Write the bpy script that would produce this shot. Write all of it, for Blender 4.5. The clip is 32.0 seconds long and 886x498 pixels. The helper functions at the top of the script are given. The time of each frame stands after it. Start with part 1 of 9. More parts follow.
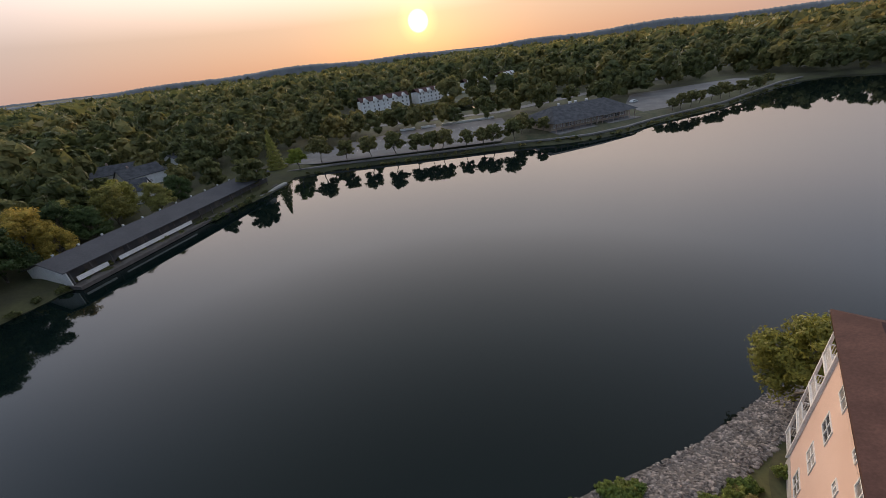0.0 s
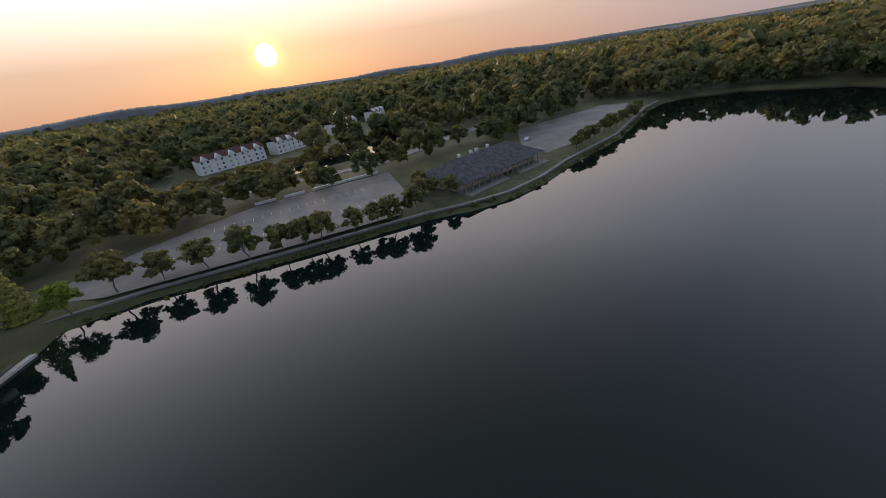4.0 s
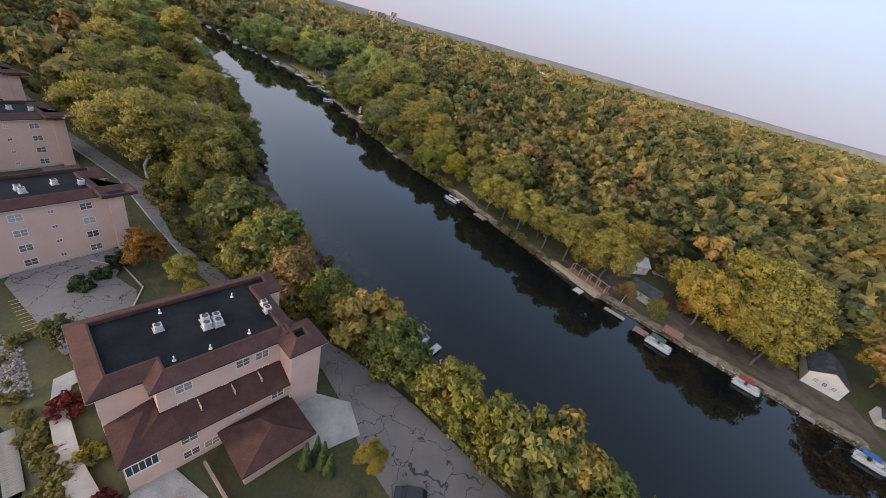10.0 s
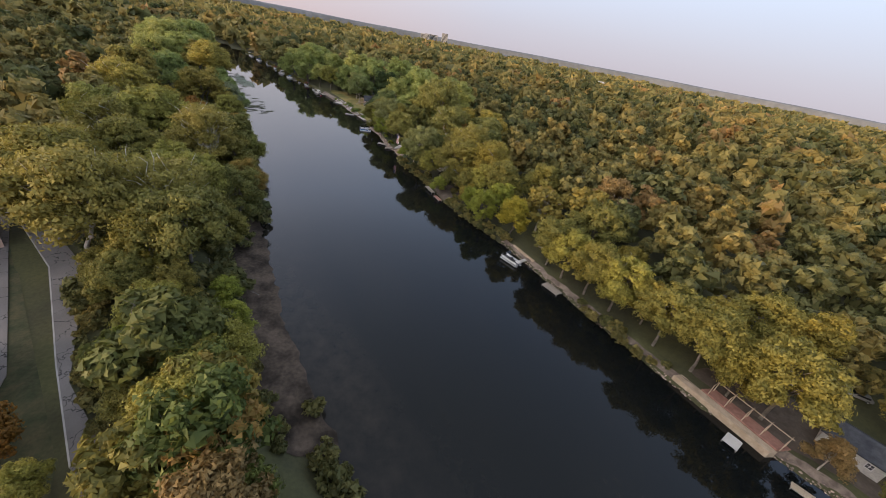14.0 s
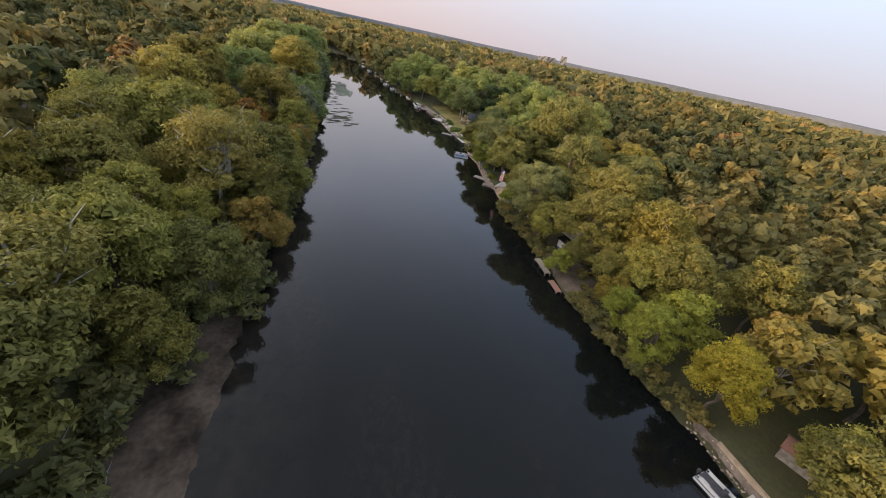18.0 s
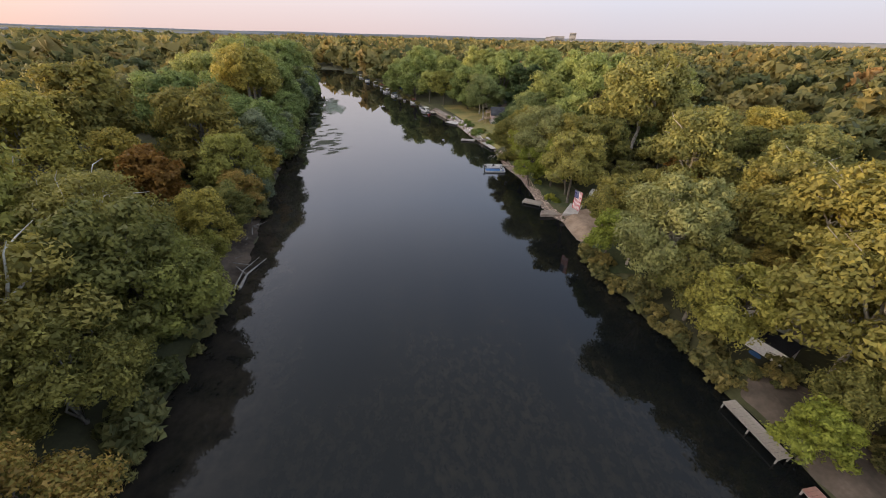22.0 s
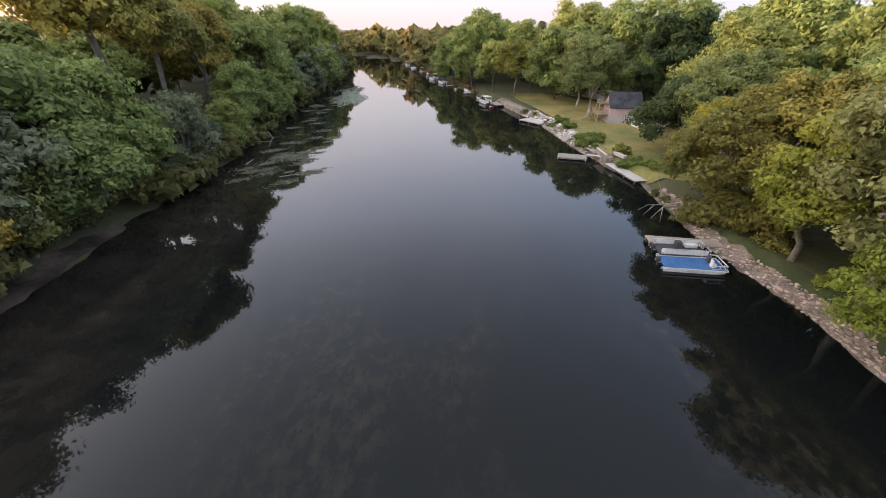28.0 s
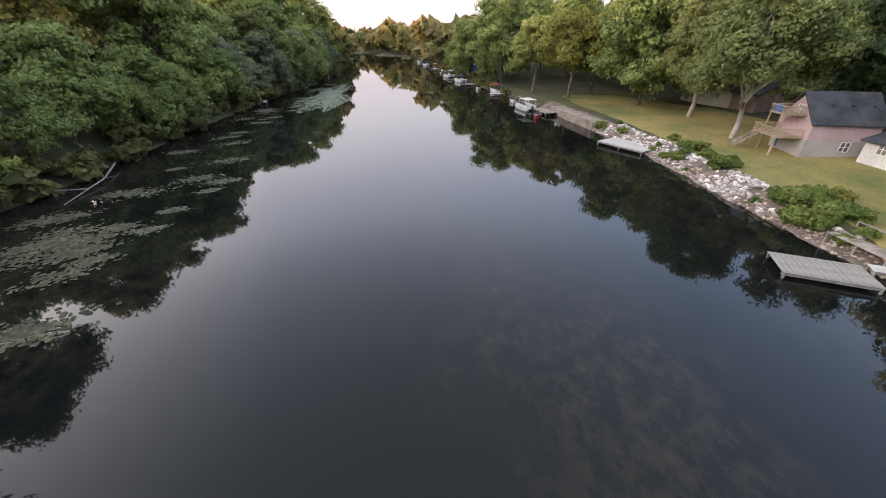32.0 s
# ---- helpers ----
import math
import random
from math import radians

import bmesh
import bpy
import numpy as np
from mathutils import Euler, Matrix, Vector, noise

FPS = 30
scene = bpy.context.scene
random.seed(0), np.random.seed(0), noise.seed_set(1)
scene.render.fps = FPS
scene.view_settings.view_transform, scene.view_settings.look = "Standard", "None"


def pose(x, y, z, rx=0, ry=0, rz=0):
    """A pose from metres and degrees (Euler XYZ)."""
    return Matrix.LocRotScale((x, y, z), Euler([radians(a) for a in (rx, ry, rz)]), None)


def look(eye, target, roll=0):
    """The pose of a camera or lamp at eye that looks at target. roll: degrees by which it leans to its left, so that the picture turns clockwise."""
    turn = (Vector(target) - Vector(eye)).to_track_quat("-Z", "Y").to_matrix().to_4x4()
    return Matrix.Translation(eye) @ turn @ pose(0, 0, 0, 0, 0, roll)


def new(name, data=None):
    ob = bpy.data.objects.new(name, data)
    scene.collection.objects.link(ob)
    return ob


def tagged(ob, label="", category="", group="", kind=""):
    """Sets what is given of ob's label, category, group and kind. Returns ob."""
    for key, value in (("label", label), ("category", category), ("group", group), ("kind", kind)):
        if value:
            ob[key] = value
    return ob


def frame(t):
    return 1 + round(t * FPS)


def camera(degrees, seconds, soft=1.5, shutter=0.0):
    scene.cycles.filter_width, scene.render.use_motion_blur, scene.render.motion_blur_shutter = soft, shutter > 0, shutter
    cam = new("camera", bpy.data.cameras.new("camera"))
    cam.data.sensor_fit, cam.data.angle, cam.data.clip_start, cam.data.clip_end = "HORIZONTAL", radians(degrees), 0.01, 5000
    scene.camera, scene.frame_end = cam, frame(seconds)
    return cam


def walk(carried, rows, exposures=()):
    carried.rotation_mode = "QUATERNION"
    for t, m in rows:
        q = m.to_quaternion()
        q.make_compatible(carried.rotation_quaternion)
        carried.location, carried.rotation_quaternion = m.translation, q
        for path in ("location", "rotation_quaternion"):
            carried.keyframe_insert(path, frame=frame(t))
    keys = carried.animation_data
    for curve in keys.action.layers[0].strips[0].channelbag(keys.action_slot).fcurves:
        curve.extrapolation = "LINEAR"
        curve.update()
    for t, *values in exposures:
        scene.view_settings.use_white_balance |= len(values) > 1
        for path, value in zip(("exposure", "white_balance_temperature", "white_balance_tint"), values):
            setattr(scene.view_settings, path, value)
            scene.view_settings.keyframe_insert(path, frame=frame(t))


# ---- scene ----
# Metres; x runs down the river, z = 0 is the river's surface.
cam = camera(100.1, 32.0, soft=0.7)
PATH = [
    (0, -2.10, -28.35, 35.64, 62.51, 6.39, 0.46),
    (0.5, -2.09, -21.50, 36.38, 62.73, 6.73, 0.32),
    (1, -2.17, -14.66, 36.92, 62.83, 7.09, -0.09),
    (1.5, -2.27, -7.72, 37.27, 62.95, 7.78, -1.37),
    (2, -2.23, -0.70, 37.57, 63.03, 8.79, -3.55),
    (2.5, -1.96, 6.10, 38.09, 63.17, 6.17, -3.93),
    (4.5, 0.85, 21.92, 42.75, 63.21, 12.46, -39.89),
    (5, 2.96, 22.75, 46.36, 61.68, 15.23, -86.28),
    (5.5, 5.08, 22.61, 49.82, 62.07, 14.69, -127.38),
    (6, 6.62, 21.15, 53.05, 62.91, 9.64, -146.61),
    (6.5, 7.84, 18.66, 55.80, 63.18, 2.35, -148.21),
    (7, 9.37, 15.27, 57.63, 63.09, -0.42, -148.06),
    (7.5, 11.19, 11.47, 58.47, 62.77, -1.65, -146.90),
    (8, 13.31, 7.17, 58.92, 62.35, -2.68, -145.69),
    (8.5, 15.91, 2.38, 59.21, 61.87, -4.51, -142.88),
    (9, 18.85, -2.57, 59.28, 60.93, -10.98, -132.80),
    (9.5, 22.51, -7.11, 59.22, 59.63, -15.38, -122.21),
    (10, 26.93, -11.01, 59.04, 59.47, -13.74, -116.67),
    (10.5, 31.92, -14.20, 58.83, 59.65, -9.18, -115.48),
    (11, 37.12, -17.00, 58.48, 59.79, -3.04, -117.33),
    (11.5, 41.83, -19.40, 57.86, 59.89, -0.46, -117.29),
    (12, 46.66, -21.79, 57.32, 60.07, -1.74, -115.57),
    (12.5, 51.64, -24.16, 56.87, 60.20, -3.74, -114.27),
    (13, 56.55, -26.39, 56.52, 60.34, -5.56, -113.32),
    (13.5, 61.51, -28.51, 56.23, 60.40, -8.50, -111.73),
    (15.5, 85.04, -36.80, 54.95, 60.13, -11.29, -104.96),
    (16, 92.77, -38.61, 53.52, 60.08, -12.48, -102.27),
    (16.5, 100.75, -40.30, 51.91, 59.96, -13.48, -99.22),
    (17, 108.84, -41.77, 50.22, 59.98, -14.24, -96.31),
    (17.5, 116.87, -42.86, 48.49, 59.99, -14.27, -93.51),
    (18, 124.71, -43.61, 46.80, 60.17, -10.71, -93.73),
    (18.5, 132.31, -44.16, 45.18, 60.25, -5.93, -94.94),
    (19, 139.72, -44.65, 43.59, 60.28, -3.48, -94.91),
    (19.5, 146.92, -45.21, 42.17, 60.42, -0.70, -95.75),
    (20, 153.97, -45.83, 40.99, 60.62, -0.28, -95.07),
    (20.5, 160.83, -46.47, 40.06, 60.69, -0.95, -94.32),
    (21, 167.45, -46.99, 39.14, 60.67, -1.11, -93.83),
    (21.5, 173.87, -47.37, 38.13, 60.51, -1.18, -93.40),
    (22, 180.30, -47.62, 37.15, 60.37, -1.02, -93.57),
    (22.5, 186.83, -47.79, 36.19, 60.23, -1.04, -93.54),
    (23, 193.52, -48.02, 35.15, 60.11, -1.24, -93.25),
    (23.5, 200.14, -48.35, 33.95, 60.08, -1.87, -92.51),
    (24, 206.27, -48.70, 32.62, 60.06, -2.94, -90.76),
    (24.5, 212.67, -49.07, 31.05, 60.10, -4.03, -88.38),
    (25, 219.26, -49.45, 29.38, 60.14, -4.31, -86.81),
    (25.5, 225.99, -49.69, 27.68, 60.22, -3.21, -86.61),
    (27.5, 253.02, -48.87, 23.11, 59.99, -0.36, -85.33),
    (28, 259.67, -48.51, 21.78, 60.05, 0.08, -85.27),
    (28.5, 266.32, -48.31, 20.41, 60.04, 0.30, -85.07),
    (29, 273.20, -48.03, 19.09, 60.02, 0.50, -84.88),
    (29.5, 280.12, -47.75, 17.76, 60.06, 0.64, -84.87),
    (30, 287.02, -47.39, 16.72, 60.10, 0.59, -84.84),
    (30.5, 293.70, -46.96, 16.10, 60.20, 0.52, -84.77),
    (31, 299.50, -46.43, 15.66, 60.23, 0.34, -84.19),
    (31.5, 305.01, -45.61, 15.22, 60.30, 0.15, -83.33),
    (32, 310.67, -44.47, 14.65, 60.48, -0.12, -82.67),
]
EXPOSURES = [(0.0, -0.05, 6250, 12), (2.5, -0.05, 6250, 12), (4.5, -0.12, 6250, 14), (5.0, -0.12, 6200, 14), (5.5, 0.1, 6150, 14), (6.0, 0.35, 6150, 14), (7.0, 0.5, 6150, 14),
             (12.0, 0.56, 6200, 14), (15.0, 0.62, 6600, 14), (20.0, 0.72, 6700, 14), (25.0, 0.92, 6750, 15), (28.0, 1.15, 6650, 15), (32.0, 1.27, 6550, 15)]
walk(cam, [(t, pose(x, y, z, rx, ry, rz)) for t, x, y, z, rx, ry, rz in PATH], EXPOSURES)

# ---- sky and sun ----
SUN_DIR = Vector((-0.057, 0.995, 0.077)).normalized()
SUN_ELEV = math.asin(SUN_DIR.z)
SUN_AZ = math.atan2(SUN_DIR.x, SUN_DIR.y)
world = bpy.data.worlds.new("evening_sky")
scene.world = world
world.use_nodes = True
wn, wl = world.node_tree.nodes, world.node_tree.links
sky = wn.new("ShaderNodeTexSky")
sky.sky_type, sky.sun_disc = "NISHITA", False
sky.sun_elevation, sky.sun_rotation = SUN_ELEV, SUN_AZ
sky.air_density, sky.dust_density, sky.ozone_density, sky.altitude = 1.0, 2.0, 1.0, 0.0


def sky_node(kind, operation=""):
    n = wn.new(kind)
    if operation:
        n.operation = operation
    return n


def sky_ramp(fac, stops):
    r = wn.new("ShaderNodeValToRGB")
    el = r.color_ramp.elements
    while len(el) < len(stops):
        el.new(0.5)
    for e, (at, c) in zip(el, stops):
        e.position, e.color = at, (*c, 1)
    wl.new(fac, r.inputs[0])
    return r.outputs[0]


def sky_mix(kind, fac, a, b):
    x = wn.new("ShaderNodeMix")
    x.data_type, x.blend_type = "RGBA", kind
    for sock, v in ((x.inputs[0], fac), (x.inputs[6], a), (x.inputs[7], b)):
        if isinstance(v, (int, float)):
            sock.default_value = v
        else:
            wl.new(v, sock)
    return x.outputs[2]


# evening haze: pale above the horizon, blue-grey overhead, peach round the low sun
way = sky_node("ShaderNodeTexCoord").outputs["Generated"]
parts_ = sky_node("ShaderNodeSeparateXYZ")
wl.new(way, parts_.inputs[0])
haze = sky_ramp(parts_.outputs["Z"], [(0.0, (0.39, 0.37, 0.405)), (0.05, (0.405, 0.41, 0.465)), (0.18, (0.47, 0.55, 0.67)), (0.38, (0.45, 0.62, 0.90)), (0.6, (0.41, 0.53, 0.76)), (0.8, (0.40, 0.45, 0.53)), (1.0, (0.41, 0.45, 0.51))])
warm = sky_ramp(parts_.outputs["Z"], [(0.0, (0.75, 0.385, 0.225)), (0.09, (0.86, 0.565, 0.375)), (0.15, (1.35, 1.0, 0.76)), (0.26, (2.15, 1.76, 1.5)), (0.42, (2.6, 2.42, 2.34)), (0.65, (1.55, 1.58, 1.6)), (0.85, (0.64, 0.69, 0.74)), (1.0, (0.41, 0.45, 0.51))])
dot = sky_node("ShaderNodeVectorMath", "DOT_PRODUCT")
wl.new(way, dot.inputs[0])
dot.inputs[1].default_value = SUN_DIR
angle = sky_node("ShaderNodeMath", "ARCCOSINE")
wl.new(dot.outputs["Value"], angle.inputs[0])
turned = sky_node("ShaderNodeMath", "DIVIDE")
wl.new(angle.outputs[0], turned.inputs[0])
turned.inputs[1].default_value = math.pi
sunward = sky_ramp(turned.outputs[0], [(0.0, (1, 1, 1)), (0.14, (0.94, 0.94, 0.94)), (0.2, (0.8, 0.8, 0.8)), (0.28, (0.47, 0.47, 0.47)), (0.34, (0.265, 0.265, 0.265)), (0.5, (0.16, 0.16, 0.16)), (0.66, (0, 0, 0))])
glow = sky_ramp(turned.outputs[0], [(0.0, (1, 1, 1)), (0.0048, (1, 0.98, 0.85)), (0.0068, (0.18, 0.12, 0.025)), (0.016, (0.04, 0.022, 0.002)), (0.04, (0.008, 0.003, 0.0)), (0.1, (0, 0, 0))])
scaled = sky_node("ShaderNodeVectorMath", "SCALE")
wl.new(glow, scaled.inputs[0])
scaled.inputs["Scale"].default_value = 2.4
air = sky_node("ShaderNodeVectorMath", "SCALE")
wl.new(sky.outputs[0], air.inputs[0])
air.inputs["Scale"].default_value = 0.008
base = sky_mix("MIX", sunward, haze, warm)
total = sky_mix("ADD", 1.0, sky_mix("ADD", 1.0, base, scaled.outputs[0]), air.outputs[0])
wn["Background"].inputs["Strength"].default_value = 1.0
wl.new(total, wn["Background"].inputs["Color"])
sun_data = bpy.data.lights.new("sun", "SUN")
sun_data.energy, sun_data.angle, sun_data.color = 3.1, radians(6.0), (1.0, 0.72, 0.44)
sun = new("sun", sun_data)
sun.matrix_world = look((0, 0, 0), -SUN_DIR)

# ---- materials ----
def material(name, colour, rough=0.8, metal=0.0):
    m = bpy.data.materials.new(name)
    m.use_nodes = True
    b = m.node_tree.nodes["Principled BSDF"]
    b.inputs["Base Color"].default_value = (*colour, 1)
    b.inputs["Roughness"].default_value = rough
    b.inputs["Metallic"].default_value = metal
    return m


def node(m, kind, **values):
    n = m.node_tree.nodes.new(kind)
    for k, v in values.items():
        n.inputs[k].default_value = v
    return n


def ramp(m, fac, stops):
    r = m.node_tree.nodes.new("ShaderNodeValToRGB")
    el = r.color_ramp.elements
    while len(el) < len(stops):
        el.new(0.5)
    for e, (at, c) in zip(el, stops):
        e.position, e.color = at, (*c, 1)
    m.node_tree.links.new(fac, r.inputs[0])
    return r.outputs[0]


def noise_of(m, scale, detail=4.0, coords="Object", stretch=None, rough=0.55):
    t = node(m, "ShaderNodeTexCoord")
    out = t.outputs[coords]
    if stretch:
        mp = node(m, "ShaderNodeMapping", Scale=stretch)
        m.node_tree.links.new(out, mp.inputs[0])
        out = mp.outputs[0]
    n = node(m, "ShaderNodeTexNoise", Scale=scale, Detail=detail, Roughness=rough)
    m.node_tree.links.new(out, n.inputs["Vector"])
    return n.outputs["Fac"]


def mixed(m, fac, a, b, kind="MIX"):
    x = m.node_tree.nodes.new("ShaderNodeMix")
    x.data_type, x.blend_type = "RGBA", kind
    for sock, v in ((x.inputs[0], fac), (x.inputs[6], a), (x.inputs[7], b)):
        if isinstance(v, (int, float)):
            sock.default_value = v
        elif isinstance(v, tuple):
            sock.default_value = (*v, 1)
        else:
            m.node_tree.links.new(v, sock)
    return x.outputs[2]


def colour_in(m, out):
    m.node_tree.links.new(out, m.node_tree.nodes["Principled BSDF"].inputs["Base Color"])
    return m


def bumped(m, fac, strength=0.3, distance=0.02):
    b = node(m, "ShaderNodeBump", Strength=strength, Distance=distance)
    m.node_tree.links.new(fac, b.inputs["Height"])
    m.node_tree.links.new(b.outputs[0], m.node_tree.nodes["Principled BSDF"].inputs["Normal"])
    return m


def rough_surface(name, dark, light, fine, coarse, rough=0.85, bump=0.25, distance=0.02, coords="Object", spread=(0.35, 0.65)):
    """A surface with variation at two scales and a fine relief."""
    m = material(name, light, rough)
    big = ramp(m, noise_of(m, coarse, 3, coords), [(spread[0], dark), (spread[1], light)])
    small = noise_of(m, fine, 5, coords)
    grain = ramp(m, small, [(0.25, (0.72, 0.72, 0.72)), (0.75, (1.12, 1.12, 1.12))])
    colour_in(m, mixed(m, 1.0, big, grain, "MULTIPLY"))
    return bumped(m, small, bump, distance)


def leaf_material(name, stops, per_tree):
    """Leaves: a tint for each tree, a smaller one for each clump of leaves; light passes through in part."""
    m = material(name, stops[0][1], 0.6)
    nt = m.node_tree
    if per_tree == "object":
        fac = node(m, "ShaderNodeObjectInfo").outputs["Random"]
    else:
        a = node(m, "ShaderNodeAttribute")
        a.attribute_name = "tint"
        fac = a.outputs["Fac"]
    isl = node(m, "ShaderNodeNewGeometry").outputs["Random Per Island"]
    add = nt.nodes.new("ShaderNodeMath")
    add.operation = "MULTIPLY_ADD"
    nt.links.new(isl, add.inputs[0])
    add.inputs[1].default_value = 0.16
    nt.links.new(fac, add.inputs[2])
    sub = nt.nodes.new("ShaderNodeMath")
    sub.operation = "SUBTRACT"
    nt.links.new(add.outputs[0], sub.inputs[0])
    sub.inputs[1].default_value = 0.08
    base = ramp(m, sub.outputs[0], stops)
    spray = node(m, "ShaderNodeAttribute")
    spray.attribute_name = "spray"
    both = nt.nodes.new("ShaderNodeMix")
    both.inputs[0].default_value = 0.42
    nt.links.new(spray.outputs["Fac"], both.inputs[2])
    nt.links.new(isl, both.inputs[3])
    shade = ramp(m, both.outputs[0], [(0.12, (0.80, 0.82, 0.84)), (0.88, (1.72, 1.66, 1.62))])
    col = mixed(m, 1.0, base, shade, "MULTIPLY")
    colour_in(m, col)
    tr = nt.nodes.new("ShaderNodeBsdfTranslucent")
    nt.links.new(col, tr.inputs["Color"])
    mix = nt.nodes.new("ShaderNodeMixShader")
    mix.inputs[0].default_value = 0.4
    nt.links.new(nt.nodes["Principled BSDF"].outputs[0], mix.inputs[1])
    nt.links.new(tr.outputs[0], mix.inputs[2])
    nt.links.new(mix.outputs[0], nt.nodes["Material Output"].inputs["Surface"])
    nt.nodes["Principled BSDF"].inputs["Specular IOR Level"].default_value = 0.25
    return m


TREE_STOPS = [(0.0, (0.110, 0.120, 0.036)), (0.4, (0.137, 0.140, 0.039)), (0.7, (0.200, 0.175, 0.043)), (0.9, (0.263, 0.205, 0.047)), (1.0, (0.284, 0.180, 0.052))]
# distance haze put into the woods' colour: greyer, bluer stops than the trees'
WOOD_STOPS = [(0.0, (0.084, 0.098, 0.036)), (0.28, (0.128, 0.128, 0.046)), (0.55, (0.191, 0.166, 0.055)), (0.8, (0.252, 0.196, 0.060)), (1.0, (0.263, 0.168, 0.065))]
LEAF_TREE = leaf_material("leaves_autumn", TREE_STOPS, "object")
LEAF_WOOD = leaf_material("leaves_of_the_woods", WOOD_STOPS, "tint")
BARK = rough_surface("bark", (0.10, 0.085, 0.065), (0.20, 0.175, 0.14), 6, 1.2, 0.9, 0.5)
PALE_BARK = rough_surface("pale_bark", (0.30, 0.27, 0.22), (0.62, 0.58, 0.50), 4, 0.9, 0.85, 0.3)
STUCCO = rough_surface("peach_stucco", (0.62, 0.43, 0.345), (0.69, 0.49, 0.40), 40, 0.22, 0.9, 0.06)
WHITE_TRIM = rough_surface("white_trim", (0.70, 0.68, 0.64), (0.80, 0.79, 0.76), 8, 0.6, 0.6, 0.05)
ROOF_BROWN = rough_surface("brown_metal_roof", (0.066, 0.034, 0.030), (0.094, 0.049, 0.042), 6, 0.5, 0.8, 0.1)
ROOF_BROWN.node_tree.nodes["Principled BSDF"].inputs["Specular IOR Level"].default_value = 0.15
ROOF_BLACK = rough_surface("black_roof_membrane", (0.008, 0.0085, 0.0105), (0.015, 0.016, 0.019), 3, 0.25, 0.9, 0.1)
ROOF_BLACK.node_tree.nodes["Principled BSDF"].inputs["Specular IOR Level"].default_value = 0.2
GLASS = material("window_glass", (0.03, 0.035, 0.04), 0.08)
# panes with pale blinds drawn behind them to a different degree
PANE = material("pane_with_blinds", (0.2, 0.19, 0.18), 0.12)
colour_in(PANE, ramp(PANE, node(PANE, "ShaderNodeObjectInfo").outputs["Random"], [(0.0, (0.05, 0.05, 0.055)), (0.35, (0.14, 0.13, 0.125)), (0.6, (0.30, 0.28, 0.26)), (1.0, (0.42, 0.39, 0.36))]))
ASPHALT = rough_surface("old_asphalt", (0.15, 0.14, 0.13), (0.22, 0.205, 0.19), 14, 0.12, 0.92, 0.2)
CONCRETE = rough_surface("concrete", (0.36, 0.34, 0.31), (0.47, 0.45, 0.41), 10, 0.4, 0.9, 0.15)
RIPRAP = rough_surface("limestone_rubble", (0.07, 0.064, 0.06), (0.13, 0.118, 0.11), 5, 0.9, 0.9, 0.6)
WOOD_GREY = rough_surface("weathered_wood", (0.22, 0.20, 0.17), (0.36, 0.33, 0.29), 12, 1.5, 0.85, 0.3)
ROOF_SLATE = rough_surface("grey_shingles", (0.045, 0.048, 0.055), (0.085, 0.088, 0.095), 10, 0.6, 0.85, 0.3)
ROOF_SLATE.node_tree.nodes["Principled BSDF"].inputs["Specular IOR Level"].default_value = 0.15
WHITE_WALL = rough_surface("white_siding", (0.62, 0.61, 0.58), (0.74, 0.73, 0.70), 5, 0.4, 0.7, 0.1)
# ---- ground, river and lake ----
LAKE = [(-110, -52), (-60, -36), (-30, -24), (1, -12), (11, -8.9), (18.6, -6), (28.6, -1), (35.2, 0.6), (44, 3), (51, 8), (64, 11.2), (73, 16), (89.5, 22.5),
        (96, 30), (111, 35.5), (123, 48), (156, 66.6), (248, 112), (258, 130), (262, 150), (246, 189), (219, 206), (198, 203), (178, 193), (123, 153), (83, 134),
        (67, 124), (51, 117.5), (36, 116.5), (23, 118), (-13, 116), (-48, 115), (-64, 110), (-66, 90), (-74, 70), (-79, 57), (-83, 40), (-89, 25), (-97, 8), (-108, -20)]
NORTH_BANK = [(-1500, -620), (-400, -250), (-66, -104), (-34, -92), (0, -80), (20, -71), (50, -56), (71, -47), (95, -37), (128, -28), (156, -24), (190, -19), (238, -16), (283, -6), (300, -3), (335, 1),
              (370, 9), (400, 15), (462, 23), (568, 49), (650, 78), (720, 125), (900, 330), (1500, 900)]
SOUTH_BANK = [(-1500, -760), (-400, -330), (-66, -181), (-38, -162), (11, -142), (41, -128), (71, -115), (92, -107), (118, -102), (157, -96), (183, -88), (212, -85), (236, -80.3), (243, -80.5), (249, -82.4), (257, -82.4), (262, -80), (266, -79.5), (288, -79.5), (300, -77), (311, -77.3),
              (322, -77.5), (331, -74.5), (345, -71), (371, -67), (385, -63), (410, -56), (436, -46), (495, -25), (528, -16), (600, 6), (680, 40), (770, 100), (950, 290), (1500, 800)]
LAKE_Z = 1.0


def bank(line, x):
    return np.interp(x, [p[0] for p in line], [p[1] for p in line])


def bank_slope(line, x):
    return (bank(line, x + 4) - bank(line, x - 4)) / 8


def lake_distance(x, y):
    """Distance to the lake's shore, negative on the water."""
    px, py = np.array(LAKE, float).T
    qx, qy = np.roll(px, -1), np.roll(py, -1)
    best, inside = np.full(x.shape, 1e9), np.zeros(x.shape, bool)
    for ax, ay, bx, by in zip(px, py, qx, qy):
        dx, dy = bx - ax, by - ay
        t = np.clip(((x - ax) * dx + (y - ay) * dy) / (dx * dx + dy * dy), 0, 1)
        best = np.minimum(best, np.hypot(x - ax - t * dx, y - ay - t * dy))
        if abs(dy) > 1e-9:
            inside ^= ((ay > y) != (by > y)) & (x < ax + (y - ay) * dx / dy)
    return np.where(inside, -best, best)


def rise(d, a, b):
    t = np.clip((d - a) / (b - a), 0, 1)
    return t * t * (3 - 2 * t)


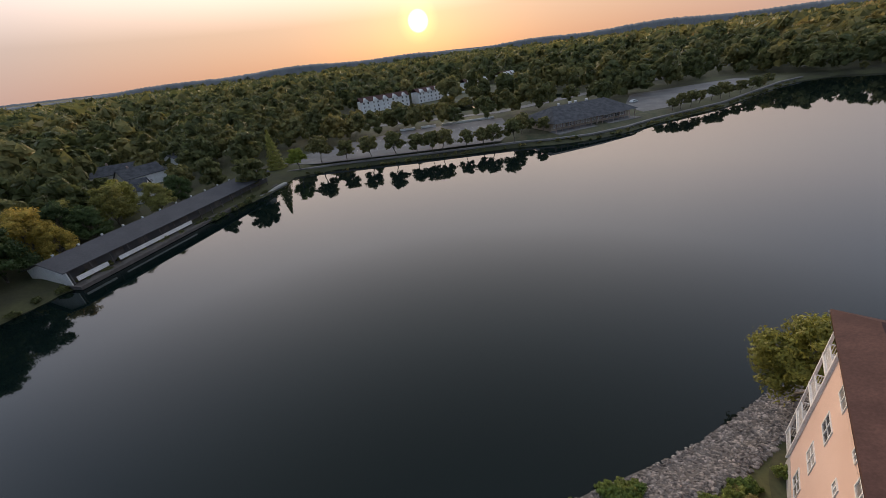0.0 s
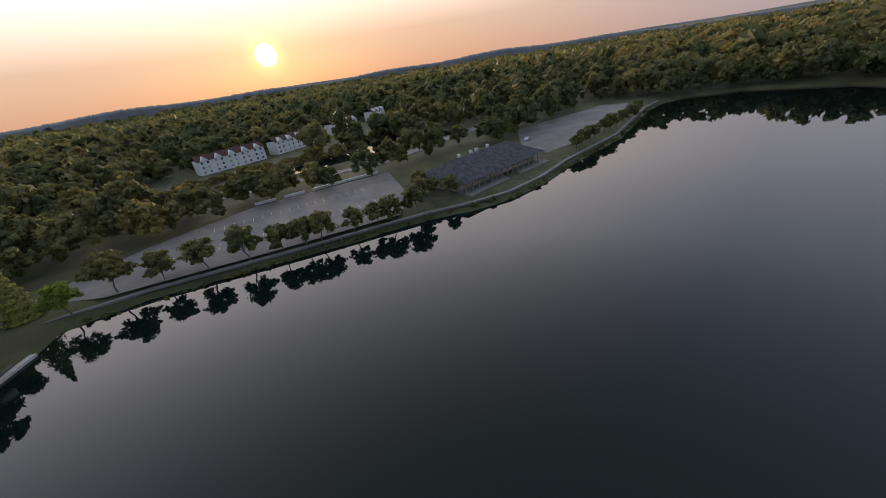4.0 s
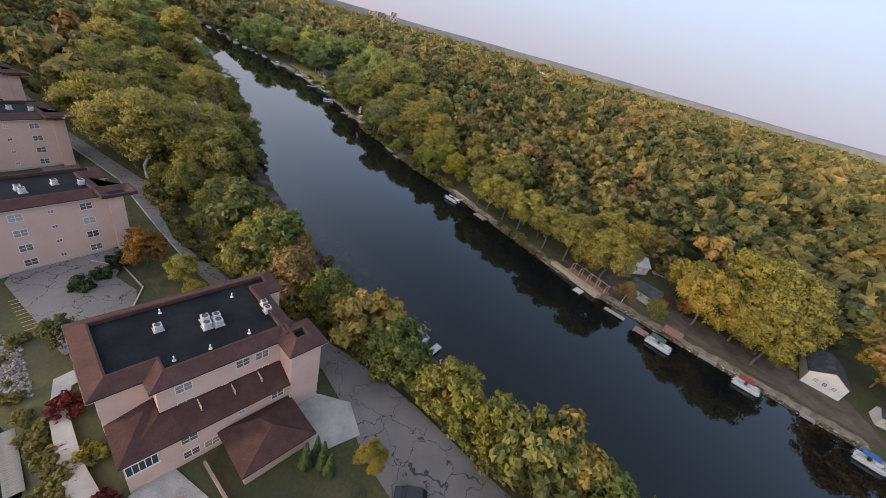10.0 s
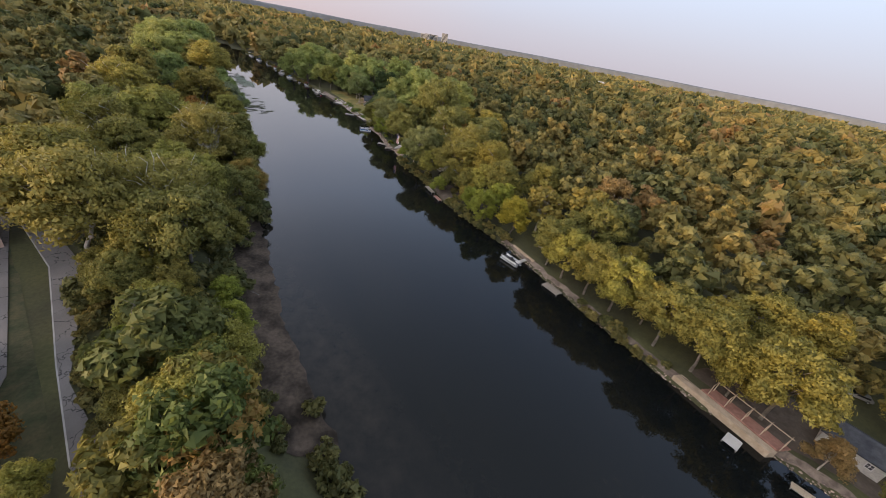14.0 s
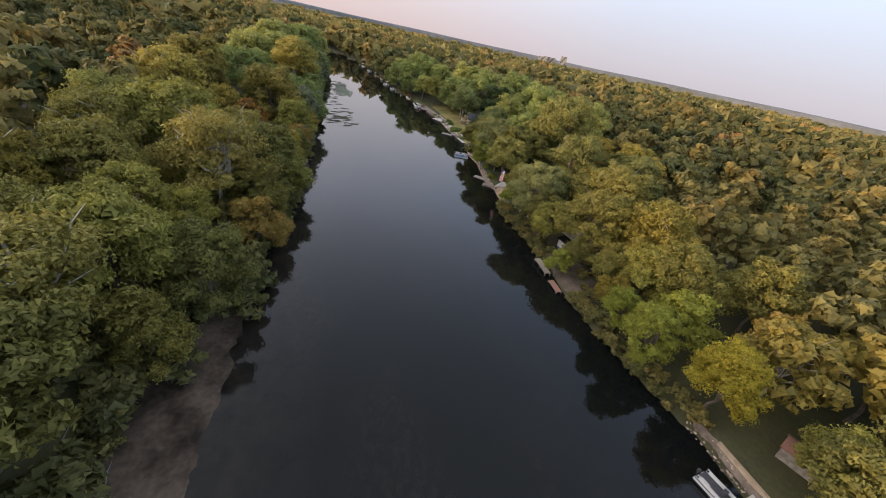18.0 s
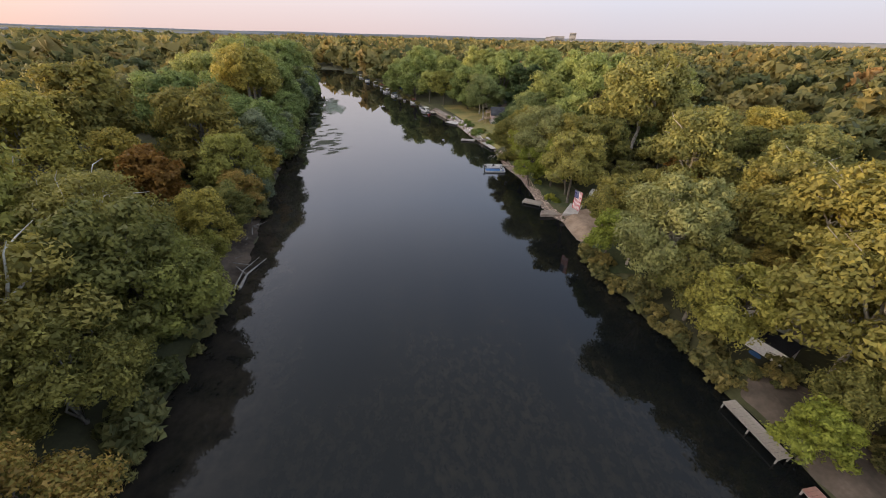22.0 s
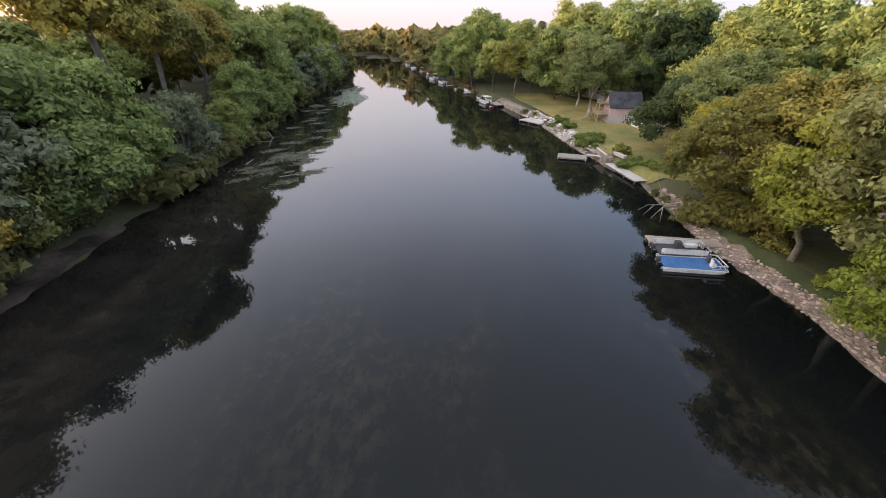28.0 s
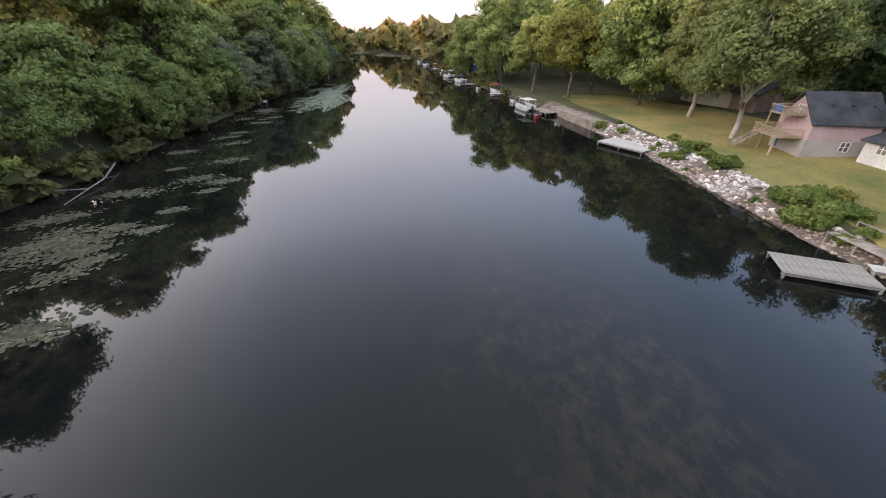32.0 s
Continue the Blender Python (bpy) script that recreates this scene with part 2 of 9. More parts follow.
def wobble(x, y):
    return 0.9 * np.sin(x * 0.31 + 1.3 * np.sin(y * 0.17)) + 0.6 * np.sin(x * 0.83 + y * 0.4) + 0.4 * np.sin(x * 1.7 - y * 1.1)


def river_distances(x, y):
    """Distances inland from the north and from the south bank (negative towards the water)."""
    n = (y - bank(NORTH_BANK, x)) / np.sqrt(1 + bank_slope(NORTH_BANK, x) ** 2)
    s = (bank(SOUTH_BANK, x) - y) / np.sqrt(1 + bank_slope(SOUTH_BANK, x) ** 2)
    return n, s


def ground_height(x, y):
    x, y = np.asarray(x, float), np.asarray(y, float)
    n, s = river_distances(x, y)
    lake = lake_distance(x, y)
    wob = 0.35 * wobble(x, y)
    flat_ = 7.5 * np.interp(x, [92, 108, 160, 178], [0, 1, 1, 0])
    north = -1.6 + 1.6 * rise(n + wob, -7, 0) + 0.22 * rise(n + 2 * wob, 0, 2 + flat_) + 2.98 * rise(n + wob, flat_, 8 + flat_)
    south = -1.6 + 1.6 * rise(s + 0.3 * wob, -7, 0) + 1.5 * rise(s + 0.3 * wob, 0, 2.2) + 1.6 * rise(s, 4, 40)
    land = np.where(n > s, north, south)
    shore = -0.6 + 1.6 * rise(lake + 0.5 * wob, -5, 0) + 1.3 * rise(lake + 0.5 * wob, 0, 3.0) + 0.9 * rise(lake, 3, 9)
    z = np.where(n > 0, np.minimum(land, shore), land)
    far = np.hypot(x - 150, y)
    return z + 0.06 * wobble(x * 0.5, y * 0.5) * (z > 2.0) + 45 * rise(far, 1300, 4600) * np.clip(0.35 + y / 2500, 0.0, 1.3)


def far_steps(lo, hi, step, reach):
    mid = np.arange(lo, hi + step / 2, step)
    out, d = [], step
    edge = 0.0
    while edge < reach:
        d *= 1.22
        edge += d
        out.append(edge)
    out = np.array(out)
    return np.concatenate([lo - out[::-1], mid, hi + out])


def mesh_of(name, verts, faces, mat, smooth=True):
    me = bpy.data.meshes.new(name)
    verts, faces = np.asarray(verts, np.float32), np.asarray(faces, np.int32)
    k = faces.shape[1]
    me.vertices.add(len(verts))
    me.vertices.foreach_set("co", verts.ravel())
    me.loops.add(faces.size)
    me.loops.foreach_set("vertex_index", faces.ravel())
    me.polygons.add(len(faces))
    me.polygons.foreach_set("loop_start", np.arange(0, faces.size, k, dtype=np.int32))
    me.polygons.foreach_set("use_smooth", np.full(len(faces), smooth))
    me.update(calc_edges=True)
    me.validate()
    if mat:
        me.materials.append(mat)
    return me


def grid_faces(nx, ny):
    i = (np.arange(nx - 1)[:, None] * ny + np.arange(ny - 1)[None]).ravel()
    return np.stack([i, i + ny, i + ny + 1, i + 1], 1)


gx, gy = far_steps(-120, 420, 2.0, 4600), far_steps(-190, 215, 2.0, 4600)
GX, GY = np.meshgrid(gx, gy, indexing="ij")
GROUND = rough_surface("grass_and_soil", (0.050, 0.048, 0.022), (0.085, 0.085, 0.030), 1.6, 0.07, 0.95, 0.5, 0.1)
ground = new("ground", mesh_of("ground", np.stack([GX, GY, ground_height(GX, GY)], -1).reshape(-1, 3), grid_faces(len(gx), len(gy)), GROUND))
GZ = ground_height(GX, GY)


def sheet_height(x, y):
    """Height of the ground sheet itself, between its grid points."""
    x, y = np.asarray(x, float), np.asarray(y, float)
    i = np.clip(np.searchsorted(gx, x) - 1, 0, len(gx) - 2)
    j = np.clip(np.searchsorted(gy, y) - 1, 0, len(gy) - 2)
    u, w = (x - gx[i]) / (gx[i + 1] - gx[i]), (y - gy[j]) / (gy[j + 1] - gy[j])
    return (GZ[i, j] * (1 - u) + GZ[i + 1, j] * u) * (1 - w) + (GZ[i, j + 1] * (1 - u) + GZ[i + 1, j + 1] * u) * w


tagged(ground, "grassy and wooded flat ground with banks down to the water", "ground", kind="structure")


def water_material(name, deep, weed, amount, mud=None):
    m = material(name, deep, 0.03)
    b = m.node_tree.nodes["Principled BSDF"]
    b.inputs["IOR"].default_value = 1.33
    beds = ramp(m, noise_of(m, 0.045, 3, "Object", (0.6, 1.6, 1.0)), [(0.44, (0, 0, 0)), (0.62, (1, 1, 1))])
    tufts = ramp(m, noise_of(m, 0.9, 8, "Object", (0.75, 1.0, 1.0), 0.72), [(0.44, (0, 0, 0)), (0.44 + amount, (1, 1, 1))])
    beds = mixed(m, 1.0, beds, tufts, "MULTIPLY")
    if mud:
        # weed beds grow thicker downstream
        sep = node(m, "ShaderNodeSeparateXYZ")
        m.node_tree.links.new(node(m, "ShaderNodeTexCoord").outputs["Object"], sep.inputs[0])
        along = m.node_tree.nodes.new("ShaderNodeMapRange")
        along.inputs["From Min"].default_value, along.inputs["From Max"].default_value = 120.0, 300.0
        along.inputs["To Min"].default_value, along.inputs["To Max"].default_value = 0.25, 1.0
        m.node_tree.links.new(sep.outputs["X"], along.inputs["Value"])
        beds = mixed(m, 1.0, beds, along.outputs[0], "MULTIPLY")
    out = mixed(m, beds, deep, weed)
    if mud:
        at = node(m, "ShaderNodeAttribute")
        at.attribute_name = "shallow"
        torn = mixed(m, 1.0, at.outputs["Color"], ramp(m, noise_of(m, 0.28, 6, "Object", None, 0.7), [(0.30, (0.0, 0.0, 0.0)), (0.66, (1, 1, 1))]), "MULTIPLY")
        out = mixed(m, torn, out, mud)
    colour_in(m, out)
    bumped(m, noise_of(m, 0.9, 2, "Object"), 0.03, 0.02)
    return m


RIVER_WATER = water_material("river_water", (0.0050, 0.0062, 0.0062), (0.028, 0.0235, 0.0155), 0.24, (0.046, 0.036, 0.027))
LAKE_WATER = water_material("lake_water", (0.0034, 0.0080, 0.0072), (0.0044, 0.0084, 0.0078), 0.3)
rx_ = np.concatenate([np.arange(-1500, -100, 50.0), np.arange(-100, 700, 5.0), np.arange(700, 1500, 25.0)])
nb, sb = bank(NORTH_BANK, rx_), bank(SOUTH_BANK, rx_)
far_mud = np.interp(rx_, [225, 245, 320, 350], [0, 1, 1, 0])
rows_ = [sb - 5, sb + 4, nb - 15 - 4 * far_mud, nb - 5 - 2.5 * np.sin(rx_ * 0.07) - 3 * far_mud, nb + 5]
rv = np.concatenate([np.stack([rx_, r, 0 * rx_], 1) for r in rows_])
k = len(rx_)
ri = (np.arange(k - 1)[:, None] + np.arange(len(rows_) - 1)[None] * k).ravel()
river_mesh = mesh_of("river", rv, np.stack([ri, ri + 1, ri + k + 1, ri + k], 1), RIVER_WATER)
mud_ = np.interp(rx_, [60, 112, 150, 225, 240, 300, 335, 370, 420], [0.1, 0.6, 0.5, 0.5, 0.85, 0.6, 0.4, 0.18, 0.08])
shallow = river_mesh.attributes.new("shallow", "FLOAT", "POINT")
shallow.data.foreach_set("value", np.concatenate([0 * mud_, 0 * mud_, 0 * mud_, mud_, mud_]).astype(np.float32))
river = new("water_river", river_mesh)
tagged(river, "still dark river water mirroring trees and evening sky", "water", kind="structure")
bm = bmesh.new()
cx, cy = 80, 70
ring = [bm.verts.new((x + 3 * (1 if x > cx else -1) * 0.7, y + 3 * (1 if y > cy else -1), LAKE_Z)) for x, y in LAKE]
bmesh.ops.triangulate(bm, faces=[bm.faces.new(ring)])
lake_me = bpy.data.meshes.new("lake")
bm.to_mesh(lake_me)
bm.free()
lake_me.materials.append(LAKE_WATER)
lake = tagged(new("water_lake", lake_me), "calm dark green lake reflecting the sunset", "water", kind="structure")
# ---- trees ----
rng = np.random.default_rng(5)


def leaf_tris(centres, normals, size, rnd):
    """A pointed clump of leaves at each centre, facing about its normal."""
    n = len(centres)
    a = np.cross(normals, rnd.normal(size=(n, 3)))
    a /= np.linalg.norm(a, axis=1, keepdims=True) + 1e-9
    b = np.cross(normals, a)
    s = (size * rnd.uniform(0.6, 1.4, n))[:, None]
    v = np.stack([centres - a * s - b * s * 0.55, centres - a * s * 0.6 + b * s * 0.75, centres + a * s * 1.1], 1)
    return v.reshape(-1, 3), np.arange(3 * n).reshape(-1, 3)


def crown_lobes(radius, height, base, rnd, lobes):
    """Centres and radii of the rounded lobes that make up a crown."""
    i = np.arange(lobes)
    up = 0.05 + 0.9 * (i + 0.5) / lobes
    th = i * 2.4 + rnd.uniform(0, 0.9, lobes)
    out = radius * np.sqrt(np.clip(1 - up**2, 0, 1)) * rnd.uniform(0.42, 0.86, lobes)
    lc = np.stack([out * np.cos(th), out * np.sin(th), base + height * (0.14 + 0.70 * up) + rnd.uniform(-0.05, 0.05, lobes) * height], 1)
    return lc, radius * rnd.uniform(0.62, 1.05, lobes) * 1.62 / math.sqrt(lobes)


ICO_V, ICO_F = [], []
bm = bmesh.new()
bmesh.ops.create_icosphere(bm, subdivisions=1, radius=1.0)
bm.verts.index_update()
ICO_V = np.array([v.co[:] for v in bm.verts])
ICO_F = np.array([[v.index for v in f.verts] for f in bm.faces])
bm.free()


def unit(v):
    return v / (np.linalg.norm(v, axis=1, keepdims=True) + 1e-9)


def crown_leaves(count, radius, height, base, rnd, lobes=9, per_spray=26, cover=1.5, wild=0.42, fill=0.13):
    """Leaves gathered in rounded sprays on the lobes of a crown, with a thinner filling behind them, its shade put into
    a low tone.
    Returns vertices, faces, the lobes' centres and a tone for each vertex's spray."""
    lc, lr = crown_lobes(radius, height, base, rnd, lobes)
    inner = int(count * fill)
    outer = count - inner
    sprays = max(lobes, outer // per_spray)
    size = math.sqrt(cover * 4 * math.pi * 0.6 * (lr**2).sum() / (1.3 * count))
    lobe = rnd.choice(lobes, sprays, p=lr**2 / (lr**2).sum())
    out = rnd.normal(size=(sprays, 3))
    out[:, 2] = out[:, 2] * 0.85 + 0.42
    out = unit(out)
    centre = lc[lobe] + out * (lr[lobe] * rnd.uniform(0.62, 1.0, sprays))[:, None] * np.array([1, 1, 0.85])
    rad = lr[lobe] * rnd.uniform(0.26, 0.50, sprays)
    pick = rnd.integers(0, sprays, outer)
    d = rnd.normal(size=(outer, 3))
    d[:, 2] = d[:, 2] * 0.8 + 0.35
    d = unit(d)
    c = centre[pick] + d * (rad[pick] * rnd.uniform(0.5, 1.1, outer))[:, None] * np.array([1.1, 1.1, 0.7])
    nrm = unit(0.7 * d + 0.5 * out[pick] + wild * rnd.normal(size=(outer, 3)))
    v, f = leaf_tris(c, nrm, size, rnd)
    tone = rnd.uniform(0, 1, sprays)[pick]
    k = len(v) // outer
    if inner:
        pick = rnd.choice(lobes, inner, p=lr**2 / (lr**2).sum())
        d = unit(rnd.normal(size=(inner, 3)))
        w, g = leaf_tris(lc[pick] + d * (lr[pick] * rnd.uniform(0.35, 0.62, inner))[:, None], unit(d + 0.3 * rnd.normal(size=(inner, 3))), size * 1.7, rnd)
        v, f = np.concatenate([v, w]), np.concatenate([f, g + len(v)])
        # fixed low tone: the shade inside the crown goes into the leaf colour
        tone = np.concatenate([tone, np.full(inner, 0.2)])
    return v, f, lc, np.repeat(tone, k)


def leafy(name, v, f, tone, mat):
    me = mesh_of(name, v, f, mat, False)
    me.attributes.new("spray", "FLOAT", "POINT").data.foreach_set("value", tone.astype(np.float32))
    return me


def tube(points, radii, sides=6):
    pts = [Vector(p) for p in points]
    verts, faces = [], []
    for i, p in enumerate(pts):
        d = (pts[min(i + 1, len(pts) - 1)] - pts[max(i - 1, 0)]).normalized()
        a = d.orthogonal().normalized()
        b = d.cross(a)
        verts += [p + (a * math.cos(2 * math.pi * s / sides) + b * math.sin(2 * math.pi * s / sides)) * radii[i] for s in range(sides)]
        if i:
            o = (i - 1) * sides
            faces += [(o + s, o + (s + 1) % sides, o + sides + (s + 1) % sides, o + sides + s) for s in range(sides)]
    return verts, faces


def joined_tubes(name, tubes, mat, grown=False):
    vs, fs = [], []
    for v, f in tubes:
        o = len(vs)
        vs += [tuple(p) for p in v]
        fs += [tuple(i + o for i in q) for q in f]
        if o and grown:
            # the limb grows out of the stem
            near_ = min(range(first), key=lambda i: (Vector(vs[i]) - Vector(vs[o])).length)
            fs.append((near_, o, o + 1, near_ + 1 if (near_ + 1) % 8 else near_ - 7))
        else:
            first = len(vs)
    return mesh_of(name, vs, fs, mat)


def bent(start, end, rnd, wobble_, n=5):
    """A crooked run of points from start to end."""
    s, e = Vector(start), Vector(end)
    pts = [s]
    for i in range(1, n):
        u = i / n
        pts.append(s.lerp(e, u) + Vector((*rnd.normal(0, wobble_, 2), rnd.normal(0, wobble_ * 0.6) + wobble_ * 1.4 * math.sin(u * math.pi))))
    return pts + [e]


def tree_model(seed, height, radius, count, mat, bark, lobes=9, bare=0.28, limbs=7, reach=0.1, cover=1.5, stout=0.6, forks=1):
    """Trunk with crooked forked limbs, and crown, as two meshes."""
    rnd = np.random.default_rng(seed)
    base = height * bare
    v, f, lc, tone = crown_leaves(count, radius, height - base - 0.12 * height, base, rnd, lobes, cover=cover)
    crown = leafy("crown", v, f, tone, mat)
    sway = rnd.normal(0, 0.25, (4, 2))
    spine = [(0, 0, -0.4), (sway[0][0] * 0.5, sway[0][1] * 0.5, base * 0.6), (sway[1][0], sway[1][1], base * 1.2), (sway[2][0] * 1.6, sway[2][1] * 1.6, height * 0.62)]
    r0 = 0.0155 * height
    tubes = [tube(spine, [r0 * 1.3, r0, r0 * 0.8, r0 * 0.35], 8)]
    for i in range(min(limbs, len(lc))):
        s = Vector(spine[2]) * rnd.uniform(0.75, 1.0) + Vector((0, 0, rnd.uniform(0, 0.12) * height))
        e = Vector(lc[-1 - i])
        e.z = max(e.z, s.z + 0.6)
        e = e + (e - s) * reach * 0.35
        run = bent(s, e, rnd, 0.035 * height)
        r1 = r0 * stout
        tubes.append(tube(run, [r1, r1 * 0.85, r1 * 0.7, r1 * 0.5, r1 * 0.33, r1 * 0.12], 5))
        for k in range(forks):
            a = run[2 + k % 3]
            away = Vector((*rnd.normal(0, 1, 2), 0.6)).normalized()
            tubes.append(tube(bent(a, a + ((e - s).normalized() + away) * radius * rnd.uniform(0.22, 0.4), rnd, 0.02 * height, 3), [r1 * 0.5, r1 * 0.36, r1 * 0.22, r1 * 0.08], 4))
    return joined_tubes("trunk", tubes, bark, True), crown


def tree(name, label, models, x, y, scale, turn, z=None, group="", category="tree"):
    trunk, crown = models
    ob = new(name)
    z = float(ground_height(np.array([x]), np.array([y]))[0]) if z is None else z
    ob.matrix_world = pose(x, y, z, 0, 0, turn) @ Matrix.Diagonal((scale, scale, scale, 1))
    for n, me in (("trunk", trunk), ("crown", crown)):
        new(n, me).parent = ob
    return tagged(ob, label, category, group)


BROAD = [tree_model(100 + i, 15.0, 7.0, 3900, LEAF_TREE, BARK, 22) for i in range(6)]
SYCAMORE = [tree_model(200 + i, 17.0, 7.8, 3700, LEAF_TREE, PALE_BARK, 20, 0.22, 8, 0.0, 1.1, 0.7, 2) for i in range(4)]
SLENDER = [tree_model(300 + i, 15.0, 5.2, 3200, LEAF_TREE, BARK, 18) for i in range(4)]
FINE_BROAD = [tree_model(120 + i, 15.0, 7.0, 17000, LEAF_TREE, BARK, 24) for i in range(4)]
FINE_SYCAMORE = [tree_model(220 + i, 17.0, 7.8, 17000, LEAF_TREE, PALE_BARK, 22, 0.22, 9, 0.0, 1.1, 0.8, 2) for i in range(4)]
FINE_SLENDER = [tree_model(320 + i, 15.0, 5.2, 12000, LEAF_TREE, BARK, 20) for i in range(3)]
def tinted(name, stops):
    return leaf_material(name, stops, "object")


LEAF_GOLD = tinted("golden_leaves", [(0.0, (0.175, 0.16, 0.034)), (1.0, (0.245, 0.195, 0.038))])
LEAF_ORANGE = tinted("orange_leaves", [(0.0, (0.19, 0.10, 0.02)), (1.0, (0.25, 0.13, 0.03))])
LEAF_LIME = tinted("lime_leaves", [(0.0, (0.180, 0.212, 0.034)), (1.0, (0.232, 0.245, 0.042))])
LEAF_RED = tinted("dark_red_leaves", [(0.0, (0.10, 0.018, 0.02)), (1.0, (0.15, 0.03, 0.03))])
LEAF_SPRUCE = tinted("blue_needles", [(0.0, (0.07, 0.09, 0.085)), (1.0, (0.10, 0.12, 0.115))])
LEAF_DARK = tinted("dark_green_leaves", [(0.0, (0.04, 0.065, 0.024)), (1.0, (0.06, 0.09, 0.028))])
LEAF_MID = tinted("mid_green_leaves", [(0.0, (0.195, 0.20, 0.051)), (1.0, (0.252, 0.235, 0.051))])
LEAF_DRY = tinted("dry_brown_leaves", [(0.0, (0.20, 0.14, 0.055)), (1.0, (0.25, 0.175, 0.07))])


LEAF_OLIVE = tinted("olive_leaves", [(0.0, (0.145, 0.145, 0.040)), (1.0, (0.20, 0.18, 0.043))])
LEAF_GREEN = tinted("green_leaves", [(0.0, (0.168, 0.175, 0.056)), (0.5, (0.242, 0.225, 0.059)), (0.85, (0.299, 0.250, 0.053)), (1.0, (0.341, 0.250, 0.053))])


def recoloured(models, mat):
    crown = models[1].copy()
    crown.materials[0] = mat
    return models[0], crown


FINE_BROAD_G, FINE_SYCAMORE_G, FINE_SLENDER_G = ([recoloured(m, LEAF_GREEN) for m in kind] for kind in (FINE_BROAD, FINE_SYCAMORE, FINE_SLENDER))
BROAD_G, SYCAMORE_G, SLENDER_G = ([recoloured(m, LEAF_GREEN) for m in kind] for kind in (BROAD, SYCAMORE, SLENDER))
BANK_T = [tree_model(790 + i, 15, 6.2, 19000, (LEAF_GREEN, LEAF_MID)[i % 2], BARK, 24, 0.02) for i in range(4)]


BANK_A = [recoloured(m, LEAF_TREE) for m in BANK_T]
BANK_Y = [recoloured(m, (LEAF_OLIVE, LEAF_MID)[i % 2]) for i, m in enumerate(BANK_T)]
BANK_W = [recoloured(m, tinted("grey_green_leaves", [(0.0, (0.14, 0.165, 0.095)), (1.0, (0.19, 0.21, 0.115))])) for m in BANK_T[:2]]
LEAF_BELT = tinted("belt_leaves", [(0.0, (0.089, 0.115, 0.030)), (0.45, (0.158, 0.165, 0.036)), (0.8, (0.226, 0.195, 0.042)), (1.0, (0.273, 0.185, 0.055))])
BANK_C = [recoloured(tree_model(890 + i, 15, 6.2, 6000, LEAF_TREE, BARK, 20, 0.02), LEAF_BELT) for i in range(4)]
LEAF_PALE = tinted("pale_green_leaves", [(0.0, (0.19, 0.205, 0.075)), (1.0, (0.23, 0.23, 0.085))])
LEAF_FRESH = tinted("fresh_green_leaves", [(0.0, (0.160, 0.205, 0.066)), (0.6, (0.215, 0.255, 0.078)), (1.0, (0.265, 0.275, 0.080))])
BANK_F = [recoloured(m, LEAF_FRESH) for m in BANK_T]
BANK_D = [recoloured(m, LEAF_DARK) for m in BANK_T[:3]]
GOLD = [tree_model(700 + i, 10, 4.2, 12000, LEAF_GOLD, BARK, 18, 0.15) for i in range(2)]
ORANGE_T = [tree_model(710, 11, 4.4, 8000, LEAF_ORANGE, BARK, 18, 0.12)]
LIME = [tree_model(720 + i, 13, 4.8, 9000, LEAF_LIME, BARK, 18, 0.22) for i in range(2)]
DRY_T = [tree_model(730, 15, 6.2, 8500, LEAF_DRY, PALE_BARK, 18, 0.22, 10)]
DARK_T = [tree_model(740 + i, 15, 6.2, 9000, LEAF_DARK, BARK, 22, 0.18) for i in range(2)]
MID_T = [tree_model(750 + i, 15, 6.0, 16000, LEAF_MID, BARK, 22, 0.2) for i in range(2)]
LEAF_ROW = tinted("dark_olive_leaves", [(0.0, (0.105, 0.112, 0.040)), (1.0, (0.155, 0.14, 0.05))])
SMALL_T = [tree_model(760 + i, 7.5, 3.0, 2600, LEAF_ROW, BARK, 12, 0.22) for i in range(2)]
FULL_LIME = tree_model(725, 13, 4.8, 26000, LEAF_LIME, BARK, 26, 0.16)
FULL_MID = tree_model(755, 15, 6.0, 30000, LEAF_PALE, PALE_BARK, 28, 0.18, 12)
FULL_OLIVE = recoloured(FULL_MID, LEAF_OLIVE)
FULL_YELLOW = recoloured(FULL_LIME, tinted("yellow_lime_leaves", [(0.0, (0.27, 0.245, 0.03)), (1.0, (0.32, 0.27, 0.035))]))
FULL_GREEN = recoloured(FULL_MID, tinted("soft_green_leaves", [(0.0, (0.150, 0.185, 0.066)), (1.0, (0.20, 0.215, 0.075))]))
ROUND_T = tree_model(796, 15, 9.2, 26000, tinted("deep_green_leaves", [(0.0, (0.06, 0.085, 0.03)), (1.0, (0.075, 0.10, 0.034))]), BARK, 34, 0.06)
OLIVE_T = [recoloured(m, LEAF_OLIVE) for m in MID_T]
WARM_SYC = [recoloured(m, LEAF_GOLD) for m in FINE_SYCAMORE]
LEAF_SYC = tinted("yellow_olive_leaves", [(0.0, (0.20, 0.19, 0.05)), (1.0, (0.26, 0.215, 0.055))])
WHITE_BARK = rough_surface("white_bark", (0.42, 0.39, 0.33), (0.74, 0.71, 0.63), 4, 0.9, 0.85, 0.3)
PALE_SYC = [tree_model(230 + i, 17.0, 7.8, 17000, LEAF_SYC, WHITE_BARK, 26, 0.2, 16, 0.12, 0.82, 0.9, 2) for i in range(4)]
LIME_GOLD = [recoloured(m, tinted("yellow_green_leaves", [(0.0, (0.165, 0.175, 0.036)), (1.0, (0.22, 0.20, 0.042))])) for m in GOLD]
TALL_T = tree_model(797, 15, 4.4, 15000, LEAF_GREEN, BARK, 18, 0.5)
FRESH_F = [recoloured(m, LEAF_FRESH) for m in FINE_BROAD + FINE_SLENDER]
